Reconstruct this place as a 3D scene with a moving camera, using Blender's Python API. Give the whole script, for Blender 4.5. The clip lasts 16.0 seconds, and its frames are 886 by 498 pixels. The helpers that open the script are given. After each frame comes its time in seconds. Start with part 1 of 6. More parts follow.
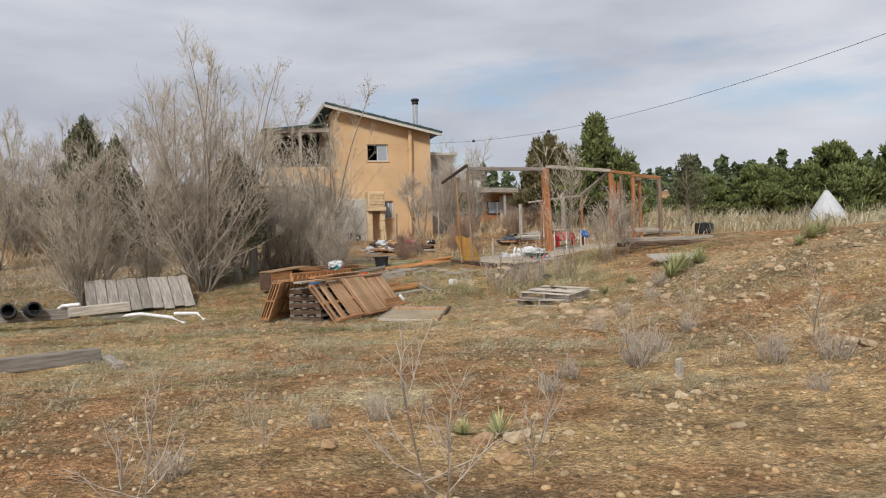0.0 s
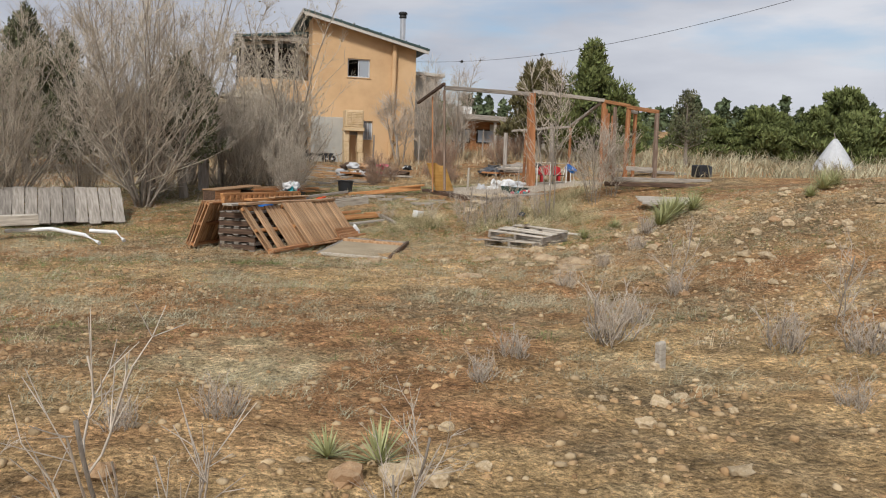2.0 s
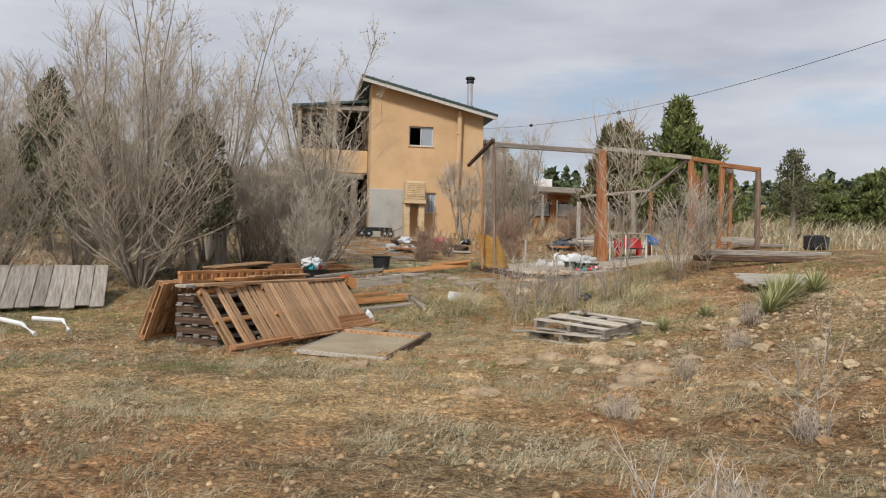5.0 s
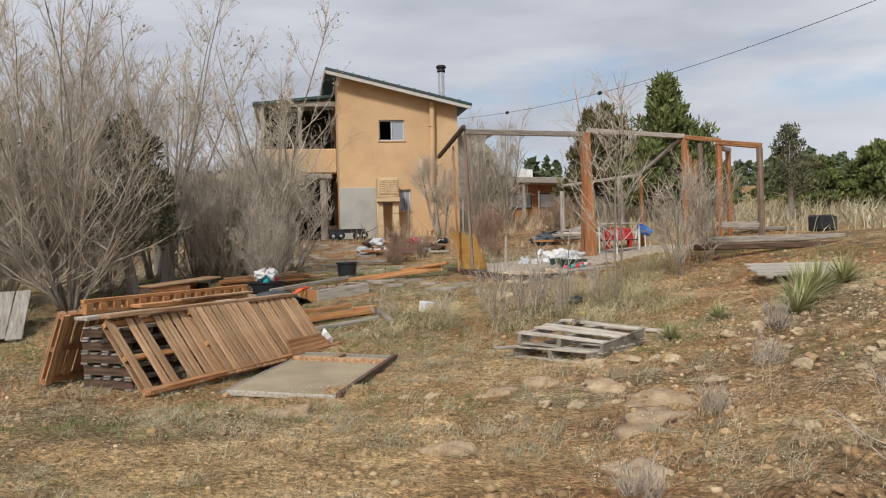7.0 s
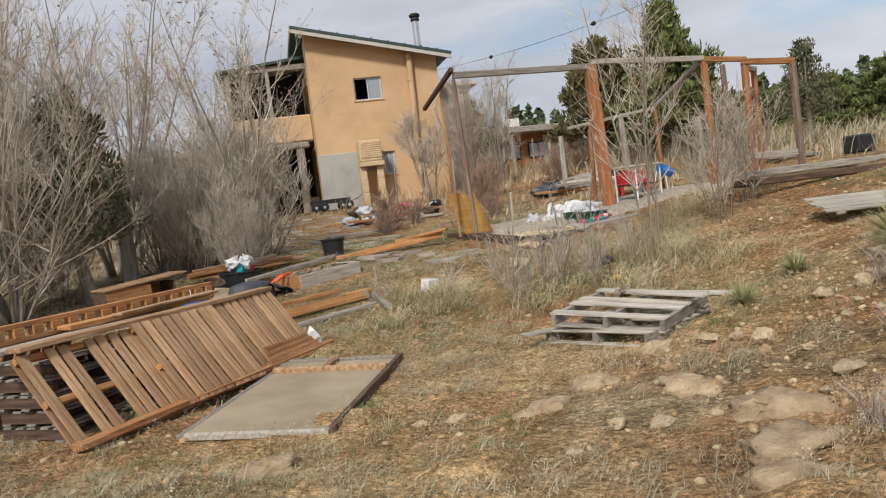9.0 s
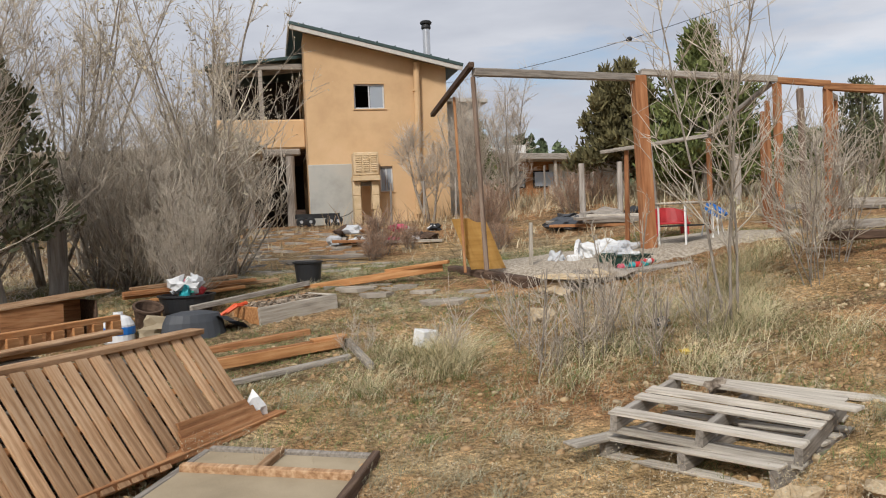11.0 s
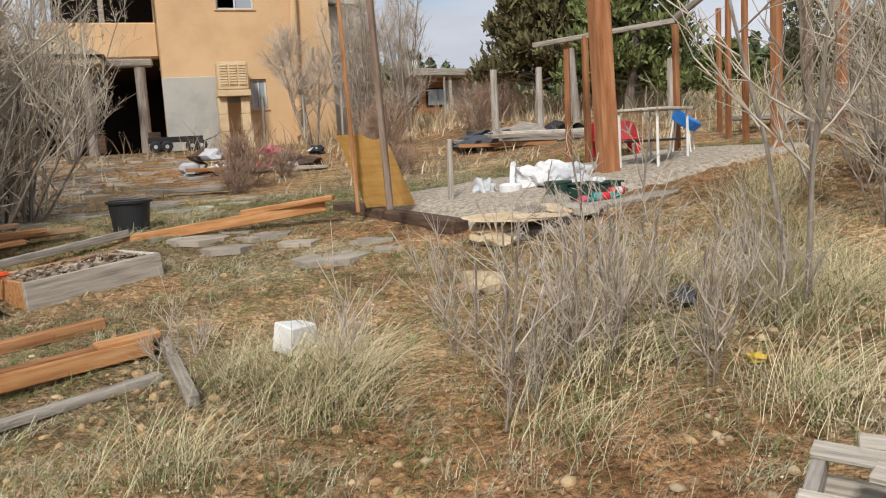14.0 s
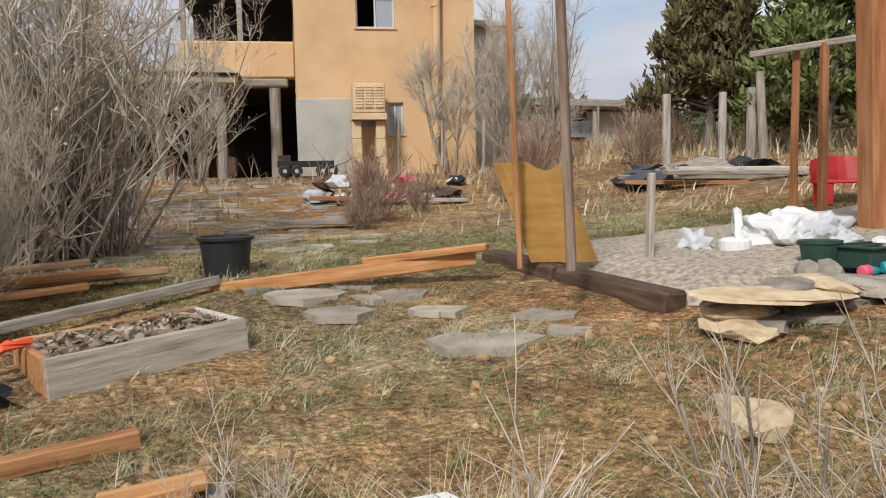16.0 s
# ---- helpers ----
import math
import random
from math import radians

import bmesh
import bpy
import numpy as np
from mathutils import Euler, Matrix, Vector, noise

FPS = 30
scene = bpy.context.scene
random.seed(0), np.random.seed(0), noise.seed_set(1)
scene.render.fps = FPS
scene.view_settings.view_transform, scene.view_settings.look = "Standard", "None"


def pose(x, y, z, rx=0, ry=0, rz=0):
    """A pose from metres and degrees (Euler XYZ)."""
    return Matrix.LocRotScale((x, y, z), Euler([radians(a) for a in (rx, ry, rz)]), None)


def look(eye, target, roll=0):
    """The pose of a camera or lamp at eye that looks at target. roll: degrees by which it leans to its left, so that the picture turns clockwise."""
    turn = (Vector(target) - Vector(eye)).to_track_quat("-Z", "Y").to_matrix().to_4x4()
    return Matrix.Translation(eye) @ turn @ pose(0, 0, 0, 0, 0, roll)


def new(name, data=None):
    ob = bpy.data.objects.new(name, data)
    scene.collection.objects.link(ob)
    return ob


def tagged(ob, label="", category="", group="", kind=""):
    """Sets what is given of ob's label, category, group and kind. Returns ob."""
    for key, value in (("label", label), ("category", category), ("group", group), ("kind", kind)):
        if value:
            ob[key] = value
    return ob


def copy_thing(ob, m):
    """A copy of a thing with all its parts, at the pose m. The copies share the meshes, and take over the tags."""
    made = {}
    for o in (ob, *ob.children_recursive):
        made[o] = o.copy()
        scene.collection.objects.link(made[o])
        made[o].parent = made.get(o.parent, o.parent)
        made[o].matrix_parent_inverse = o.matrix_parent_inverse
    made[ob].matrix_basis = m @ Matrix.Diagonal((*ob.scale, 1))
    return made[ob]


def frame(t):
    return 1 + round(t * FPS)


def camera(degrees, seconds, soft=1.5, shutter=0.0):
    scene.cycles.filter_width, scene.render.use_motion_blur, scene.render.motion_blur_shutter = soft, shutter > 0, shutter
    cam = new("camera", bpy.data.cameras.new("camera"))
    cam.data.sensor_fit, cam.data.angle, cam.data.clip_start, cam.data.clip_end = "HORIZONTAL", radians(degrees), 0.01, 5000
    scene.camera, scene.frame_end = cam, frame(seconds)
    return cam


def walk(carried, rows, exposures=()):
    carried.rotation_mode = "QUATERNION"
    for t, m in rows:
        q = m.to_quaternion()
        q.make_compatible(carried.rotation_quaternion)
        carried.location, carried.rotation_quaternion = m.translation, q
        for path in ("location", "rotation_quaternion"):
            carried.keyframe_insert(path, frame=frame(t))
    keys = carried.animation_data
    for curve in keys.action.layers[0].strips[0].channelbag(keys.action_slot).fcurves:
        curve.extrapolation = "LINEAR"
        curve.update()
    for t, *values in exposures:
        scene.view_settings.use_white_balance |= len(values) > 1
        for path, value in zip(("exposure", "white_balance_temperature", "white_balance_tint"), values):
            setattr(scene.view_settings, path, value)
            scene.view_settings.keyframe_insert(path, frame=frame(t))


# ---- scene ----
cam = camera(57.0, 16.0, soft=1.1)
PATH = [
    (0, (-0.180, 0.139, 1.366), (0.506, 2.017, 1.358), -1.9),
    (0.5, (0.053, 0.539, 1.385), (0.617, 2.458, 1.361), 1.7),
    (1, (0.388, 0.935, 1.365), (0.973, 2.847, 1.329), 1.1),
    (1.5, (0.751, 1.410, 1.332), (1.338, 3.315, 1.162), 0.8),
    (2, (1.025, 1.809, 1.361), (1.728, 3.672, 1.177), 1.7),
    (2.5, (1.358, 2.260, 1.339), (2.075, 4.123, 1.216), -1.2),
    (3, (1.615, 2.743, 1.339), (2.314, 4.617, 1.329), -2.0),
    (3.5, (1.932, 3.160, 1.323), (2.623, 5.037, 1.329), -2.1),
    (3.7, (2.089, 3.351, 1.295), (2.775, 5.230, 1.297), -2.6),
    (5.8, (3.269, 5.264, 1.289), (3.619, 7.233, 1.282), 2.0),
    (6, (3.351, 5.398, 1.313), (3.738, 7.361, 1.295), -1.8),
    (6.5, (3.579, 5.752, 1.323), (4.065, 7.690, 1.219), -6.9),
    (7, (3.570, 6.193, 1.391), (4.094, 8.123, 1.382), -1.6),
    (7.5, (3.613, 6.562, 1.460), (4.152, 8.486, 1.366), -6.6),
    (8, (3.730, 7.057, 1.500), (4.276, 8.978, 1.387), -8.4),
    (8.5, (3.742, 7.521, 1.513), (4.281, 9.445, 1.415), -2.5),
    (9, (3.925, 8.013, 1.477), (4.465, 9.935, 1.366), -7.0),
    (9.2, (3.966, 8.209, 1.553), (4.508, 10.130, 1.436), -7.4),
    (11.3, (4.565, 10.728, 1.493), (5.133, 12.645, 1.442), -2.1),
    (11.5, (4.624, 10.941, 1.453), (5.198, 12.855, 1.385), -3.9),
    (12, (4.772, 11.500, 1.522), (5.388, 13.400, 1.410), -4.8),
    (12.5, (4.866, 12.010, 1.490), (5.729, 13.806, 1.315), -3.3),
    (13, (5.137, 12.374, 1.431), (6.122, 14.099, 1.197), -2.7),
    (13.5, (5.264, 12.898, 1.423), (6.082, 14.708, 1.190), 0.7),
    (14, (5.402, 13.324, 1.468), (6.207, 15.138, 1.216), -3.3),
    (14.5, (5.581, 13.802, 1.461), (6.359, 15.628, 1.218), -2.6),
    (15, (5.614, 14.325, 1.443), (6.300, 16.199, 1.312), 0.6),
    (15.5, (5.760, 14.788, 1.442), (6.445, 16.659, 1.265), -2.2),
    (16, (5.822, 15.312, 1.485), (6.344, 17.236, 1.323), -1.2),
]
walk(cam, [(t, look(eye, target, roll)) for t, eye, target, roll in PATH], exposures=((0, -0.03), (10, 0.0), (13, 0.13), (16, 0.15)))

# ---- world, sun ----
world = bpy.data.worlds.new("sky")
scene.world = world
world.use_nodes = True
wn, wl = world.node_tree.nodes, world.node_tree.links
wn.clear()
SUN_AZ, SUN_EL = radians(215), radians(42)      # azimuth of the sun, clockwise from +y
sky = wn.new("ShaderNodeTexSky")
sky.sky_type, sky.sun_disc, sky.sun_elevation, sky.sun_rotation = "NISHITA", False, SUN_EL, SUN_AZ
blue = wn.new("ShaderNodeBackground")
blue.inputs[1].default_value = 0.11
wl.new(sky.outputs[0], blue.inputs[0])
coord = wn.new("ShaderNodeTexCoord")
stretch = wn.new("ShaderNodeMapping")
stretch.inputs["Scale"].default_value = (1.0, 1.0, 4.2)
stretch.inputs["Location"].default_value = (0.35, 0.1, 0.2)
wl.new(coord.outputs["Generated"], stretch.inputs[0])
cl = wn.new("ShaderNodeTexNoise")
cl.inputs["Scale"].default_value, cl.inputs["Detail"].default_value, cl.inputs["Roughness"].default_value = 2.1, 8, 0.52
wl.new(stretch.outputs[0], cl.inputs[0])
cover = wn.new("ShaderNodeValToRGB")
cover.color_ramp.elements[0].position, cover.color_ramp.elements[1].position = 0.31, 0.44
wl.new(cl.outputs[0], cover.inputs[0])
cl2 = wn.new("ShaderNodeTexNoise")
cl2.inputs["Scale"].default_value, cl2.inputs["Detail"].default_value = 3.2, 7
wl.new(stretch.outputs[0], cl2.inputs[0])
shade = wn.new("ShaderNodeValToRGB")
shade.color_ramp.elements[0].position, shade.color_ramp.elements[1].position = 0.33, 0.68
shade.color_ramp.elements[0].color = (0.50, 0.53, 0.61, 1)
shade.color_ramp.elements[1].color = (0.75, 0.775, 0.84, 1)
wl.new(cl2.outputs[0], shade.inputs[0])
cloud = wn.new("ShaderNodeBackground")
cloud.inputs[1].default_value = 0.93
wl.new(shade.outputs[0], cloud.inputs[0])
mixer = wn.new("ShaderNodeMixShader")
wl.new(cover.outputs[0], mixer.inputs[0])
wl.new(blue.outputs[0], mixer.inputs[1])
wl.new(cloud.outputs[0], mixer.inputs[2])
wout = wn.new("ShaderNodeOutputWorld")
wl.new(mixer.outputs[0], wout.inputs[0])

sun = new("sun", bpy.data.lights.new("sun", "SUN"))
sun.data.energy, sun.data.angle, sun.data.color = 3.15, radians(9), (1.0, 0.965, 0.92)
sx, sy = math.sin(SUN_AZ) * math.cos(SUN_EL), math.cos(SUN_AZ) * math.cos(SUN_EL)
sun.matrix_world = look((sx * 50, sy * 50, math.sin(SUN_EL) * 50), (0, 0, 0))


# ---- materials ----
def material(name, stops, scale=4.0, rough=0.85, bump=0.3, stretch=(1, 1, 1), detail=6, fine=60.0, metal=0.0,
             island=0.0, per_object=0.0, stops2=None, scale2=0.8, low=0.3, high=0.7, space="Object", spec=0.3):
    """Two scales of noise over a colour ramp, with fine grain in the bump; island and per_object vary the brightness from piece to piece."""
    m = bpy.data.materials.new(name)
    m.use_nodes = True
    n, l = m.node_tree.nodes, m.node_tree.links
    b = n["Principled BSDF"]
    b.inputs["Roughness"].default_value, b.inputs["Metallic"].default_value = rough, metal
    b.inputs["Specular IOR Level"].default_value = spec
    tc = n.new("ShaderNodeTexCoord")
    mp = n.new("ShaderNodeMapping")
    mp.inputs["Scale"].default_value = stretch
    l.new(tc.outputs[space], mp.inputs[0])

    def noise_at(sc, det=detail):
        t = n.new("ShaderNodeTexNoise")
        t.inputs["Scale"].default_value, t.inputs["Detail"].default_value, t.inputs["Roughness"].default_value = sc, det, 0.6
        l.new(mp.outputs[0], t.inputs[0])
        return t

    def ramp_of(src, cols, lo, hi):
        r = n.new("ShaderNodeValToRGB")
        e = r.color_ramp.elements
        while len(e) < len(cols):
            e.new(0.5)
        for k, c in enumerate(cols):
            e[k].position = lo + (hi - lo) * k / max(1, len(cols) - 1)
            e[k].color = (*c, 1)
        l.new(src, r.inputs[0])
        return r

    big = noise_at(scale)
    col = ramp_of(big.outputs[0], stops, low, high).outputs[0]
    if stops2:
        other = ramp_of(noise_at(scale).outputs[0], stops2, low, high)
        pick = ramp_of(noise_at(scale2, 5).outputs[0], [(0, 0, 0), (1, 1, 1)], 0.44, 0.58)
        mx = n.new("ShaderNodeMix")
        mx.data_type = "RGBA"
        l.new(pick.outputs[0], mx.inputs[0])
        l.new(col, mx.inputs[6])
        l.new(other.outputs[0], mx.inputs[7])
        col = mx.outputs[2]
    if island or per_object:
        src = n.new("ShaderNodeNewGeometry").outputs["Random Per Island"] if island else n.new("ShaderNodeObjectInfo").outputs["Random"]
        mr = n.new("ShaderNodeMapRange")
        a = island or per_object
        mr.inputs["To Min"].default_value, mr.inputs["To Max"].default_value = 1 - a, 1 + a
        l.new(src, mr.inputs[0])
        hs = n.new("ShaderNodeHueSaturation")
        l.new(mr.outputs[0], hs.inputs["Value"])
        l.new(col, hs.inputs["Color"])
        col = hs.outputs[0]
    l.new(col, b.inputs["Base Color"])
    if bump:
        f = noise_at(fine, 4)
        add = n.new("ShaderNodeMath")
        l.new(big.outputs[0], add.inputs[0])
        l.new(f.outputs[0], add.inputs[1])
        bp = n.new("ShaderNodeBump")
        bp.inputs["Strength"].default_value, bp.inputs["Distance"].default_value = bump, 0.02
        l.new(add.outputs[0], bp.inputs["Height"])
        l.new(bp.outputs[0], b.inputs["Normal"])
    return m


def plain(name, colour, rough=0.5, metal=0.0, vary=0.12, bump=0.08):
    a = [max(0, c * (1 - vary)) for c in colour]
    c = [min(1, c * (1 + vary)) for c in colour]
    return material(name, [a, colour, c], scale=6, rough=rough, metal=metal, bump=bump, fine=90, spec=0.4)


M = {
    "stucco": material("stucco", [(0.49, 0.315, 0.17), (0.60, 0.40, 0.22), (0.67, 0.46, 0.27)], scale=0.7, rough=0.92, bump=0.25, fine=45, low=0.25, high=0.75),
    "stucco_grey": material("stucco_grey", [(0.33, 0.32, 0.29), (0.42, 0.41, 0.37), (0.47, 0.44, 0.38)], scale=1.2, rough=0.9, bump=0.3, fine=40),
    "wood_grey": material("wood_grey", [(0.16, 0.14, 0.115), (0.30, 0.265, 0.225), (0.42, 0.38, 0.33)], scale=3.0, stretch=(1, 14, 14), rough=0.9, bump=0.5, fine=30, per_object=0.22),
    "wood_pale": material("wood_pale", [(0.27, 0.235, 0.19), (0.49, 0.435, 0.36), (0.63, 0.575, 0.49)], scale=3.0, stretch=(1, 14, 14), rough=0.9, bump=0.5, fine=30, per_object=0.2),
    "wood_red": material("wood_red", [(0.17, 0.068, 0.026), (0.36, 0.165, 0.068), (0.46, 0.25, 0.12)], scale=2.6, stretch=(1, 12, 12), rough=0.8, bump=0.4, fine=30, per_object=0.18),
    "wood_tan": material("wood_tan", [(0.22, 0.115, 0.055), (0.43, 0.255, 0.135), (0.58, 0.40, 0.25)], scale=2.8, stretch=(1, 12, 12), rough=0.85, bump=0.45, fine=30, per_object=0.28),
    "wood_orange": material("wood_orange", [(0.30, 0.13, 0.045), (0.48, 0.23, 0.09), (0.58, 0.33, 0.15)], scale=2.4, stretch=(1, 12, 12), rough=0.75, bump=0.35, fine=30, per_object=0.15),
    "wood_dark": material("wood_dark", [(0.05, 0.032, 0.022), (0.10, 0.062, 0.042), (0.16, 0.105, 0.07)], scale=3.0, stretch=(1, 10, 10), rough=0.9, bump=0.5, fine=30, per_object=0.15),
    "wood_post": material("wood_post", [(0.22, 0.085, 0.035), (0.34, 0.145, 0.062), (0.42, 0.21, 0.10)], scale=2.2, stretch=(1, 9, 9), rough=0.85, bump=0.45, fine=30, per_object=0.12),
    "log": material("log", [(0.20, 0.17, 0.14), (0.33, 0.29, 0.25), (0.44, 0.40, 0.35)], scale=2.2, stretch=(9, 9, 1), rough=0.9, bump=0.5, fine=30, per_object=0.2),
    "post_grey": material("post_grey", [(0.13, 0.085, 0.06), (0.22, 0.155, 0.115), (0.32, 0.25, 0.20)], scale=2.2, stretch=(1, 9, 9), rough=0.9, bump=0.5, fine=30, per_object=0.12),
    "roof_metal": plain("roof_metal", (0.045, 0.075, 0.07), 0.5, 0.2),
    "fascia": plain("fascia", (0.50, 0.47, 0.42), 0.7),
    "flue": plain("flue", (0.62, 0.62, 0.62), 0.3, 0.9),
    "black": plain("black_metal", (0.02, 0.02, 0.02), 0.6),
    # near-black: the shade inside rooms and recesses put into the colour
    "inner_shade": plain("painted_inner_shade", (0.035, 0.028, 0.024), 0.9),
    "white": plain("white_paint", (0.74, 0.73, 0.70), 0.6),
    "frame_white": plain("window_frame_paint", (0.55, 0.56, 0.56), 0.5),
    "cooler": material("cooler_paint", [(0.50, 0.36, 0.20), (0.60, 0.45, 0.27), (0.67, 0.52, 0.34)], scale=3, rough=0.7, bump=0.1),
    "plastic_black": plain("black_plastic", (0.022, 0.023, 0.025), 0.45),
    "plastic_grey": plain("dark_grey_plastic", (0.055, 0.06, 0.068), 0.55),
    "plastic_white": plain("white_plastic", (0.72, 0.72, 0.71), 0.4),
    "red": plain("red_plastic", (0.55, 0.035, 0.04), 0.45),
    "blue": plain("blue_plastic", (0.02, 0.16, 0.50), 0.45),
    "green": plain("green_plastic", (0.03, 0.28, 0.20), 0.45),
    "green_dark": plain("dark_green_plastic", (0.025, 0.06, 0.045), 0.5),
    "teal": plain("teal_plastic", (0.02, 0.30, 0.33), 0.45),
    "pink": plain("pink_plastic", (0.60, 0.10, 0.16), 0.5),
    "yellow": plain("yellow_plastic", (0.62, 0.42, 0.03), 0.5),
    "orange_net": plain("orange_plastic", (0.70, 0.10, 0.03), 0.5),
    "bag": plain("white_bag", (0.66, 0.66, 0.65), 0.45),
    "bag_grey": plain("translucent_bag", (0.50, 0.51, 0.52), 0.35),
    "ply": material("plywood_yellow", [(0.44, 0.24, 0.06), (0.55, 0.32, 0.09), (0.60, 0.37, 0.12)], scale=2.0, stretch=(1, 1, 7), rough=0.75, bump=0.12),
    "board_tan": material("board_tan", [(0.25, 0.20, 0.13), (0.33, 0.265, 0.175), (0.40, 0.325, 0.22)], scale=1.6, rough=0.9, bump=0.2, fine=60),
    "stone": material("stone", [(0.17, 0.145, 0.12), (0.28, 0.245, 0.205), (0.37, 0.33, 0.28)], scale=5, rough=0.95, bump=0.6, fine=40, per_object=0.25),
    "flag": material("flagstone", [(0.24, 0.205, 0.165), (0.34, 0.295, 0.24), (0.43, 0.38, 0.315)], scale=4, rough=0.95, bump=0.5, fine=40, per_object=0.25),
    "loose_dirt": material("loose_dirt", [(0.25, 0.165, 0.095), (0.41, 0.295, 0.18), (0.53, 0.41, 0.265)], scale=9, rough=0.97, bump=0.9, fine=45, per_object=0.12),
    "stone_pale": material("stone_pale", [(0.38, 0.28, 0.165), (0.52, 0.40, 0.25), (0.64, 0.52, 0.36)], scale=6, rough=0.95, bump=0.6, fine=40, per_object=0.2),
    "stone_orange": material("stone_orange", [(0.34, 0.20, 0.10), (0.44, 0.28, 0.155), (0.50, 0.36, 0.22)], scale=6, rough=0.95, bump=0.6, fine=40),
    "pebble": material("pebbles", [(0.33, 0.23, 0.125), (0.44, 0.325, 0.19), (0.56, 0.44, 0.285)], scale=8, rough=0.95, bump=0.5, island=0.3),
    "clod": material("dirt_clods", [(0.25, 0.15, 0.075), (0.38, 0.245, 0.125), (0.52, 0.37, 0.21)], scale=8, rough=0.97, bump=0.6, island=0.3),
    "gravel": material("gravel", [(0.25, 0.205, 0.155), (0.42, 0.355, 0.275), (0.55, 0.485, 0.39)], scale=26, rough=0.95, bump=0.9, fine=70, low=0.35, high=0.65),
    "bark": material("bark", [(0.17, 0.14, 0.11), (0.29, 0.25, 0.205), (0.40, 0.355, 0.29)], scale=4, stretch=(6, 6, 1), rough=0.95, bump=0.6, fine=40),
    "twig": material("twigs", [(0.33, 0.28, 0.22), (0.50, 0.435, 0.35), (0.64, 0.57, 0.47)], scale=1.2, rough=0.9, bump=0.2, island=0.25),
    "twig_pale": material("twigs_pale", [(0.36, 0.30, 0.24), (0.53, 0.455, 0.37), (0.68, 0.60, 0.50)], scale=1.2, rough=0.9, bump=0.2, island=0.2),
    "twig_red": material("twigs_red", [(0.25, 0.16, 0.11), (0.37, 0.25, 0.175), (0.48, 0.35, 0.25)], scale=1.2, rough=0.9, bump=0.2, island=0.25),
    "bud": material("buds", [(0.40, 0.34, 0.24), (0.50, 0.44, 0.31), (0.60, 0.53, 0.40)], scale=1.5, rough=0.9, bump=0, island=0.25),
    "juniper": material("juniper_leaf", [(0.06, 0.075, 0.025), (0.135, 0.16, 0.052), (0.22, 0.25, 0.095)], scale=1.6, rough=0.85, bump=0, island=0.45),
    "juniper_brown": material("juniper_dry", [(0.06, 0.056, 0.026), (0.125, 0.11, 0.048), (0.20, 0.175, 0.08)], scale=1.6, rough=0.85, bump=0, island=0.4),
    "spruce": material("spruce_leaf", [(0.06, 0.066, 0.036), (0.125, 0.13, 0.072), (0.20, 0.20, 0.115)], scale=1.6, rough=0.85, bump=0, island=0.4),
    "far_trees": material("far_leaf", [(0.055, 0.075, 0.038), (0.10, 0.13, 0.065), (0.155, 0.185, 0.10)], scale=0.4, rough=0.9, bump=0, island=0.3),
    "straw": material("dry_grass", [(0.30, 0.23, 0.14), (0.43, 0.35, 0.225), (0.56, 0.475, 0.325)], scale=0.8, rough=0.9, bump=0, island=0.3),
    "sage": material("grey_green_grass", [(0.27, 0.245, 0.155), (0.40, 0.365, 0.24), (0.53, 0.485, 0.335)], scale=0.8, rough=0.9, bump=0, island=0.3),
    "straw_bright": material("bunch_grass", [(0.44, 0.36, 0.20), (0.60, 0.51, 0.31), (0.72, 0.63, 0.43)], scale=0.8, rough=0.9, bump=0, island=0.25),
    "grass": material("green_grass", [(0.075, 0.11, 0.03), (0.145, 0.19, 0.06), (0.25, 0.285, 0.115)], scale=0.8, rough=0.9, bump=0, island=0.35),
    "weed": material("dead_weed", [(0.34, 0.235, 0.135), (0.49, 0.36, 0.22), (0.63, 0.49, 0.33)], scale=0.8, rough=0.9, bump=0, island=0.3),
    "yucca": material("yucca_leaf", [(0.26, 0.27, 0.12), (0.38, 0.385, 0.19), (0.52, 0.50, 0.29)], scale=1.0, rough=0.7, bump=0, island=0.25),
    "mulch": material("mulch", [(0.10, 0.075, 0.055), (0.22, 0.175, 0.13), (0.40, 0.34, 0.27)], scale=20, rough=0.95, bump=1.0, fine=60, low=0.35, high=0.62),
    "chips": material("wood_chips", [(0.16, 0.12, 0.085), (0.28, 0.22, 0.16), (0.42, 0.35, 0.27)], scale=3, rough=0.95, bump=0.2, island=0.45),
}


def glass():
    m = bpy.data.materials.new("window_glass")
    m.use_nodes = True
    b = m.node_tree.nodes["Principled BSDF"]
    b.inputs["Base Color"].default_value = (0.42, 0.46, 0.50, 1)
    b.inputs["Roughness"].default_value, b.inputs["Specular IOR Level"].default_value = 0.06, 1.0
    b.inputs["Transmission Weight"].default_value = 0.25
    return m


M["glass"] = glass()


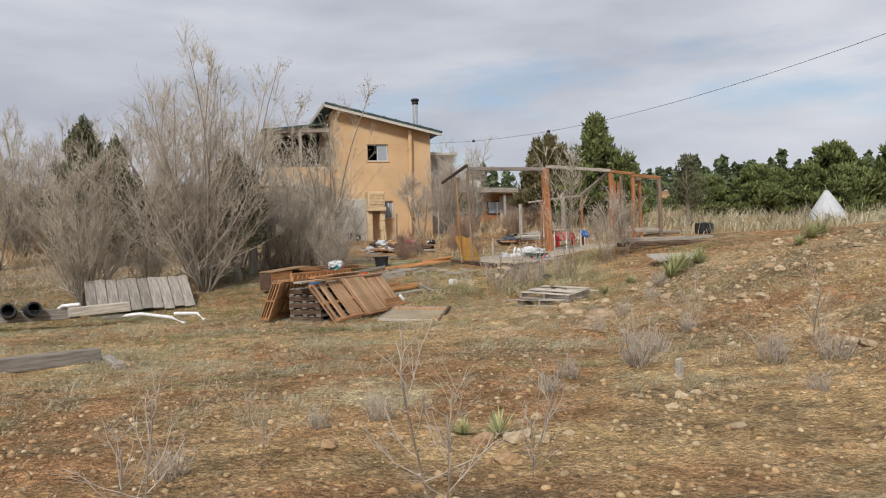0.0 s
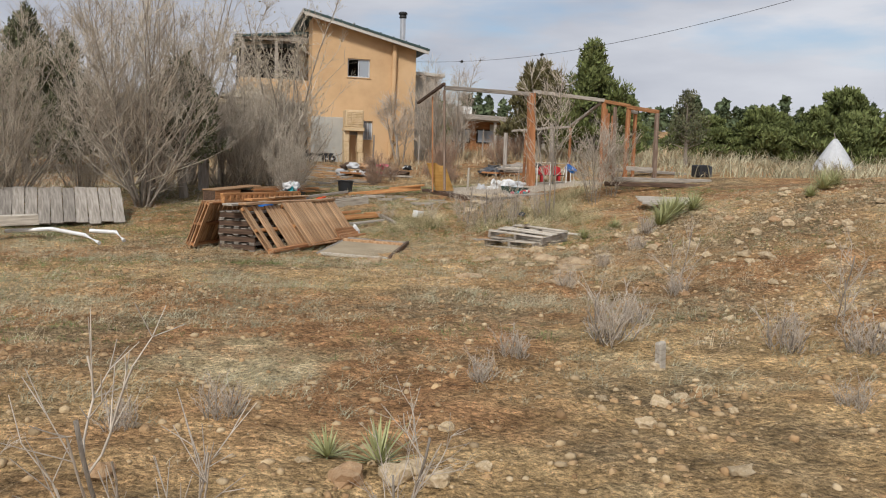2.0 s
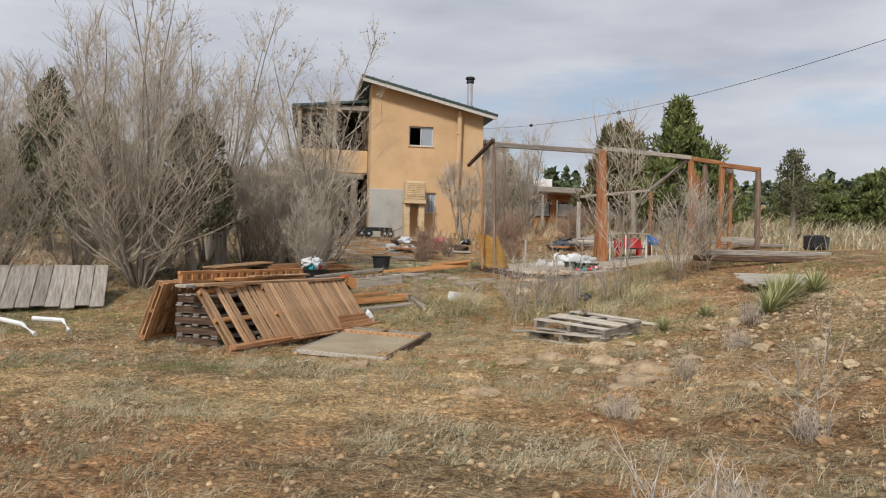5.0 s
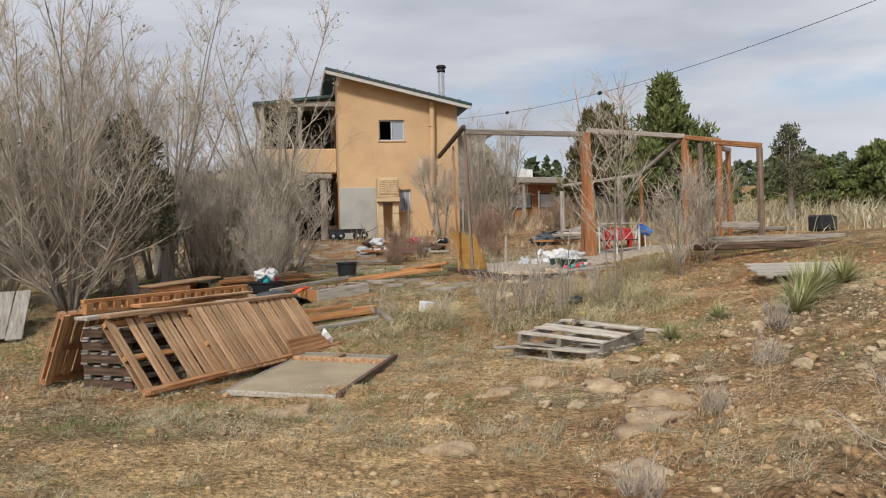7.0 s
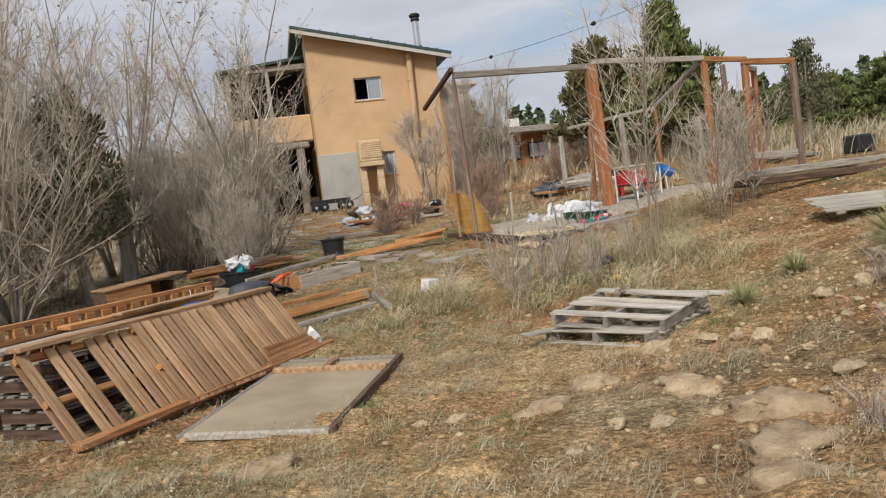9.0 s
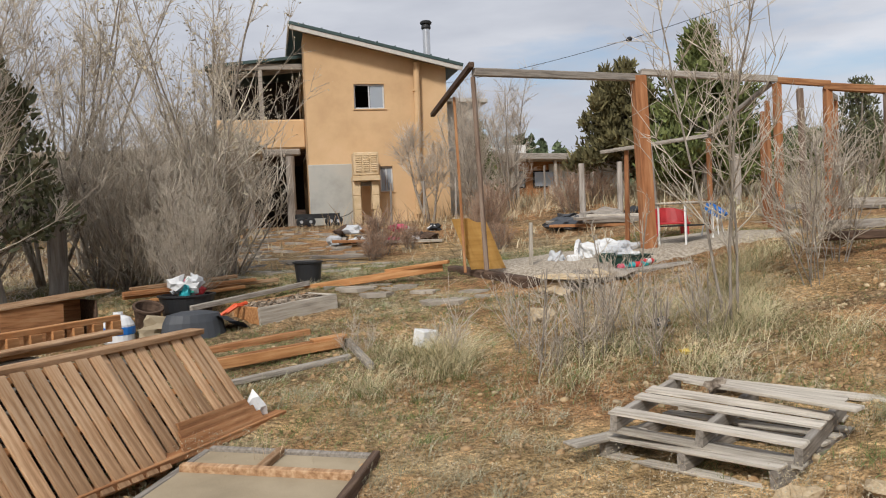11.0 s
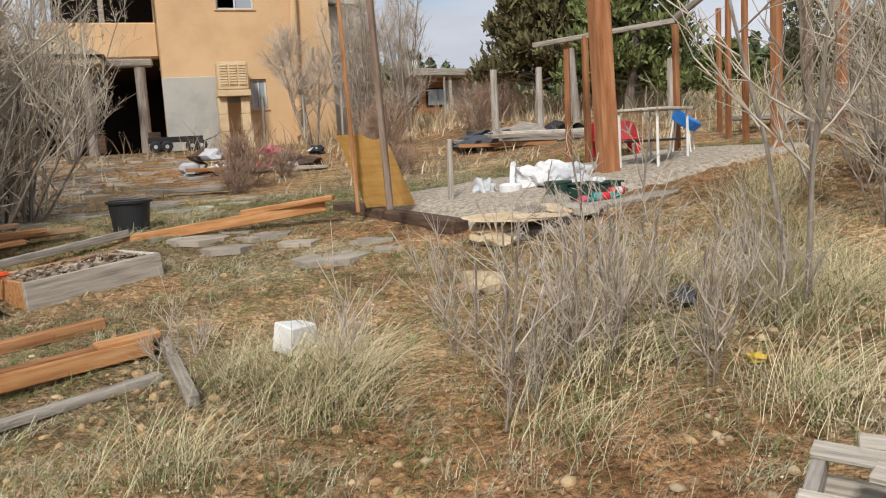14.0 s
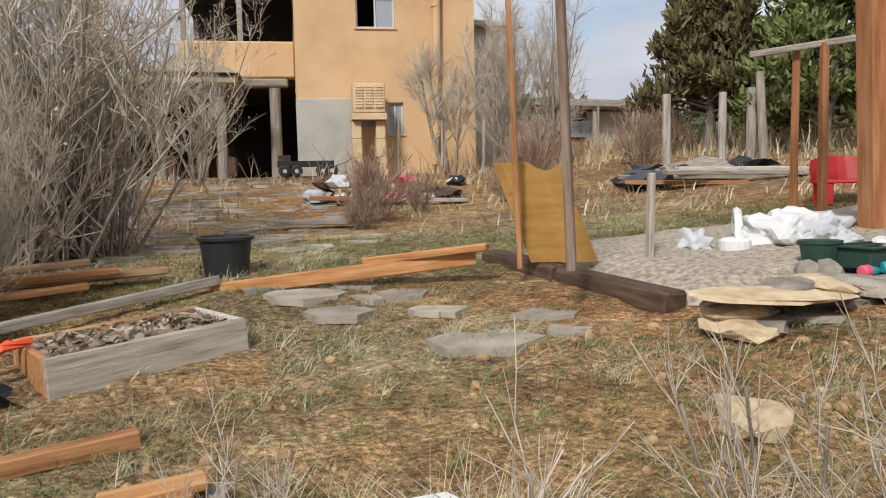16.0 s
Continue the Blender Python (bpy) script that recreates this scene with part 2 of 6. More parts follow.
def soil_material():
    """Dry tan dirt with redder patches, pale washes and grey-green litter."""
    m = bpy.data.materials.new("soil")
    m.use_nodes = True
    n, l = m.node_tree.nodes, m.node_tree.links
    b = n["Principled BSDF"]
    b.inputs["Roughness"].default_value, b.inputs["Specular IOR Level"].default_value = 0.97, 0.15
    tc = n.new("ShaderNodeTexCoord")

    def nz(sc, det=6, rough=0.6, off=0.0):
        mp = n.new("ShaderNodeMapping")
        mp.inputs["Location"].default_value = (off, off * 1.7, 0)
        l.new(tc.outputs["Object"], mp.inputs[0])
        t = n.new("ShaderNodeTexNoise")
        t.inputs["Scale"].default_value, t.inputs["Detail"].default_value, t.inputs["Roughness"].default_value = sc, det, rough
        l.new(mp.outputs[0], t.inputs[0])
        return t.outputs[0]

    def rp(src, a, c, lo, hi):
        r = n.new("ShaderNodeValToRGB")
        r.color_ramp.elements[0].position, r.color_ramp.elements[1].position = lo, hi
        r.color_ramp.elements[0].color, r.color_ramp.elements[1].color = (*a, 1), (*c, 1)
        l.new(src, r.inputs[0])
        return r.outputs[0]

    def mix(f, a, c):
        x = n.new("ShaderNodeMix")
        x.data_type = "RGBA"
        l.new(f, x.inputs[0])
        l.new(a, x.inputs[6])
        l.new(c, x.inputs[7])
        return x.outputs[2]

    base = rp(nz(3.0, 8), (0.41, 0.262, 0.125), (0.66, 0.46, 0.245), 0.3, 0.7)
    red = rp(nz(5.0, 8, off=3), (0.30, 0.155, 0.075), (0.52, 0.30, 0.15), 0.3, 0.7)
    pale = rp(nz(7.0, 8, off=8), (0.46, 0.35, 0.20), (0.68, 0.55, 0.35), 0.3, 0.7)
    litter = rp(nz(12.0, 8, off=5), (0.17, 0.115, 0.062), (0.42, 0.31, 0.185), 0.35, 0.68)
    white, blackc = (1, 1, 1), (0, 0, 0)
    c = mix(rp(nz(0.28, 5, 0.6, 11), blackc, white, 0.43, 0.55), base, red)
    c = mix(rp(nz(0.45, 6, 0.65, 21), blackc, white, 0.55, 0.66), c, pale)
    c = mix(rp(nz(0.35, 7, 0.7, 31), blackc, (0.9, 0.9, 0.9), 0.48, 0.58), c, litter)
    for sc, lo, hi in ((2.2, 0.78, 1.27), (5.5, 0.8, 1.25), (13.0, 0.66, 1.26), (34.0, 0.55, 1.38), (95.0, 0.66, 1.30)):
        grain = rp(nz(sc, 4, 0.6, sc), (lo, lo, lo * 0.97), (hi, hi, hi), 0.33, 0.67)
        x = n.new("ShaderNodeMix")
        x.data_type, x.blend_type = "RGBA", "MULTIPLY"
        x.inputs[0].default_value = 1.0
        l.new(c, x.inputs[6])
        l.new(grain, x.inputs[7])
        c = x.outputs[2]
    l.new(c, b.inputs["Base Color"])
    ad = n.new("ShaderNodeMath")
    l.new(nz(9.0, 8), ad.inputs[0])
    clod = n.new("ShaderNodeTexVoronoi")
    clod.inputs["Scale"].default_value = 24.0
    l.new(tc.outputs["Object"], clod.inputs["Vector"])
    sub = n.new("ShaderNodeMath")
    sub.operation = "SUBTRACT"
    l.new(nz(55.0, 5), sub.inputs[0])
    l.new(clod.outputs["Distance"], sub.inputs[1])
    l.new(sub.outputs[0], ad.inputs[1])
    bp = n.new("ShaderNodeBump")
    bp.inputs["Strength"].default_value, bp.inputs["Distance"].default_value = 1.0, 0.05
    l.new(ad.outputs[0], bp.inputs["Height"])
    l.new(bp.outputs[0], b.inputs["Normal"])
    return m


M["soil"] = soil_material()


# ---- builders ----
AHEAD, STRIDE = Vector((math.sin(radians(18.5)), math.cos(radians(18.5)), 0)), 0.714


def site(x, y, z=0.0):
    """The plan counts strides of 0.714 m along the walk and metres across it; gives the place in metres."""
    v = Vector((x, y, z))
    return v - AHEAD * ((1 - STRIDE) * v.dot(AHEAD))


def spot(x, y, z, rx=0, ry=0, rz=0):
    return pose(*site(x, y, z), rx, ry, rz)


def anchored(x, y, yaw, size=1.0, z=1.5):
    """Places a building that is drawn in its own metres round the plan's point (x, y)."""
    return spot(x, y, z, 0, 0, yaw) @ Matrix.Scale(size, 4) @ Matrix.Translation((-x, -y, -z))


def part(name, bm, mat, parent=None, label=""):
    """Link a bmesh as one mesh object under a thing or a part."""
    me = bpy.data.meshes.new(name)
    if isinstance(bm, tuple):
        me.from_pydata(bm[0], [], bm[1])
    else:
        bm.to_mesh(me)
        bm.free()
    me.materials.append(M[mat])
    ob = new(name, me)
    if parent is not None:
        ob.parent = parent
    if label:
        ob["label"] = label
    return ob


def thing(name, m, label, category, group=""):
    ob = new(name)
    ob.matrix_world = m
    return tagged(ob, label, category, group)


def box(bm, size, at=(0, 0, 0), rot=(0, 0, 0), bevel=0.0, warp=0.0):
    """A box, centred at `at`, with optional bevel and small uneven corners."""
    m = Matrix.LocRotScale(at, Euler([radians(a) for a in rot]), size)
    r = bmesh.ops.create_cube(bm, size=1.0, matrix=m)
    vs = r["verts"]
    if warp:
        for v in vs:
            v.co += Vector([random.uniform(-warp, warp) for _ in range(3)])
    if bevel:
        es = list({e for v in vs for e in v.link_edges})
        bmesh.ops.bevel(bm, geom=es, offset=bevel, segments=1, affect="EDGES")
    return bm


def boxes(*specs, bevel=0.0, warp=0.0):
    bm = bmesh.new()
    for s in specs:
        box(bm, *s, bevel=bevel, warp=warp)
    return bm


def beam_mesh(a, b, w, t, bevel=0.006, warp=0.004, up=(0, 0, 1)):
    """A straight timber of section w x t from a to b, its long axis along local x of the piece's grain."""
    a, b = Vector(a), Vector(b)
    d = b - a
    q = d.to_track_quat("X", "Z")
    bm = boxes(((d.length, w, t),), bevel=bevel, warp=warp)
    return bm, Matrix.Translation((a + b) / 2) @ q.to_matrix().to_4x4()


def timber(name, a, b, w, t, mat, parent=None, label="", category="", group="", bevel=0.006, turn=0.0):
    bm, m = beam_mesh(site(*a), site(*b), w, t, bevel)
    ob = part(name, bm, mat, parent)
    ob.matrix_world = m @ pose(0, 0, 0, turn, 0, 0)
    if parent is not None:
        ob.matrix_world = m @ pose(0, 0, 0, turn, 0, 0)
        ob.matrix_basis = parent.matrix_world.inverted() @ m @ pose(0, 0, 0, turn, 0, 0)
    if label:
        tagged(ob, label, category, group)
    return ob


def lathe(bm, profile, n=20, at=(0, 0, 0), squash=1.0):
    """A turned body from (radius, height) pairs."""
    rings = []
    for r, z in profile:
        rings.append([bm.verts.new((at[0] + r * math.cos(2 * math.pi * k / n), at[1] + squash * r * math.sin(2 * math.pi * k / n), at[2] + z)) for k in range(n)])
    for p, q in zip(rings, rings[1:]):
        for k in range(n):
            bm.faces.new((p[k], p[(k + 1) % n], q[(k + 1) % n], q[k]))
    bm.faces.new(rings[0][::-1])
    bm.faces.new(rings[-1])
    return bm


def pipe_mesh(pts, radius, n=6):
    """A tube along points; radius may be a list. Returns (verts, faces)."""
    V, F = [], []
    pts = [Vector(p) for p in pts]
    for i, p in enumerate(pts):
        d = (pts[min(i + 1, len(pts) - 1)] - pts[max(i - 1, 0)]).normalized()
        s = d.orthogonal().normalized()
        u = d.cross(s)
        r = radius[i] if isinstance(radius, (list, tuple)) else radius
        for k in range(n):
            a = 2 * math.pi * k / n
            V.append(tuple(p + r * (math.cos(a) * s + math.sin(a) * u)))
    for i in range(len(pts) - 1):
        for k in range(n):
            F.append((i * n + k, i * n + (k + 1) % n, (i + 1) * n + (k + 1) % n, (i + 1) * n + k))
    F.append(tuple(range(n))[::-1])
    F.append(tuple(range((len(pts) - 1) * n, len(pts) * n)))
    return V, F


def lump(bm, size, at=(0, 0, 0), rough=0.25, detail=2, seed=0.0, flat=0.0):
    """An uneven stone or crumpled bag."""
    r = bmesh.ops.create_icosphere(bm, subdivisions=detail, radius=1.0)
    for v in r["verts"]:
        p = v.co.normalized()
        k = 1 + rough * noise.noise(p * 1.7 + Vector((seed, seed * 2.3, 0))) * 2 + rough * 0.6 * noise.noise(p * 4.1 + Vector((0, seed, 5)))
        c = p * k
        if flat and c.z < -flat:
            c.z = -flat
        v.co = Vector((c.x * size[0], c.y * size[1], c.z * size[2])) + Vector(at)
    return bm


# ---- ground ----
def smooth(a, b, v):
    t = min(1.0, max(0.0, (v - a) / (b - a)))
    return t * t * (3 - 2 * t)


def land(x, y):
    """Height of the land: a flat track, a terrace that rises to the house, a rocky bank on the side of greater x, hills behind."""
    z = 0.08 + 0.82 * smooth(19, 32, y + 0.6 * (x - 9)) + 0.8 * smooth(31, 50, y + 0.2 * (x - 9)) + 0.012 * max(0.0, y - 55)
    s = x - (5.8 + 0.22 * max(0.0, y - 8))
    sp = math.log1p(math.exp(min(40.0, (s - 1) * 1.5))) / 1.5
    z += 0.28 * 6 * math.tanh(sp / 6) * (1 - 0.6 * smooth(17, 25, y))
    far = math.hypot(x - 8, y - 20)
    z += 11.0 * smooth(85, 260, far) * (0.8 + 0.35 * noise.noise(Vector((x / 70, y / 70, 0))))
    return z


def ground_z(x, y):
    n1 = noise.noise(Vector((x * 0.5, y * 0.5, 0.0)))
    n2 = noise.noise(Vector((x * 1.9, y * 1.9, 3.0)))
    n3 = noise.noise(Vector((x * 5.0, y * 5.0, 7.0)))
    n4 = noise.noise(Vector((x * 10.0, y * 8.0, 11.0)))
    k = 1 - 0.75 * smooth(23, 27, y) * (1 - smooth(44, 60, y))
    if 4 < x < 12 and 11 < y < 20.5:
        near = noise.voronoi(Vector((x * 0.95, y * 0.95, 2.0)))[0][0]
        n1 += 1.9 * max(0.0, 1 - (near / 0.33) ** 2) * smooth(4, 5.5, x) * smooth(11, 13, y) * (1 - smooth(18.5, 20.5, y)) * (1 - smooth(10, 12, x))
    return land(x, y) + k * (0.045 * n1 + 0.03 * n2) + 0.022 * n3 + 0.014 * n4


def axis(lo, hi, step, far):
    a = [lo + step * k for k in range(int((hi - lo) / step) + 1)]
    out, s, v = [], step, a[-1]
    while v < far:
        s *= 1.22
        v += s
        out.append(v)
    pre, s, v = [], step, a[0]
    while v > -far:
        s *= 1.22
        v -= s
        pre.append(v)
    return pre[::-1] + a + out


def build_ground():
    xs, ys = axis(-5, 18, 0.075, 900), axis(-1, 33, 0.085, 900)
    V = [tuple(site(x, y, ground_z(x, y))) for y in ys for x in xs]
    w = len(xs)
    F = [(j * w + i, j * w + i + 1, (j + 1) * w + i + 1, (j + 1) * w + i) for j in range(len(ys) - 1) for i in range(w - 1)]
    ob = part("ground", (V, F), "soil")
    ob.data.shade_smooth()
    tagged(ob, "dry tan and reddish dirt ground with sparse grass", "ground", kind="structure")


build_ground()


# ---- house ----
HX0, HX1, HY0, HY1 = 12.6, 17.2, 50.7, 66.0
ZB = 1.5                       # footing, a little below the yard
HOUSE = spot(14.3, 48.3, 1.56, 0, 0, -4.7) @ Matrix.Scale(0.93, 4) @ Matrix.Translation((-14.85, -HY0, -1.5))
TL, TR = 7.8, 6.7            # wall tops on the high and the low side


def top_z(x):
    return TL + (TR - TL) * (x - HX0) / (HX1 - HX0)


def wall_with_holes(name, x0, x1, y, thick, z0, ztop, holes, mat, parent, along="x", label=""):
    """An upright wall with rectangular openings that go right through, and a sloping top; holes are (a0, z0, a1, z1)."""
    bm = bmesh.new()
    cuts_a = sorted({x0, x1, *[h[0] for h in holes], *[h[2] for h in holes]})
    cuts_z = sorted({z0, *[h[1] for h in holes], *[h[3] for h in holes]})
    flat_top = max(cuts_z + [z0 + 0.1])
    grid = {}

    def vert(a, z, s):
        key = (round(a, 4), round(z, 4), s)
        if key not in grid:
            d = y + s * thick
            grid[key] = bm.verts.new((a, d, z) if along == "x" else (d, a, z))
        return grid[key]

    def quad(pts):
        bm.faces.new(pts)

    levels = cuts_z if cuts_z[-1] == flat_top else cuts_z + [flat_top]
    cells = []
    for a0, a1 in zip(cuts_a, cuts_a[1:]):
        for b0, b1 in zip(levels, levels[1:] + [None]):
            mid = ((a0 + a1) / 2, (b0 + (b1 if b1 is not None else b0 + 0.2)) / 2)
            if b1 is not None and any(h[0] < mid[0] < h[2] and h[1] < mid[1] < h[3] for h in holes):
                continue
            cells.append((a0, b0, a1, b1))
    for a0, b0, a1, b1 in cells:
        t0, t1 = (b1, b1) if b1 is not None else (ztop(a0), ztop(a1))
        for s in (0, 1):
            quad([vert(a0, b0, s), vert(a1, b0, s), vert(a1, t1, s), vert(a0, t0, s)])
    bm.edges.ensure_lookup_table()
    for e in [e for e in bm.edges if len(e.link_faces) == 1]:
        v0, v1 = e.verts
        s0 = [k for k, v in grid.items() if v is v0][0]
        s1 = [k for k, v in grid.items() if v is v1][0]
        if s0[2] == 0 and s1[2] == 0:
            w0, w1 = grid.get((s0[0], s0[1], 1)), grid.get((s1[0], s1[1], 1))
            if w0 and w1:
                bm.faces.new((v0, v1, w1, w0))
    bmesh.ops.recalc_face_normals(bm, faces=bm.faces)
    return part(name, bm, mat, parent, label)


def window(parent, x0, x1, z0, z1, y, open_half):
    w = part("window", boxes(((x1 - x0, 0.03, 0.05), ((x0 + x1) / 2, y, z0 + 0.025)), ((x1 - x0, 0.03, 0.05), ((x0 + x1) / 2, y, z1 - 0.025)),
                             ((0.05, 0.03, z1 - z0 - 0.1), (x0 + 0.025, y, (z0 + z1) / 2)), ((0.05, 0.03, z1 - z0 - 0.1), (x1 - 0.025, y, (z0 + z1) / 2)),
                             ((0.045, 0.035, z1 - z0 - 0.1), ((x0 + x1) / 2, y, (z0 + z1) / 2)), bevel=0.004), "frame_white", parent, "pale aluminium sliding window frame")
    mid = (x0 + x1) / 2
    part("pane", boxes(((mid - x0 - 0.07, 0.008, z1 - z0 - 0.1), ((mid + x1) / 2, y - 0.005, (z0 + z1) / 2))), "glass", w, "grey reflecting pane")
    if not open_half:
        part("pane", boxes(((mid - x0 - 0.07, 0.008, z1 - z0 - 0.1), ((mid + x0) / 2, y + 0.01, (z0 + z1) / 2))), "glass", w)
    part("sill", boxes(((x1 - x0 + 0.1, 0.14, 0.04), ((x0 + x1) / 2, y - 0.07, z0 - 0.02)), bevel=0.006), "stucco", w)
    return w


def build_house():
    house = thing("house", HOUSE, "two-storey ochre stucco house with sloping metal roof and balcony", "house")
    wall_with_holes("wall", HX0, HX1, HY0, 0.32, ZB, top_z, [(14.14, 5.37, 15.13, 6.17), (14.88, 2.68, 15.3, 3.5)], "stucco", house, "x", "ochre stucco front wall")
    wall_with_holes("wall", HY0 + 0.33, HY0 + 1.4, HX0, 0.32, ZB, lambda a: TL, [], "stucco", house, "y")
    wall_with_holes("wall", HY0 + 1.4, HY1, HX0 + 0.1, 0.3, ZB, lambda a: TL, [(HY0 + 2.3, 4.6, HY0 + 4.2, 6.7), (HY0 + 2.4, 1.8, HY0 + 3.5, 3.8), (HY0 + 5.5, 4.9, HY0 + 7, 6.3)], "stucco", house, "y")
    wall_with_holes("wall", HY0 + 0.33, HY1, HX1 - 0.3, 0.29, ZB, lambda a: TR, [], "stucco", house, "y")
    part("wall", boxes(((HX1 - HX0, 0.3, 5.0), ((HX0 + HX1) / 2, HY1 + 0.15, ZB + 2.5))), "stucco", house)
    # floor and wall behind the openings, coloured with the room's shade
    part("interior_floor", boxes(((HX1 - HX0 - 0.8, HY1 - HY0 - 0.8, 0.2), ((HX0 + HX1) / 2 + 0.1, (HY0 + HY1) / 2, 4.4))), "inner_shade", house)
    part("interior_wall", boxes(((HX1 - HX0 - 0.8, 0.1, 2.0), ((HX0 + HX1) / 2 + 0.1, HY0 + 3.5, 5.5))), "inner_shade", house)
    # weathered grey patch of render on the lower wall
    part("render_patch", boxes(((1.42, 0.05, 1.95), (13.29, HY0 - 0.02, 2.62)), bevel=0.015, warp=0.012), "stucco_grey", house, "bare grey cement patch")
    # roof: deck, metal sheet, fascias
    slope = math.atan2(TR - TL, HX1 - HX0)
    ln = (HX1 - HX0) / math.cos(slope)
    cx, cz = (HX0 + HX1) / 2, (TL + TR) / 2
    deg = -math.degrees(slope)
    roof = part("roof", boxes(((ln + 0.95, HY1 - HY0 + 1.1, 0.10), (cx + 0.02, (HY0 + HY1) / 2, cz + 0.09), (0, deg, 0)), bevel=0.008), "roof_metal", house, "dark green metal roof sheet")
    part("fascia", boxes(((ln + 0.9, 0.05, 0.16), (cx + 0.02, HY0 - 0.5, cz - 0.02), (0, deg, 0)), bevel=0.005), "fascia", roof, "weathered pale fascia board")
    part("soffit", boxes(((ln + 0.85, 0.5, 0.03), (cx + 0.02, HY0 - 0.26, cz + 0.015), (0, deg, 0))), "wood_grey", roof)
    part("fascia", boxes(((0.05, HY1 - HY0 + 1.05, 0.18), (HX0 - 0.45, (HY0 + HY1) / 2, TL + 0.16)), bevel=0.005), "fascia", roof)
    for k in range(9):
        u = -ln / 2 + ln * k / 8
        part("seam", boxes(((0.04, HY1 - HY0 + 1.08, 0.045), (cx + u * math.cos(slope), (HY0 + HY1) / 2, cz + u * math.sin(slope) + 0.16), (0, deg, 0))), "roof_metal", roof)
    window(house, 14.14, 15.13, 5.37, 6.17, HY0 + 0.1, True)
    window(house, 14.88, 15.3, 2.68, 3.5, HY0 + 0.1, False)
    # flue and downpipe
    flue = part("flue", lathe(bmesh.new(), [(0.13, 6.6), (0.13, 8.38), (0.12, 8.39)], 18, (16.94, 52.4, 0)), "flue", house, "shiny galvanised flue pipe")
    part("flue_cap", lathe(bmesh.new(), [(0.15, 8.36), (0.17, 8.41), (0.15, 8.53), (0.2, 8.54), (0.21, 8.6), (0.16, 8.65)], 18, (16.94, 52.4, 0)), "black", flue, "black flue cap")
    dp = part("downpipe", pipe_mesh([(16.2, HY0 - 0.14, 6.83), (16.18, HY0 - 0.13, 5.2), (16.12, HY0 - 0.13, 3.6), (16.08, HY0 - 0.13, 1.9)], 0.105, 12), "stucco", house, "wide ochre downpipe")
    for z in (5.9, 4.3, 2.7):
        part("bracket", lathe(bmesh.new(), [(0.12, z), (0.12, z + 0.05)], 12, (16.16, HY0 - 0.13, 0)), "stucco", dp)
    # balcony and porch beside the tower
    by = HY0 + 1.4
    bx = 9.6
    part("balcony_parapet", boxes(((HX0 - bx, 0.28, 0.98), ((HX0 + bx) / 2, by + 0.14, 4.76)), bevel=0.05, warp=0.02), "stucco", house, "rounded ochre balcony parapet")
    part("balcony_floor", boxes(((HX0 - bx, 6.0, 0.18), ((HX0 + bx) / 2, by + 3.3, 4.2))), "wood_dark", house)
    part("balcony_wall", boxes(((0.26, 5.7, 0.98), (bx + 0.13, by + 3.15, 4.76)), bevel=0.04), "stucco", house)
    part("porch_beam", boxes(((HX0 - bx - 0.2, 0.24, 0.24), ((HX0 + bx) / 2 - 0.1, by - 0.02, 4.14)), bevel=0.04, warp=0.02), "wood_grey", house, "heavy weathered porch beam")
    for x in (12.05, 10.1):
        part("porch_post", lathe(bmesh.new(), [(0.16, 1.45), (0.15, 2.4), (0.145, 3.6), (0.15, 4.02)], 12, (x, by, 0)), "log", house, "peeled log porch post")
    # back walls of porch and balcony recesses, their shade painted in as near-black
    part("porch_back_wall", boxes(((HX0 - bx + 3, 0.25, 3.0), ((HX0 + bx) / 2 - 1.4, by + 5.6, 3.0))), "inner_shade", house)
    part("balcony_back_wall", boxes(((HX0 - bx, 0.2, 3.2), ((HX0 + bx) / 2, by + 4.2, 5.8))), "inner_shade", house)
    # upper balcony roof posts and pergola rail
    for x in (bx + 0.15, 11.2):
        part("balcony_post", boxes(((0.14, 0.14, 1.7), (x, by + 0.2, 6.1)), bevel=0.01), "wood_grey", house)
    part("balcony_rail", boxes(((HX0 - bx + 0.3, 0.16, 0.2), ((HX0 + bx) / 2, by + 0.2, 7.03)), bevel=0.01), "wood_grey", house)
    bro = part("balcony_roof", boxes(((HX0 - bx + 0.6, 6.4, 0.1), ((HX0 + bx) / 2 + 0.1, by + 3.2, 7.2), (0, -6, 0))), "roof_metal", house)
    part("rafter", boxes(((HX0 - bx + 0.5, 0.1, 0.14), ((HX0 + bx) / 2 + 0.1, by + 1.5, 7.05), (0, -6, 0))), "wood_grey", bro)
    # lower wing beyond
    part("wing_wall", boxes(((1.7, 7.0, 4.3), (18.05, HY0 + 6.0, 3.75)), bevel=0.03), "stucco_grey", house, "grey lower wing")
    part("wing_roof", boxes(((2.1, 7.6, 0.14), (18.15, HY0 + 6.0, 5.98), (0, 2, 0)), bevel=0.01), "fascia", house, "pale edged flat wing roof")
    return house


build_house()


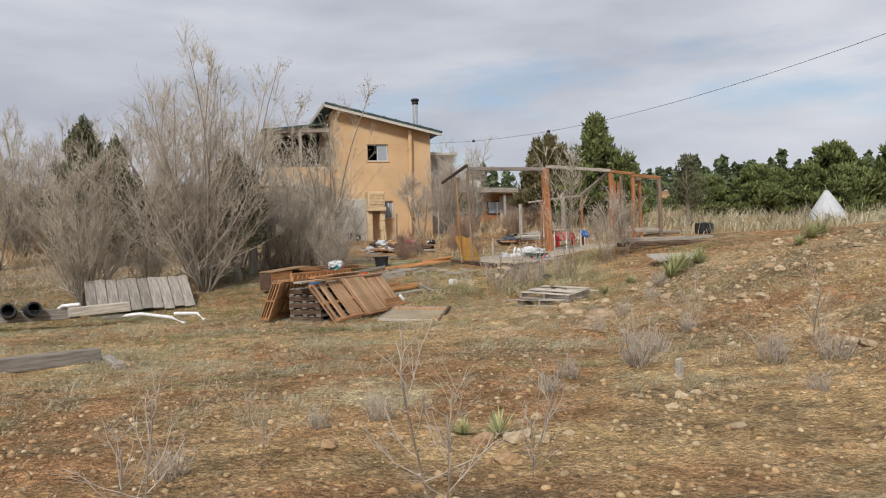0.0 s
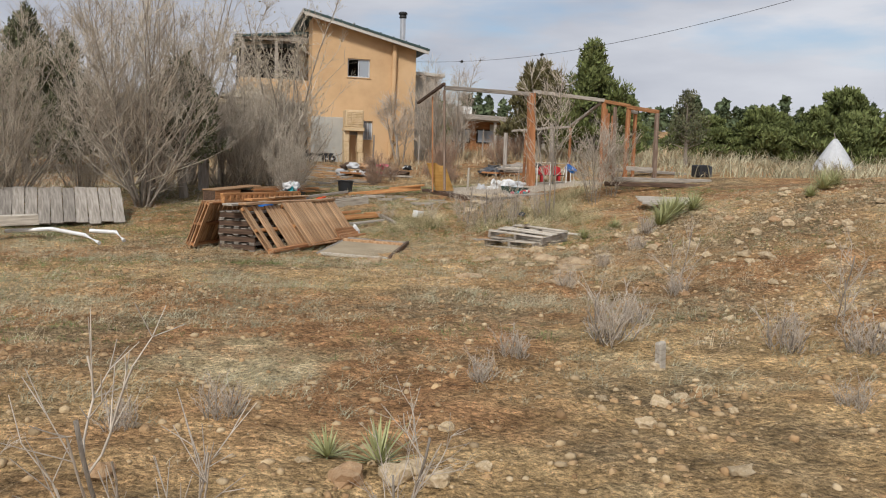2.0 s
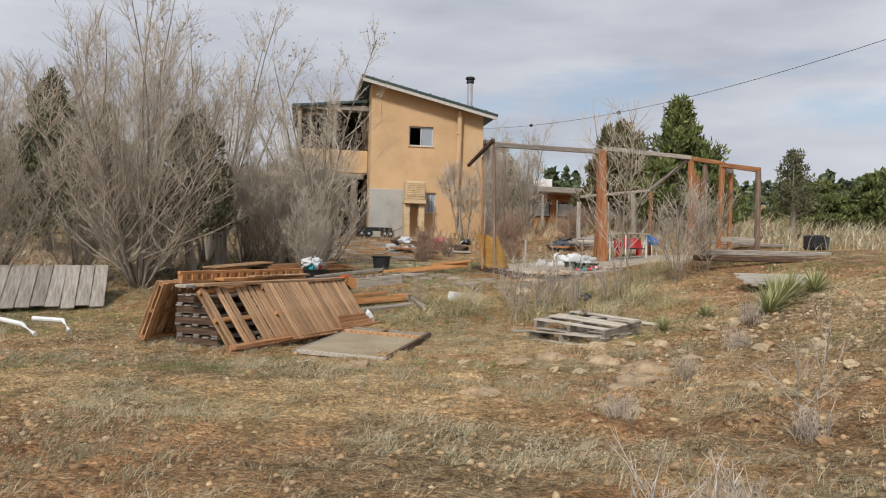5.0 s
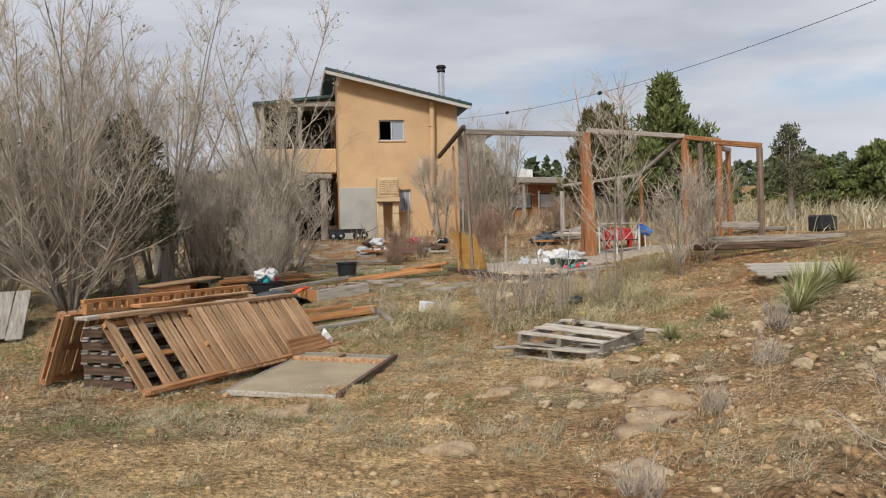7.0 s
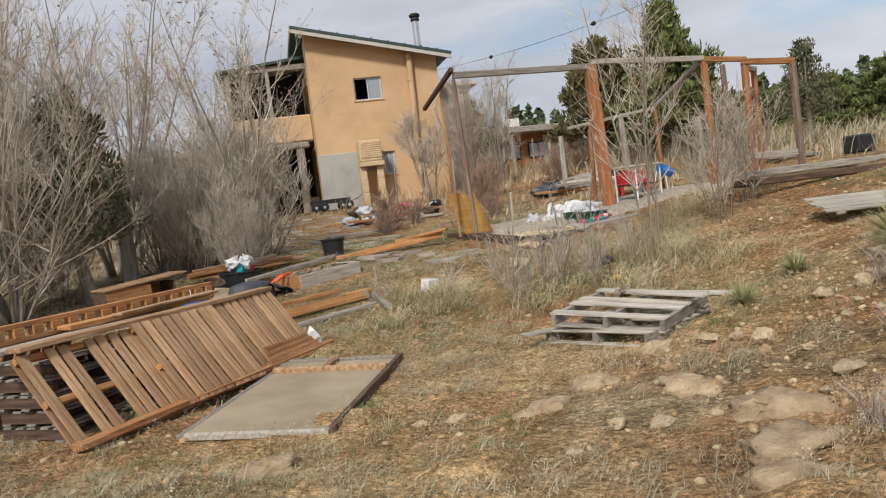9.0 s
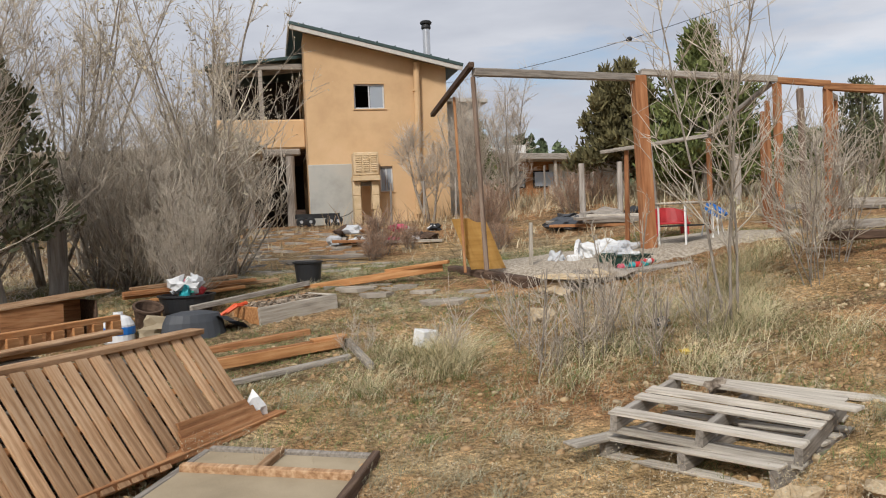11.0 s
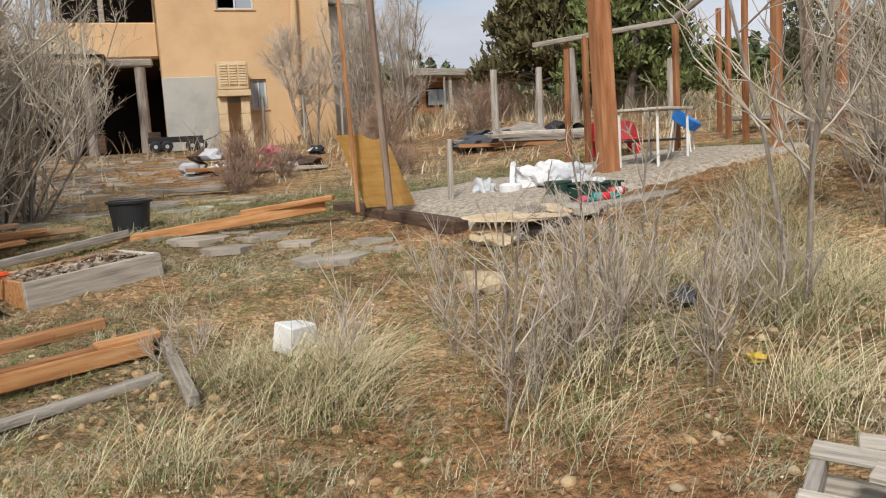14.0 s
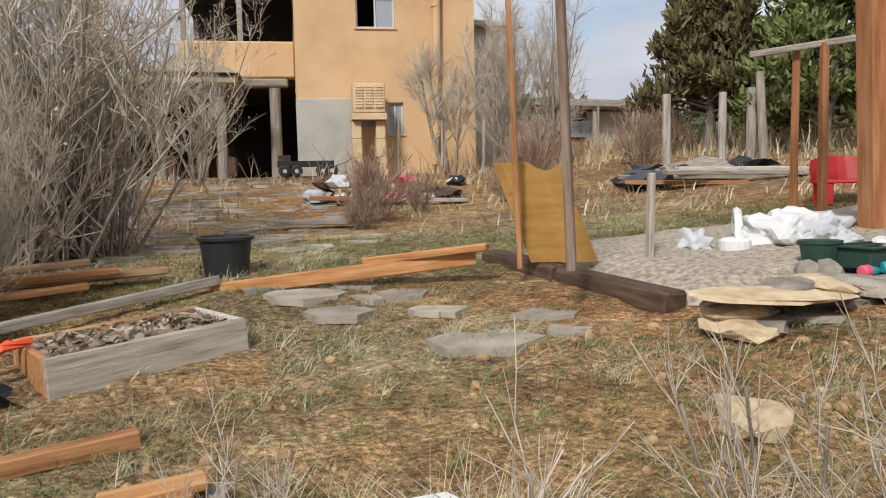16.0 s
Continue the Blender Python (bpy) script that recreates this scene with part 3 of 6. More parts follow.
def build_shelter():
    """A long low log shelter with a flat earth-coloured roof, half hidden by the trees."""
    s = thing("log_shelter", anchored(6.2, 46.5, -4.7, 0.95), "long low open log shelter with a flat tan roof", "shelter")
    y0, y1, x0, x1 = 48.0, 52.2, 3.0, 10.2
    part("roof", boxes(((x1 - x0 + 0.8, y1 - y0 + 0.8, 0.22), ((x0 + x1) / 2, (y0 + y1) / 2, 4.05)), bevel=0.03, warp=0.03), "board_tan", s, "flat tan roof")
    part("front_beam", boxes(((x1 - x0, 0.22, 0.24), ((x0 + x1) / 2, y0, 3.82)), bevel=0.03, warp=0.02), "wood_grey", s)
    for k in range(6):
        x = x0 + (x1 - x0) * k / 5
        part("post", lathe(bmesh.new(), [(0.13, 1.3), (0.12, 2.5), (0.115, 3.7)], 10, (x, y0, 0)), "log", s)
    part("back_wall", boxes(((x1 - x0, 0.2, 2.6), ((x0 + x1) / 2, y1, 2.6))), "wood_dark", s)
    part("side_wall", boxes(((0.2, y1 - y0, 2.6), (x0, (y0 + y1) / 2, 2.6))), "wood_dark", s)
    for k in range(9):
        z = 1.5 + 0.16 * k
        part("log", lathe(bmesh.new(), [(0.085, 0), (0.08, 2.2)], 8), "wood_grey" if k % 3 else "wood_dark", s).matrix_basis = pose(x0 + 2.2, y0 + 0.1 + 0.03 * (k % 2), z + 0.1, 0, 90, 0)
    for k in range(5):
        part("shelf_box", boxes(((0.5, 0.45, 0.4 + 0.1 * (k % 3)), (x0 + 4.2 + 0.75 * k, y0 + 1.3 + 0.3 * (k % 2), 2.0)), bevel=0.02), "wood_dark", s)
    # pale peaked canopy over one bay
    bm = bmesh.new()
    c = [bm.verts.new(p) for p in ((8.3, y0 - 0.5, 4.25), (10.7, y0 - 0.5, 4.2), (10.7, y0 + 2, 4.25), (8.3, y0 + 2, 4.3), (9.5, y0 + 0.7, 4.9))]
    for a, b in ((0, 1), (1, 2), (2, 3), (3, 0)):
        bm.faces.new((c[a], c[b], c[4]))
    bm.faces.new((c[3], c[2], c[1], c[0]))
    part("canopy", bm, "board_tan", s, "pale tan peaked canopy")


build_shelter()


def build_cooler():
    """An evaporative cooler on a tall stand of stone-coloured blocks."""
    c = thing("evaporative_cooler", HOUSE @ pose(14.33, 50.1, 1.62), "tan metal evaporative cooler on a tall timber stand", "cooler")
    body = part("body", boxes(((0.78, 0.7, 0.72), (0, 0, 1.9)), bevel=0.02), "cooler", c)
    for x in (-0.24, 0, 0.24):
        lou = part("louvre_panel", boxes(((0.2, 0.02, 0.56), (x, -0.36, 1.92)), bevel=0.006), "cooler", body)
        for k in range(8):
            part("slat", boxes(((0.18, 0.02, 0.02), (x, -0.375, 1.68 + k * 0.068), (35, 0, 0))), "cooler", lou)
    part("platform", boxes(((0.86, 0.75, 0.16), (0, 0, 1.45)), bevel=0.01), "cooler", c)
    for x in (-0.3, 0.3):
        for k in range(3):
            part("block", boxes(((0.24, 0.45, 0.46), (x + random.uniform(-0.02, 0.02), 0, 0.23 + 0.455 * k)), bevel=0.02), "cooler", c)
    part("brace", boxes(((0.5, 0.06, 0.14), (0, -0.1, 1.28)), bevel=0.01), "wood_grey", c)


build_cooler()


def build_wagon():
    w = thing("garden_wagon", HOUSE @ pose(12.75, 49.9, 1.62), "low dark garden wagon with four small wheels", "wagon")
    part("bed", boxes(((1.35, 0.6, 0.05), (0, 0, 0.28)), ((1.35, 0.03, 0.1), (0, 0.29, 0.34)), ((1.35, 0.03, 0.1), (0, -0.29, 0.34)), bevel=0.005), "black", w)
    part("crate", boxes(((0.3, 0.5, 0.22), (-0.5, 0, 0.42)), bevel=0.01), "wood_dark", w)
    for x in (-0.5, -0.22, 0.4, 0.62):
        for y in (-0.3, 0.3):
            wh = part("wheel", lathe(bmesh.new(), [(0.11, -0.03), (0.15, -0.02), (0.15, 0.02), (0.11, 0.03)], 14), "plastic_black", w)
            wh.matrix_basis = pose(x, y, 0.15, 90, 0, 0)
            part("hub", lathe(bmesh.new(), [(0.05, -0.035), (0.05, 0.035)], 10), "bag_grey", wh)
    part("tow_handle", pipe_mesh([(0.68, 0, 0.25), (1.0, 0, 0.35), (1.12, 0, 0.45)], 0.012), "black", w)


build_wagon()


# ---- garden frame ----
def build_frame():
    f = thing("garden_enclosure", pose(0, 0, 0), "unfinished timber garden enclosure of upright posts and top rails", "enclosure")
    g = land

    def post(x, y, zt, w, t, mat="wood_post", lean=(0, 0), zb=None, label=""):
        return timber("post", (x, y, (g(x, y) - 0.1) if zb is None else zb), (x + lean[0], y + lean[1], zt), w, t, mat, f, label)

    zt = 3.26
    # front line from the corner at the yellow board to the end post
    A, B, C, E = (10.34, 27.4), (12.88, 28.2), (14.55, 27.75), (15.5, 26.8)
    post(A[0], A[1], zt, 0.046, 0.046, "post_grey", (-0.06, 0.06), 0.98, "weathered slim corner post")
    post(B[0], B[1], 3.36, 0.165, 0.165, "wood_post", (-0.08, 0.0), None, "thick reddish squared post")
    post(C[0], C[1], 3.2, 0.085, 0.085, "wood_post")
    post(C[0] + 0.25, C[1] - 0.2, 3.1, 0.07, 0.07, "post_grey", (-0.05, 0))
    post(14.97, 27.3, 3.08, 0.09, 0.09, "wood_post", (0.02, 0))
    post(E[0], E[1], 2.95, 0.085, 0.085, "post_grey")
    post(15.55, 27.95, 3.0, 0.07, 0.07, "wood_post")
    # leaning thin post beside the corner
    post(10.4, 28.4, 3.2, 0.03, 0.03, "wood_red", (0.12, 0.55), 0.92)
    timber("rail", (A[0] - 0.06, A[1] + 0.02, zt + 0.05), (B[0] - 0.05, B[1], 3.34), 0.10, 0.09, "wood_grey", f)
    timber("rail", (B[0] - 0.05, B[1], 3.41), (C[0], C[1], 3.25), 0.09, 0.08, "wood_grey", f)
    timber("rail", (C[0], C[1], 3.24), (15.0, 27.25, 3.12), 0.09, 0.08, "wood_red", f)
    timber("rail", (14.95, 27.33, 3.1), (E[0] + 0.05, E[1], 2.98), 0.11, 0.09, "wood_red", f)
    timber("rail", (14.97, 27.3, 3.0), (15.6, 28.0, 3.02), 0.09, 0.08, "wood_grey", f)
    timber("rail", (A[0] - 0.1, A[1] - 0.05, zt + 0.13), (10.72, 30.6, 3.14), 0.065, 0.065, "wood_dark", f)
    timber("rail", (14.97, 27.25, 1.62), (15.5, 26.8, 1.6), 0.05, 0.1, "wood_grey", f)
    # rear line
    R = [(13.6, 30.3, (0.08, 0.1)), (13.75, 30.1, (0.0, 0)), (14.43, 29.3, (0, 0)), (17.3, 32.4, (0, 0)), (16.4, 31.0, (0.02, 0)), (15.6, 29.6, (0, 0))]
    for k, (x, y, ln) in enumerate(R):
        post(x, y, 2.56 + 0.03 * k if k < 3 else 3.16 + 0.02 * (k % 2), 0.06, 0.06, "wood_post", ln)
    timber("rail", (13.35, 30.6, 2.54), (14.43, 29.3, 2.66), 0.06, 0.055, "wood_grey", f)
    timber("rail", (14.43, 29.3, 2.68), (14.5, 27.8, 3.2), 0.06, 0.055, "wood_grey", f)
    # bottom plates
    timber("sill", (13.0, 26.9, 1.0), (15.6, 26.5, 1.15), 0.16, 0.12, "wood_red", f, bevel=0.012)
    timber("sill", (13.2, 25.9, 0.86), (15.9, 25.3, 1.06), 0.18, 0.14, "wood_grey", f, bevel=0.012)
    return f


build_frame()


def build_bed():
    """Raised gravel floor of the enclosure, edged with old timbers and stacked flagstones."""
    V, F, n, m = [], [], 26, 20
    for j in range(m + 1):
        for i in range(n + 1):
            u, v = i / n, j / m
            x = 10.84 + 4.3 * u + 0.4 * v - 0.5 * v * (1 - u)
            y = 26.95 + 0.35 * u + (3.0 + 0.4 * u) * v
            lift = 0.15 * smooth(0, 0.09, v) * smooth(0, 0.06, u) * smooth(0, 0.1, 1 - u) * smooth(0, 0.12, 1 - v)
            V.append(site(x, y, land(x, y) - 0.06 + lift * (0.6 + 0.5 * (1 - u)) + 0.02 * noise.noise(Vector((x * 3, y * 3, 0)))))
    for j in range(m):
        for i in range(n):
            a = j * (n + 1) + i
            F.append((a, a + 1, a + n + 2, a + n + 1))
    ob = part("gravel_bed", (V, F), "gravel")
    ob.data.shade_smooth()
    tagged(ob, "grey gravel bed inside the garden frame", "gravel", kind="structure")
    for a, b, w, h, mt in (((10.64, 29.7, 0.89), (10.70, 28.45, 0.85), 0.18, 0.17, "wood_dark"), ((10.71, 28.42, 0.84), (10.82, 27.1, 0.79), 0.18, 0.17, "wood_dark"), ((11.6, 26.75, 0.82), (13.1, 26.85, 0.92), 0.18, 0.2, "wood_grey"), ((13.2, 26.9, 0.93), (14.4, 26.75, 1.02), 0.14, 0.14, "wood_grey")):
        timber("edging_timber", a, b, w, h, mt, label="old weathered railway-tie edging timber beside gravel", category="timber", group="bed edging", bevel=0.02)
    rng = random.Random(4)
    for k in range(14):
        layer = k % 4
        bm = lump(bmesh.new(), (rng.uniform(0.16, 0.26), rng.uniform(0.12, 0.2), 0.055), rough=0.22, detail=2, seed=k * 1.3, flat=0.8)
        ob = part("flagstone", bm, "stone" if k % 3 else "stone_pale")
        x = 10.75 + rng.uniform(0, 0.95)
        ob.matrix_world = spot(x, 26.42 + 0.1 * layer + rng.uniform(-0.05, 0.1), 0.68 + 0.075 * layer, rng.uniform(-5, 5), rng.uniform(-5, 5), rng.uniform(0, 360))
        tagged(ob, "flat brown flagstone in a stacked dry edge", "stone", "stacked flagstones")
    top = part("flagstone", lump(bmesh.new(), (0.43, 0.2, 0.024), rough=0.12, detail=3, seed=9, flat=0.7), "stone_pale")
    top.matrix_world = spot(11.0, 26.5, 0.9, 4, 2, -8)
    tagged(top, "wide pale flagstone slab on the stacked edge", "stone", "stacked flagstones")


build_bed()


def build_yellow_board():
    """A tall mustard plywood sheet leaning behind the corner post."""
    bm = bmesh.new()
    n = 10
    rows = []
    for j in range(n + 1):
        v = j / n
        row = []
        for i in range(9):
            u = i / 8
            w = 0.44
            x = 0.03 + (u - 0.5) * w - 0.2 * v
            row.append(bm.verts.new((x, 0.05 * math.sin(u * 5 + 1) + 0.22 * v, v * (0.66 + 0.06 * math.sin(u * 6) * (u > 0.5)))))
        rows.append(row)
    for a, b in zip(rows, rows[1:]):
        for i in range(8):
            bm.faces.new((a[i], a[i + 1], b[i + 1], b[i]))
    bmesh.ops.solidify(bm, geom=bm.faces[:], thickness=0.015)
    ob = part("yellow_board", bm, "ply")
    ob.matrix_world = spot(10.72, 28.5, 0.95, 0, 0, -8)
    tagged(ob, "mustard yellow warped plywood sheet leaning against the post", "board")


build_yellow_board()


# ---- pallets ----
def slat_mesh(name, L, W, T, mat, seed=0):
    rng = random.Random(seed)
    bm = boxes(((L, W, T),), bevel=min(0.004, T * 0.2))
    for v in bm.verts:
        v.co.y += 0.006 * math.sin(v.co.x * 3 + seed)
        v.co += Vector((rng.uniform(-0.004, 0.004), rng.uniform(-0.003, 0.003), rng.uniform(-0.002, 0.002)))
    me = bpy.data.meshes.new(name)
    bm.to_mesh(me)
    bm.free()
    me.materials.append(M[mat])
    return me


def piece(name, me, parent, m):
    ob = new(name, me)
    ob.parent = parent
    ob.matrix_basis = m
    return ob


def build_pallet(name, m, L, W, slats, mat, mat2, label, group, missing=(), under=3, slat_w=0.1, seed=1, block=0.09):
    """A pallet, slats along x (length L), rails along y (length W); z up, its underside at 0."""
    p = thing(name, m, label, "pallet", group)
    rail = slat_mesh("rail", W, 0.045, block, mat2, seed)
    tops = [slat_mesh("slat", L, slat_w, 0.018, mat, seed + k) for k in (1, 2, 3)]
    for x in (-L / 2 + 0.03, 0, L / 2 - 0.03):
        piece("rail", rail, p, pose(x, 0, 0.018 + block / 2, 0, 0, 90))
    for k in range(slats):
        if k in missing:
            continue
        y = -W / 2 + slat_w / 2 + (W - slat_w) * k / (slats - 1)
        piece("slat", tops[k % 3], p, pose(0, y + random.uniform(-0.004, 0.004), 0.018 + block + 0.009, 0, 0, random.uniform(-0.6, 0.6)))
    for k in range(under):
        y = -W / 2 + slat_w / 2 + (W - slat_w) * k / max(1, under - 1)
        piece("slat", tops[(k + 1) % 3], p, pose(0, y, 0.009))
    return p


def build_tent():
    """Flat stacks of pallets with pallets leaning on their long sides and lumber laid along the top."""
    d = Vector((0.634, 0.773, 0)).normalized()
    p = Vector((-d.y, d.x, 0))
    start = site(4.66, 19.38, 0.12)
    ang = math.degrees(math.atan2(d.y, d.x))
    half, hgt = 0.46, 0.60
    sl = math.hypot(half, hgt)
    tilt = math.degrees(math.atan2(hgt, half))
    specs = [(0.52, 1.03, 9, (4, 7), 0), (1.54, 0.99, 9, (), -0.06), (2.52, 1.0, 9, (), 0.02)]
    for k, (along, wid, ns, miss, off) in enumerate(specs):
        c = start + d * along + p * (half / 2 + off)
        # local x runs up the slope, local y along the ridge, local z outward
        m = Matrix.Translation((c.x, c.y, 0.12 + 0.03 * k + hgt / 2)) @ pose(0, 0, 0, 0, 0, ang + 90) @ pose(0, 0, 0, 0, -tilt, 0) @ pose(0, 0, -0.03)
        build_pallet("leaning_pallet", m, sl + 0.08, wid, ns, "wood_tan", "wood_orange", "tan slatted pallet leaning on the pallet stack", "leaning pallets", miss, 2, 0.088, 10 + k, 0.045)
    for k, off in enumerate((0.0, 0.09, 0.18)):
        c2 = start + d * (0.62 + 0.07 * k) + p * (1.3 + off)
        m2 = Matrix.Translation((c2.x, c2.y, 0.12 + 0.36)) @ pose(0, 0, 0, 0, 0, ang - 90) @ pose(0, 0, 0, 0, -66, 0) @ pose(0, 0, -0.05)
        build_pallet("leaning_pallet", m2, 0.76, 1.0, 8, "wood_tan", "wood_red", "tan slatted pallet leaning on the pallet stack", "leaning pallets", (), 2, 0.09, 20 + k, 0.04)
    for j, along in enumerate((0.8, 2.1)):
        for k in range(5):
            c = start + d * (along + random.uniform(-0.03, 0.03)) + p * 0.72
            build_pallet("stacked_pallet", Matrix.Translation((c.x, c.y, 0.08 + 0.122 * k)) @ pose(0, 0, 0, 0, 0, ang), 1.1, 0.62, 5, "wood_grey", "wood_dark",
                         "weathered pallet stacked flat under lumber", "stacked inner pallets", (), 3, 0.09, 31 + k, 0.08)
    # boards along the ridge
    zr = 0.80
    def ridge(name, a, off, ln, w, t, mat, dz, yaw=0, label=""):
        c = start + d * a + p * off
        z = zr + dz
        ob = part(name, boxes(((ln, w, t),), bevel=0.005, warp=0.004), mat)
        ob.matrix_world = Matrix.Translation((c.x, c.y, z)) @ pose(0, 0, 0, 0, 0, ang + yaw)
        return tagged(ob, label, "board", "ridge lumber")
    ridge("lumber_board", 1.52, 0.47, 3.05, 0.14, 0.04, "wood_tan", 0.02, 0.6, "long tan board lying along the pallet ridge")
    ridge("lumber_board", 0.9, 0.74, 1.95, 0.15, 0.035, "wood_pale", 0.0, 4, "pale splintered board lying on leaning pallets")
    ridge("lumber_board", 1.62, 0.82, 1.65, 0.16, 0.04, "wood_orange", 0.05, -3, "orange-brown board lying on leaning pallets")
    ridge("lumber_board", 1.85, 0.70, 1.4, 0.12, 0.03, "wood_tan", 0.085, 5, "tan board lying on leaning pallets")
    # the notched rail: a board with a row of blocks
    c = start + d * 1.55 + p * 1.0
    nr = thing("notched_rail", Matrix.Translation((c.x, c.y, zr + 0.03)) @ pose(0, 0, 0, 0, 0, ang + 3), "orange-brown notched pallet rail lying along the ridge", "board", "ridge lumber")
    part("rail", boxes(((2.7, 0.05, 0.04), (0, 0, 0)), ((2.7, 0.05, 0.04), (0, 0.02, 0.11)), bevel=0.005), "wood_orange", nr)
    blk = slat_mesh("block", 0.09, 0.07, 0.07, "wood_orange", 44)
    for k in range(15):
        piece("block", blk, nr, pose(-1.29 + 0.184 * k, 0.01, 0.055))
    # slats slid down at the far foot
    for k in range(4):
        c = start + d * 2.62 - p * (0.09 - 0.035 * k)
        ob = part("lumber_board", boxes(((0.9 - 0.06 * k, 0.075, 0.02),), bevel=0.004, warp=0.004), "wood_red")
        ob.matrix_world = Matrix.Translation((c.x, c.y, 0.19 + 0.042 * k)) @ pose(0, 0, 0, 0, 0, ang) @ pose(0, 0, 0, 62, 0, 0)
        tagged(ob, "reddish slat slid to the foot of the pallets", "board", "fallen slats")
    # kicker timber at the foot
    ob = part("lumber_board", boxes(((3.3, 0.09, 0.05),), bevel=0.006, warp=0.005), "wood_red")
    c = start + d * 1.62 - p * 0.06
    ob.matrix_world = Matrix.Translation((c.x, c.y, 0.17)) @ pose(0, 0, 0, 0, -0.8, ang)
    tagged(ob, "long reddish timber along the foot of the pallets", "board")
    # scrap of white paper at the end
    c = start + d * 3.04 + p * 0.05
    ob = part("paper_scrap", lump(bmesh.new(), (0.1, 0.05, 0.13), rough=0.5, seed=5), "bag")
    ob.matrix_world = Matrix.Translation((c.x, c.y, 0.2))
    tagged(ob, "crumpled white plastic scrap by the pallets", "litter")


build_tent()


def build_flat_door():
    """A framed tan panel lying on the ground."""
    a, b = site(6.32, 18.62), site(7.5, 21.35)
    d = (b - a).normalized()
    L, W = (b - a).length, 1.12
    q = Vector((-d.y, d.x, 0))
    mid = a + d * L / 2 + q * W / 2
    z = land(6.4, 20.2) + 0.035
    t = thing("framed_panel", Matrix.Translation((mid.x, mid.y, z)) @ pose(0, 0, 0, 2.5, -1.2, math.degrees(math.atan2(d.y, d.x))), "tan board panel with a timber frame lying flat on the ground", "panel")
    part("panel", boxes(((L - 0.1, W - 0.1, 0.015), (0, 0, 0.02)), bevel=0.003), "board_tan", t)
    part("frame_rail", boxes(((L, 0.045, 0.09), (0, -W / 2 + 0.02, 0.02)), bevel=0.005), "wood_dark", t)
    part("frame_rail", boxes(((L, 0.045, 0.05), (0, W / 2 - 0.02, 0.0)), bevel=0.005), "wood_grey", t)
    part("frame_rail", boxes(((0.05, W - 0.1, 0.045), (-L / 2 + 0.025, 0, 0.008)), bevel=0.005), "wood_pale", t)
    part("frame_rail", boxes(((0.05, W - 0.1, 0.07), (L / 2 - 0.025, 0, 0.015)), bevel=0.005), "wood_grey", t)
    part("frame_rail", boxes(((0.06, W - 0.1, 0.05), (L / 2 - 0.42, 0, 0.045)), bevel=0.005), "wood_tan", t)
    part("frame_rail", boxes(((0.36, 0.05, 0.05), (L / 2 - 0.22, 0.05, 0.045)), bevel=0.005), "wood_tan", t)


build_flat_door()


def build_stack():
    """Old bleached pallets stacked askew in the grass."""
    base = land(9.4, 21.0) - 0.06
    yaw = -64
    build_pallet("old_pallet", spot(9.32, 20.45, base, 1, -1, yaw), 1.08, 0.95, 6, "wood_pale", "wood_grey", "bleached broken wooden pallet in the grass", "old pallet stack", (2,), 3, 0.1, 51)
    build_pallet("old_pallet", spot(9.38, 20.5, base + 0.15, 4, 3, yaw + 9), 1.06, 0.95, 6, "wood_pale", "wood_grey", "bleached broken wooden pallet in the grass", "old pallet stack", (1, 4), 2, 0.11, 57)
    for x, y, z, yw, ln in ((10.2, 21.0, 0.22, -52, 1.2), (8.72, 20.75, 0.1, 20, 0.6), (9.6, 20.45, 0.325, -66, 1.05)):
        ob = part("loose_slat", boxes(((ln, 0.11, 0.022),), bevel=0.004, warp=0.004), "wood_pale")
        ob.matrix_world = spot(x, y, base + z, 3, 2, yw)
        tagged(ob, "bleached loose slat beside the pallet stack", "board", "loose slats")
    lumps = part("bark_clump", lump(bmesh.new(), (0.07, 0.05, 0.045), rough=0.5, seed=3), "mulch")
    lumps.matrix_world = spot(9.48, 20.8, base + 0.34)
    tagged(lumps, "dark dried clump on the pallet stack", "litter")


build_stack()


def plank_panel(name, m, L, W, n, mat, label, gap=0.012):
    """Boards side by side on battens; boards run along local x."""
    t = thing(name, m, label, "plank panel")
    bw = W / n - gap
    me = [slat_mesh("plank", L * s, bw, 0.022, mat, 60 + k) for k, s in enumerate((1.0, 0.96, 1.02))]
    for k in range(n):
        piece("plank", me[k % 3], t, pose(random.uniform(-0.03, 0.03), -W / 2 + (k + 0.5) * W / n, 0.035 + random.uniform(0, 0.006), random.uniform(-1.5, 1.5), random.uniform(-0.5, 0.5), 0))
    for x in (-L * 0.36, L * 0.36):
        part("batten", boxes(((0.09, W, 0.03), (x, 0, 0.01)), bevel=0.004), mat, t)
    return t


# grey boards slumped over rubbish at the edge of the trees
plank_panel("grey_plank_panel", spot(2.0, 26.3, 0.5, 27, 3, -3) @ pose(0, 0, 0, 0, 0, 99), 1.4, 2.2, 10, "wood_grey", "slumped panel of weathered grey planks on the ground")
plank_panel("plank_ramp", spot(13.1, 22.1, 0.92, 10, 0, -24), 1.15, 0.75, 6, "wood_pale", "weathered pale plank platform on the bank")


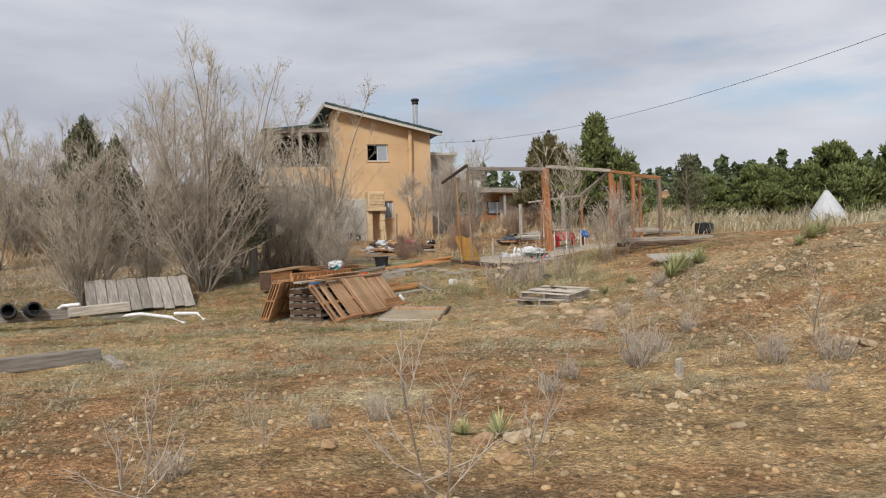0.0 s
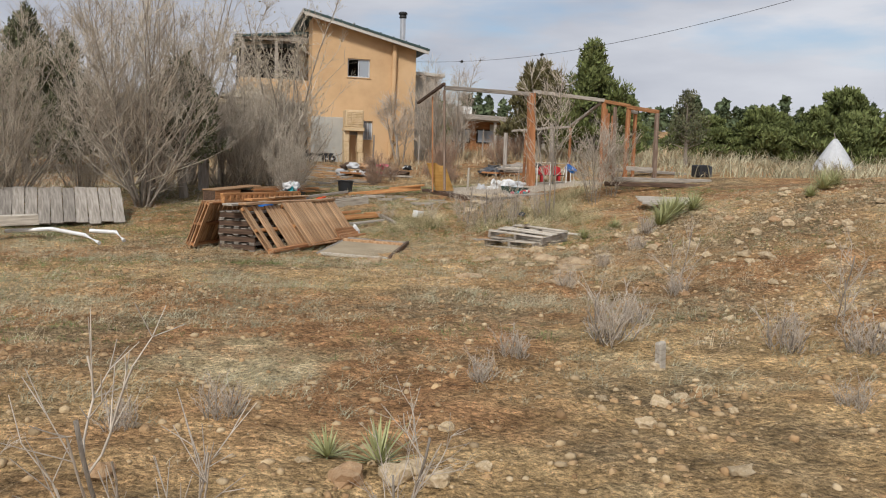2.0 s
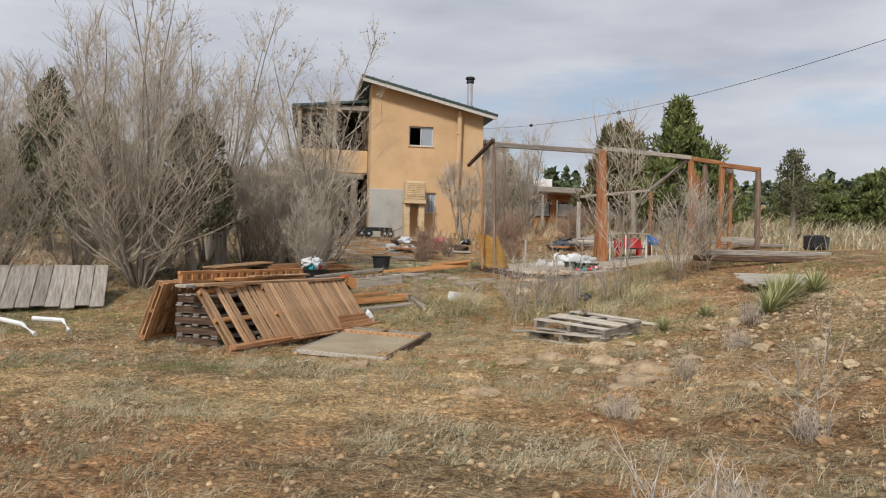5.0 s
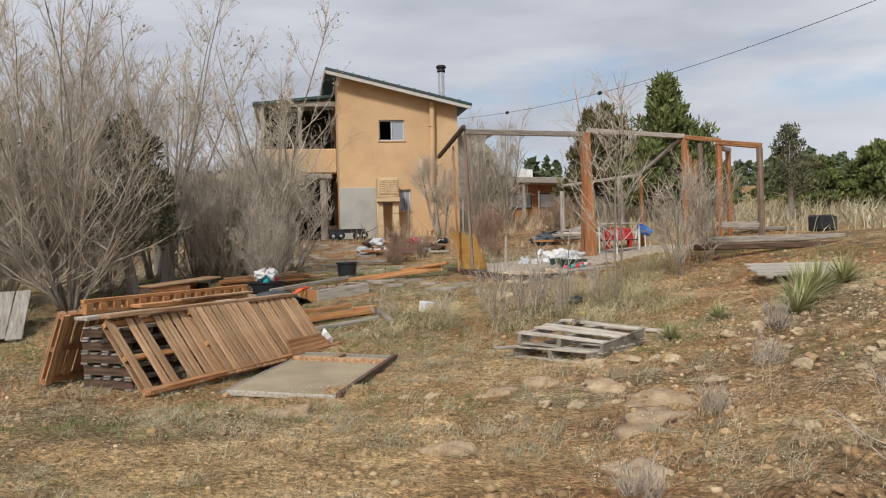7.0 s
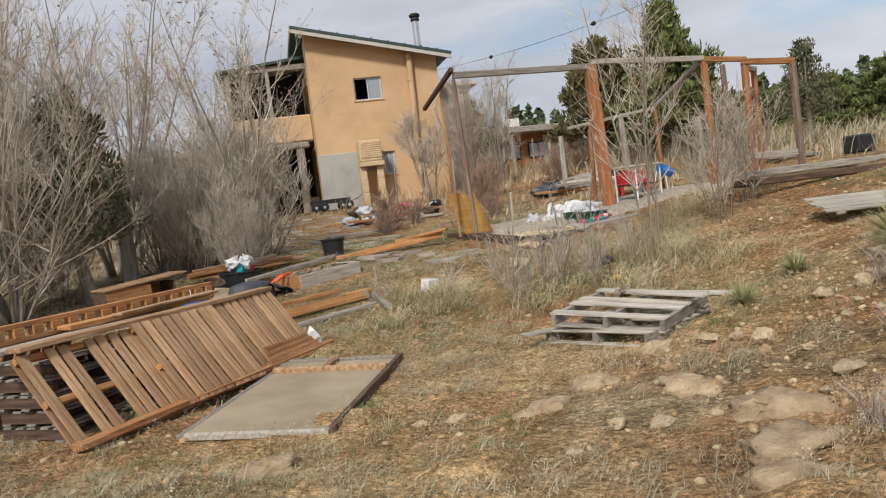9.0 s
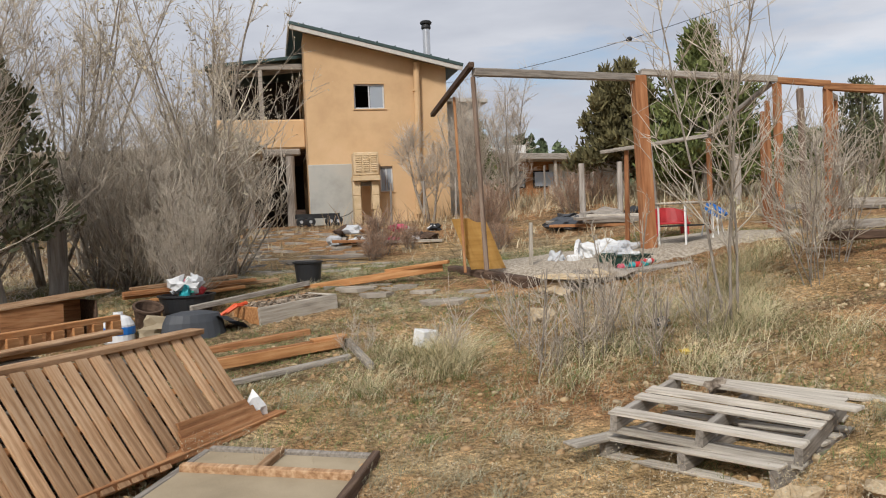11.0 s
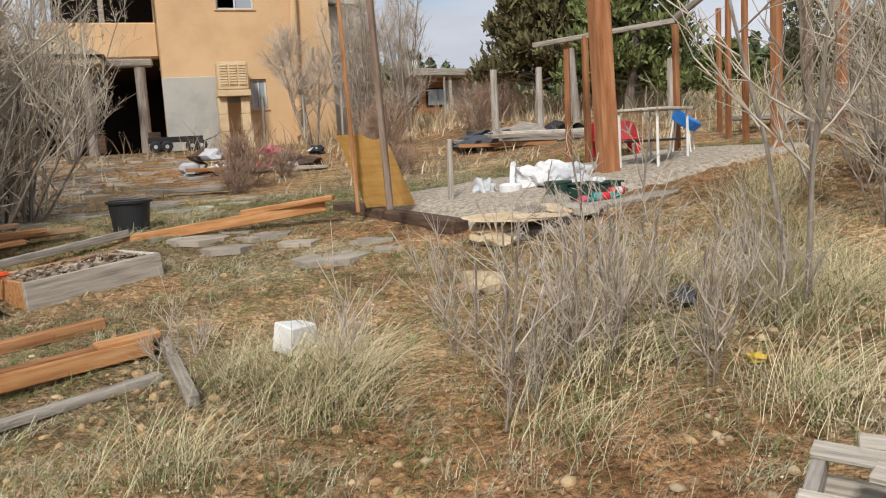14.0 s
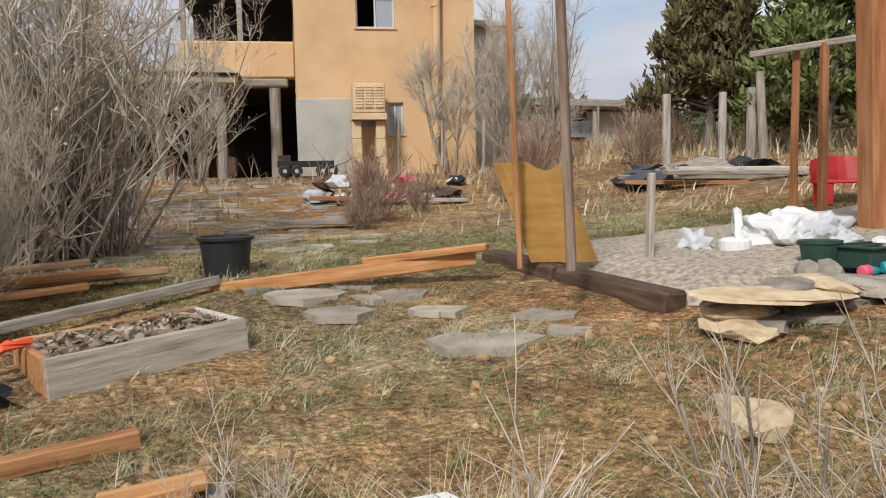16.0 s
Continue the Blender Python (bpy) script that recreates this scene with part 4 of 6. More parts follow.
# ---- plants ----
def np_object(name, V, Q, mat, parent=None, smooth_shade=False):
    """A mesh object from arrays of vertices and faces of one size."""
    me = bpy.data.meshes.new(name)
    k = Q.shape[1]
    me.vertices.add(len(V))
    me.vertices.foreach_set("co", np.ascontiguousarray(V, dtype=np.float32).ravel())
    me.loops.add(Q.size)
    me.loops.foreach_set("vertex_index", np.ascontiguousarray(Q, dtype=np.int32).ravel())
    me.polygons.add(len(Q))
    me.polygons.foreach_set("loop_start", np.arange(0, Q.size, k, dtype=np.int32))
    me.polygons.foreach_set("loop_total", np.full(len(Q), k, dtype=np.int32))
    me.update(calc_edges=True)
    if smooth_shade:
        me.shade_smooth()
    me.materials.append(M[mat])
    ob = new(name, me)
    if parent is not None:
        ob.parent = parent
    return ob


def tubes(segs, n=3):
    """Prisms round the rows (x0, y0, z0, x1, y1, z1, r0, r1)."""
    S = np.array(segs, dtype=np.float64)
    a, b = S[:, 0:3], S[:, 3:6]
    d = b - a
    d /= np.linalg.norm(d, axis=1, keepdims=True) + 1e-9
    ref = np.where(np.abs(d[:, 2:3]) > 0.9, [[1.0, 0, 0]], [[0, 0, 1.0]])
    s = np.cross(d, ref)
    s /= np.linalg.norm(s, axis=1, keepdims=True) + 1e-9
    u = np.cross(d, s)
    V = np.empty((len(S), 2 * n, 3))
    for k in range(n):
        t = 2 * math.pi * k / n
        off = math.cos(t) * s + math.sin(t) * u
        V[:, k] = a + off * S[:, 6:7]
        V[:, n + k] = b + off * S[:, 7:8]
    base = (np.arange(len(S)) * 2 * n)[:, None]
    Q = np.concatenate([base + np.array([[k, (k + 1) % n, n + (k + 1) % n, n + k]]) for k in range(n)])
    return V.reshape(-1, 3), Q


def limb(rng, p, d, length, r0, r1, steps, wander, lift, out):
    """A wandering, tapering limb; appends its segments to out and returns its points with their directions."""
    pts = [(p, d)]
    st = length / steps
    for i in range(steps):
        d = (d + Vector((rng.gauss(0, wander), rng.gauss(0, wander), rng.gauss(0, wander) + lift))).normalized()
        q = p + d * st
        f0, f1 = i / steps, (i + 1) / steps
        out.append((*p, *q, r0 + (r1 - r0) * f0, r0 + (r1 - r0) * f1))
        p = q
        pts.append((p, d))
    return pts


def bare_tree(m, height, stems, seed, spread=0.35, branches=15, twigs=8, r=0.035, twig_mat="twig", buds=0, low=0.12, label="leafless grey many-stemmed elm with fine upright twigs", name="bare_tree",
              category="tree", group="bare elms", reach=0.36, tw_len=0.46, tw_r=0.0046):
    rng = random.Random(seed)
    t = thing(name, m, label, category, group)
    trunk, crown, tips = [], [], []
    for s in range(stems):
        az = rng.uniform(0, 2 * math.pi)
        tilt = rng.uniform(0.03, spread)
        d = Vector((math.cos(az) * tilt, math.sin(az) * tilt, 1)).normalized()
        hh = height * rng.uniform(0.62, 1.0) * (1 - 0.35 * tilt)
        p = Vector((math.cos(az) * rng.uniform(0.02, 0.12) * (stems > 1), math.sin(az) * rng.uniform(0.02, 0.12) * (stems > 1), -0.12))
        main = limb(rng, p, d, hh, r * rng.uniform(0.7, 1.1), 0.006, 10, 0.05, 0.02, trunk)
        st = part("stem", pipe_mesh([q for q, _ in main], [trunk[-10 + i][6] for i in range(10)] + [0.006], 6), "bark", t)
        st.data.shade_smooth()
        for k in range(branches):
            f = low + (0.97 - low) * (k + rng.random()) / branches
            i = min(9, int(f * 10))
            bp = main[i][0].lerp(main[i + 1][0], f * 10 - i)
            a2 = rng.uniform(0, 2 * math.pi)
            up = rng.uniform(0.25, 1.0) + 0.5 * f
            bd = Vector((math.cos(a2), math.sin(a2), up)).normalized()
            bl = hh * reach * (1.12 - f) * rng.uniform(0.6, 1.25) + 0.15
            bpts = limb(rng, bp, bd, bl, 0.42 * r * (1.1 - f) + 0.003, 0.003, 5, 0.10, 0.15, crown)
            for j in range(twigs):
                q, qd = bpts[rng.randint(1, 5)]
                td = (qd + Vector((rng.gauss(0, 0.55), rng.gauss(0, 0.55), rng.gauss(0.25, 0.4)))).normalized()
                tl = tw_len * rng.uniform(0.4, 1.2)
                tp = limb(rng, q, td, tl, tw_r, tw_r * 0.6, 2, 0.14, 0.06, crown)
                for z in range(2):
                    q2, d2 = tp[rng.randint(0, 1)]
                    d3 = (d2 + Vector((rng.gauss(0, 0.6), rng.gauss(0, 0.6), rng.gauss(0.1, 0.4)))).normalized()
                    q3 = q2 + d3 * tl * rng.uniform(0.35, 0.75)
                    crown.append((*q2, *q3, tw_r * 0.85, tw_r * 0.5))
                    if buds:
                        tips.append(q3)
                tips.append(tp[-1][0]) if buds else None
    V, Q = tubes(crown, 3)
    np_object("crown", V, Q, twig_mat, t)
    if buds:
        P = np.array([tuple(q) for q in tips for _ in range(buds)])
        g = np.random.default_rng(seed)
        P = P + g.normal(0, 0.035, P.shape)
        e = g.normal(0, 1, (len(P), 2, 3)) * 0.011
        V = np.stack([P - e[:, 0], P + e[:, 1], P + e[:, 0] * 1.2, P - e[:, 1]], 1).reshape(-1, 3)
        Q = np.arange(len(V)).reshape(-1, 4)
        np_object("bud_haze", V, Q, "bud", t)
    return t


def at_ground(x, y, yaw=0, dz=0.0):
    return spot(x, y, ground_z(x, y) + dz, 0, 0, yaw)


def build_elms():
    a = bare_tree(at_ground(3.7, 28.2), 6.2, 20, 1, 0.74, 18, 9, 0.034, buds=0, low=0.1, reach=0.42, tw_len=0.5)
    b = bare_tree(at_ground(7.6, 31.9), 5.9, 8, 2, 0.33, 14, 6, 0.036, buds=1, low=0.16)
    c = bare_tree(at_ground(5.7, 35.5), 7.2, 5, 3, 0.24, 16, 6, 0.046, buds=1, low=0.1)
    for src, x, y, yaw, s in ((a, 0.9, 27.4, 140, 0.72), (a, 6.3, 31.0, 250, 0.5), (b, 5.2, 32.6, 80, 1.05), (c, 3.2, 35.2, 60, 0.95), (c, 8.1, 37.8, 200, 0.72),
                              (b, -1.2, 38.0, 310, 0.95), (c, -3.4, 42.5, 110, 0.9), (a, -0.6, 44.5, 200, 0.9), (c, 0.8, 47.0, 20, 0.85), (a, -6.0, 40.0, 75, 0.8), (b, 9.5, 44.0, 40, 0.8),
                              (a, 7.0, 28.6, 300, 0.3)):
        o = copy_thing(src, at_ground(x, y, yaw) @ Matrix.Scale(s, 4))
        o.scale = (s, s, s)
    # low tangle under the elms
    k = bare_tree(at_ground(6.6, 31.0), 2.3, 13, 27, 0.85, 7, 4, 0.014, low=0.08, reach=0.34, label="dense low tangle of leafless grey-brown stems under elms", name="thicket", category="bush", group="elm thickets", tw_len=0.4, tw_r=0.005)
    for x, y, yaw, s in ((4.3, 30.3, 230, 1.0), (2.5, 29.9, 40, 0.9), (7.15, 31.0, 80, 1.15), (7.5, 31.3, 150, 1.3), (7.85, 32.0, 200, 1.2), (7.2, 32.6, 300, 1.3), (6.0, 31.6, 20, 1.2)):
        o = copy_thing(k, at_ground(x, y, yaw))
        o.scale = (s, s, s)
    # pale trees at the house wall
    d = bare_tree(at_ground(14.9, 45.0), 2.9, 3, 5, 0.3, 16, 9, 0.05, twig_mat="twig_pale", low=0.3, reach=0.42, label="small pale-barked leafless tree before the house", group="house trees", tw_len=0.5, tw_r=0.006)
    e = bare_tree(at_ground(16.3, 45.2), 4.4, 9, 6, 0.2, 13, 7, 0.03, twig_mat="twig_pale", low=0.1, label="slender leafless grey shrub tree by the house", group="house trees", reach=0.2)
    copy_thing(e, at_ground(16.9, 44.2, 90))
    copy_thing(e, at_ground(16.6, 46.6, 200))


build_elms()


def build_saplings():
    s = bare_tree(at_ground(11.15, 23.35), 3.4, 3, 11, 0.13, 13, 5, 0.017, twig_mat="twig", low=0.22, reach=0.34, label="young leafless sapling with grey upright stems in dry grass", name="sapling", group="saplings", tw_len=0.4, tw_r=0.0042)
    s2 = bare_tree(at_ground(12.6, 24.2), 1.9, 8, 12, 0.55, 7, 4, 0.007, twig_mat="twig", low=0.2, reach=0.3, label="leafless grey bush of thin arching stems", name="bush", category="bush", group="bank bushes", tw_len=0.35, tw_r=0.004)
    copy_thing(s2, at_ground(13.4, 25.0, 70))
    # upright willow wands in the rough grass
    w = bare_tree(at_ground(9.75, 23.3), 1.0, 7, 13, 0.45, 6, 2, 0.003, twig_mat="twig_pale", low=0.3, reach=0.26, label="thicket of thin leafless grey wands", name="wand_thicket", category="bush", group="wand thickets", tw_len=0.22, tw_r=0.0019)
    for x, y, yaw, k in ((9.45, 23.9, 40, 0.85), (10.3, 23.7, 100, 1.0), (10.1, 22.8, 170, 0.9), (9.3, 23.0, 290, 0.65), (10.8, 23.2, 15, 0.9), (9.9, 23.4, 200, 0.9)):
        o = copy_thing(w, at_ground(x, y, yaw))
        o.scale = (k, k, k)
    y1 = bare_tree(at_ground(9.15, 22.9), 1.2, 1, 14, 0.12, 8, 2, 0.008, twig_mat="twig", low=0.3, reach=0.28, label="single leafless young stem with short side twigs", name="sapling", group="saplings", tw_len=0.2, tw_r=0.003)
    for x, y, yaw, k in ((9.5, 23.6, 60, 0.8), (10.35, 24.2, 120, 1.0), (10.9, 24.6, 300, 1.1)):
        o = copy_thing(y1, at_ground(x, y, yaw))
        o.scale = (k, k, k)
    # fallen pale branch stem arching over the grass
    br = bare_tree(at_ground(8.9, 24.3, 0), 0.55, 5, 15, 1.7, 5, 2, 0.0035, twig_mat="twig_pale", low=0.2, reach=0.3, label="pale dead branch spreading low over the grass", name="dead_branch", category="branch", group="", tw_len=0.25, tw_r=0.003)
    o = copy_thing(br, at_ground(8.2, 25.0, 120))
    o.scale = (0.7, 0.7, 0.7)
    rb = bare_tree(at_ground(11.0, 35.2), 0.9, 16, 19, 0.5, 5, 3, 0.007, twig_mat="twig_red", low=0.15, reach=0.35, label="reddish-brown dead bush in the yard", name="dead_bush", category="bush", group="dead bushes", tw_len=0.3, tw_r=0.005)
    for x, y, yaw, k in ((11.9, 36.4, 90, 0.6), (13.4, 37.0, 150, 0.7), (10.6, 34.2, 210, 0.6), (14.2, 38.4, 20, 1.1), (15.0, 40.2, 75, 1.2), (13.0, 34.2, 300, 0.6), (17.2, 40.6, 130, 1.2), (19.0, 43.0, 220, 1.2)):
        o = copy_thing(rb, at_ground(x, y, yaw))
        o.scale = (k, k, k)
    # low grey shrubs on the dirt
    g = bare_tree(at_ground(5.5, 10.3), 0.5, 16, 16, 1.3, 4, 2, 0.004, twig_mat="twig_pale", low=0.2, reach=0.4, label="low grey leafless desert shrub on bare dirt", name="shrub", category="shrub", group="desert shrubs", tw_len=0.14, tw_r=0.0026)
    for x, y, yaw, k in ((6.6, 9.6, 30, 0.75), (6.9, 9.1, 80, 0.7), (6.2, 11.2, 100, 0.6), (7.7, 12.9, 200, 0.6), (4.5, 9.9, 60, 0.5), (3.9, 9.0, 10, 0.42), (2.2, 8.4, 130, 0.5), (1.7, 8.2, 220, 0.42), (5.6, 7.6, 270, 0.4),
                          (8.4, 15.9, 20, 0.5), (9.6, 17.2, 75, 0.6), (0.5, 6.9, 140, 0.5), (10.6, 18.6, 10, 0.7), (6.9, 13.9, 300, 0.5)):
        o = copy_thing(g, at_ground(x, y, yaw))
        o.scale = (k, k, k)
    t1 = bare_tree(at_ground(1.65, 5.35), 0.95, 2, 17, 0.3, 7, 3, 0.0038, twig_mat="twig_pale", low=0.25, reach=0.42, label="thin leafless weed stalk beside the track", name="weed_stalk", category="weed", group="weed stalks", tw_len=0.2, tw_r=0.0022)
    for x, y, yaw, k in ((2.3, 5.9, 100, 0.7), (0.2, 5.6, 210, 0.8), (1.1, 7.2, 30, 0.5), (7.2, 9.8, 45, 0.9), (8.0, 13.5, 160, 0.9)):
        o = copy_thing(t1, at_ground(x, y, yaw))
        o.scale = (k, k, k)


build_saplings()


def juniper(m, height, width, seed, mat="juniper", label="dense dark green juniper with a ragged outline", group="junipers", leaves=9000, leaf=0.06, trunk_h=0.12, cone=0.5, name="juniper"):
    """Trunk, limbs and a crown of many small sprays grouped in lobes."""
    t = thing(name, m, label, "tree", group)
    rng = random.Random(seed)
    g = np.random.default_rng(seed)
    segs = []
    main = limb(rng, Vector((0, 0, -0.15)), Vector((0, 0, 1)), height * 0.9, 0.05 * height ** 0.7, 0.01, 8, 0.05, 0.03, [])
    part("trunk", pipe_mesh([q for q, _ in main], [0.05 * height ** 0.7 * (1 - k / 8.5) for k in range(9)], 8), "bark", t)
    lobes = []
    n = 46
    for k in range(n):
        f = (k + 0.5) / n
        z = height * (trunk_h + (0.97 - trunk_h) * f)
        rad = width / 2 * ((1 - f) ** cone) * rng.uniform(0.35, 1.25) if f > 0.25 else width / 2 * rng.uniform(0.4, 1.15)
        az = k * 2.4 + rng.uniform(-0.5, 0.5)
        c = (math.cos(az) * rad * 0.75, math.sin(az) * rad * 0.75, z)
        lobes.append((*c, width * rng.uniform(0.09, 0.2) * (1.15 - 0.7 * f), height * rng.uniform(0.04, 0.1)))
        segs.append((0, 0, z * 0.75, *c, 0.018 * height ** 0.5, 0.006))
    V, Q = tubes(segs, 5)
    np_object("bough", V, Q, "bark", t)["kind"] = "stuff"
    L = np.array(lobes)
    pick = g.integers(0, n, leaves)
    d = g.normal(0, 1, (leaves, 3))
    d /= np.linalg.norm(d, axis=1, keepdims=True)
    rad = g.uniform(0.4, 1.15, (leaves, 1)) * (1 + 0.35 * g.random((leaves, 1)) ** 4)
    P = L[pick, :3] + d * rad * np.stack([L[pick, 3], L[pick, 3], L[pick, 4]], 1)
    up = d * 0.5 + np.array([[0, 0, 0.7]]) + g.normal(0, 0.35, (leaves, 3))
    up /= np.linalg.norm(up, axis=1, keepdims=True)
    side = np.cross(up, g.normal(0, 1, (leaves, 3)))
    side /= np.linalg.norm(side, axis=1, keepdims=True) + 1e-9
    s = leaf * g.uniform(0.6, 1.5, (leaves, 1))
    V = np.stack([P - side * s * 0.35, P + side * s * 0.35, P + up * s * 1.3 + side * s * 0.2, P + up * s * 1.5 - side * s * 0.1], 1).reshape(-1, 3)
    np_object("crown", V, np.arange(len(V)).reshape(-1, 4), mat, t)
    return t


def build_junipers():
    a = juniper(at_ground(19.6, 42.5), 3.5, 2.8, 31, "juniper_brown", leaves=15000, leaf=0.085, trunk_h=0.25, cone=0.35, label="dark brownish-green juniper behind the garden frame")
    b = juniper(at_ground(20.4, 39.8), 4.1, 3.6, 32, "juniper", leaves=15000, leaf=0.085, cone=0.75)
    c = juniper(at_ground(28.3, 40.5), 2.0, 3.0, 33, "juniper", leaves=13000, leaf=0.08, trunk_h=0.03, cone=0.4, label="low broad green juniper bush on the rise")
    d = juniper(at_ground(1.4, 37.5), 4.4, 2.8, 34, "spruce", leaves=14000, leaf=0.08, cone=0.7, label="dark green pinyon among bare elms")
    e = juniper(at_ground(4.75, 29.6), 3.2, 1.8, 35, "spruce", leaves=3600, leaf=0.06, cone=0.35, trunk_h=0.3, label="small grey-green juniper beside leafless shrubs")
    for src, x, y, yaw, k in ((c, 29.8, 39.0, 90, 1.0), (c, 26.6, 41.5, 200, 0.8), (c, 33.5, 42.0, 30, 1.45), (c, 36.5, 41.0, 150, 1.5), (c, 31.4, 39.4, 260, 0.95), (c, 39.5, 40.5, 60, 1.6), 
                              (b, 25.5, 50.0, 10, 0.75), (b, 29.0, 52.5, 120, 0.7), (c, 31.4, 51.0, 210, 1.0), (a, 23.3, 44.5, 40, 0.8), (c, 24.6, 47.5, 310, 0.9), (d, 2.6, 41.0, 100, 0.9), (c, 35.0, 56.0, 12, 1.2),
                              (d, -8.0, 48.0, 77, 1.1), (c, -4.5, 52.0, 200, 1.3), (b, 22.0, 62.0, 55, 0.95), (c, 42.0, 58.0, 80, 1.4), (e, 22.2, 36.2, 30, 0.8)):
        o = copy_thing(src, at_ground(x, y, yaw))
        o.scale = (k, k, k)


build_junipers()


def build_far_woods():
    g = np.random.default_rng(5)
    rng = random.Random(8)
    C = []
    tries = 0
    while len(C) < 1800 and tries < 14000:
        tries += 1
        x, y = rng.uniform(-170, 300), rng.uniform(78, 300)
        if noise.noise(Vector((x / 25, y / 25, 4))) < -0.12:
            continue
        if -2 < math.degrees(math.atan2(x, y)) < 60 or rng.random() < 0.5:
            hh = rng.uniform(2.2, 4.6) * (1.45 if rng.random() < 0.16 else 1)
            C.append((*site(x, y, land(x, y)), hh, rng.uniform(0.5, 0.95) * hh * (0.55 if hh > 4.7 else 1)))
    C = np.array(C)
    k = 95
    idx = np.repeat(np.arange(len(C)), k)
    n = len(idx)
    f = g.random(n) ** 0.8
    az = g.random(n) * 2 * math.pi
    rad = (1 - f) ** 0.55 * C[idx, 4] * 0.5 * g.uniform(0.5, 1.1, n)
    P = np.stack([C[idx, 0] + np.cos(az) * rad, C[idx, 1] + np.sin(az) * rad, C[idx, 2] + C[idx, 3] * (0.08 + 0.92 * f)], 1)
    s = (C[idx, 3] * 0.11 * g.uniform(0.6, 1.5, n))[:, None]
    e1 = g.normal(0, 1, (n, 3))
    e2 = g.normal(0, 1, (n, 3))
    e1 /= np.linalg.norm(e1, axis=1, keepdims=True)
    e2 /= np.linalg.norm(e2, axis=1, keepdims=True)
    V = np.stack([P - e1 * s, P - e2 * s * 0.6, P + e1 * s, P + e2 * s * 0.8], 1).reshape(-1, 3)
    ob = np_object("far_woods", V, np.arange(len(V)).reshape(-1, 4), "far_trees")
    tagged(ob, "distant juniper and pine woods on low hills", "woods", kind="stuff")


build_far_woods()


# ---- grass and litter ----
def blades(name, P, hgt, wid, lean, mat, label, seed, curl=0.5, category="grass", steps=2):
    """Tapering bent blades at the points P (n x 3)."""
    g = np.random.default_rng(seed)
    n = len(P)
    az = g.random(n) * 2 * math.pi
    h = hgt * g.uniform(0.5, 1.35, n) if np.isscalar(hgt) else hgt
    w = wid * g.uniform(0.7, 1.3, n)
    if P.shape[1] == 4:
        h, P = h * P[:, 3], P[:, :3]
    dirv = np.stack([np.cos(az), np.sin(az), np.zeros(n)], 1)
    side = np.stack([-np.sin(az + 0.6), np.cos(az + 0.6), np.zeros(n)], 1)
    ln = lean * g.uniform(0.2, 1.6, n)
    up = np.array([[0, 0, 1.0]])
    P = P - up * 0.02
    rings = []
    for k in range(steps + 1):
        f = k / steps
        bow = f ** 1.8
        c = P + up * (h * (f - 0.3 * curl * ln * bow * f))[:, None] + dirv * (h * ln * (0.25 * f + (0.55 + curl) * bow))[:, None]
        half = side * (w * (0.5 - 0.4 * f * f))[:, None]
        rings += [c - half, c + half]
    V = np.stack(rings, 1).reshape(-1, 3)
    b = (np.arange(n) * 2 * (steps + 1))[:, None]
    Q = np.concatenate([b + np.array([[2 * k, 2 * k + 1, 2 * k + 3, 2 * k + 2]]) for k in range(steps)])
    ob = np_object(name, V, Q, mat)
    tagged(ob, label, category, kind="stuff")
    return ob


def scatter(seed, count, per, spread, accept, area):
    """Tufts of points on the ground, kept where accept(x, y) beats a random draw."""
    rng = random.Random(seed)
    out = []
    x0, x1, y0, y1 = area
    made = 0
    for _ in range(count):
        x, y = rng.uniform(x0, x1), rng.uniform(y0, y1)
        if rng.random() > accept(x, y):
            continue
        z = ground_z(x, y)
        tall = rng.uniform(0.45, 1.7)
        for k in range(per):
            dx, dy = rng.gauss(0, spread), rng.gauss(0, spread)
            q = site(x, y, z)
            out.append((q.x + dx, q.y + dy, z, tall))
        made += 1
    return np.array(out)


def nz(x, y, s, o):
    return noise.noise(Vector((x * s, y * s, o)))


def clear(x, y):
    """Keep grass off the lying things and the beds."""
    if 10.1 < x < 15.2 and 26.9 < y < 30.2:
        return 0.22
    if 5.3 < x < 7.5 and 18.6 < y < 21.4 and abs((x - 5.9) - 0.43 * (y - 19.0)) < 0.62:
        return 0.0
    if 8.7 < x < 10.4 and 26.3 < y < 30.5:
        return 0.6
    if 7.2 < x < 8.6 and 26.6 < y < 28.3:
        return 0.05
    if 8.7 < x < 10.1 and 20.4 < y < 21.7:
        return 0.15
    return 1.0


def d_sage(x, y):
    k = smooth(8.0, 11.5, y + 0.15 * x) * (1 - 0.8 * smooth(0, 2.5, x - 5.8 - 0.22 * (y - 8))) * (1 - 0.1 * smooth(21, 26, y))
    return clear(x, y) * k * (0.10 + 1.5 * smooth(-0.12, 0.28, nz(x, y, 0.5, 3)))


def d_straw(x, y):
    k = 0.03 + 0.9 * smooth(9, 14, y)
    k *= 1 - 0.75 * smooth(0.5, 3, x - 5.8 - 0.22 * (y - 8)) * (1 - smooth(19, 23, y))
    k *= 1 - 0.55 * smooth(20, 24, y) * (1 - smooth(31, 34, y))
    return clear(x, y) * k * (0.08 + 1.1 * smooth(-0.1, 0.3, nz(x, y, 0.6, 9)))


def d_green(x, y):
    k = (0.25 + 0.75 * smooth(15, 20, y)) * smooth(9, 12, y) * (1 - 0.8 * smooth(10.2, 12, x) * (1 - smooth(27, 31, y))) * (0.45 + 1.9 * smooth(21, 25, y))
    return clear(x, y) * k * (0.06 + 0.3 * smooth(21, 25, y) + 1.8 * smooth(-0.1, 0.25, nz(x, y, 0.42, 15)))


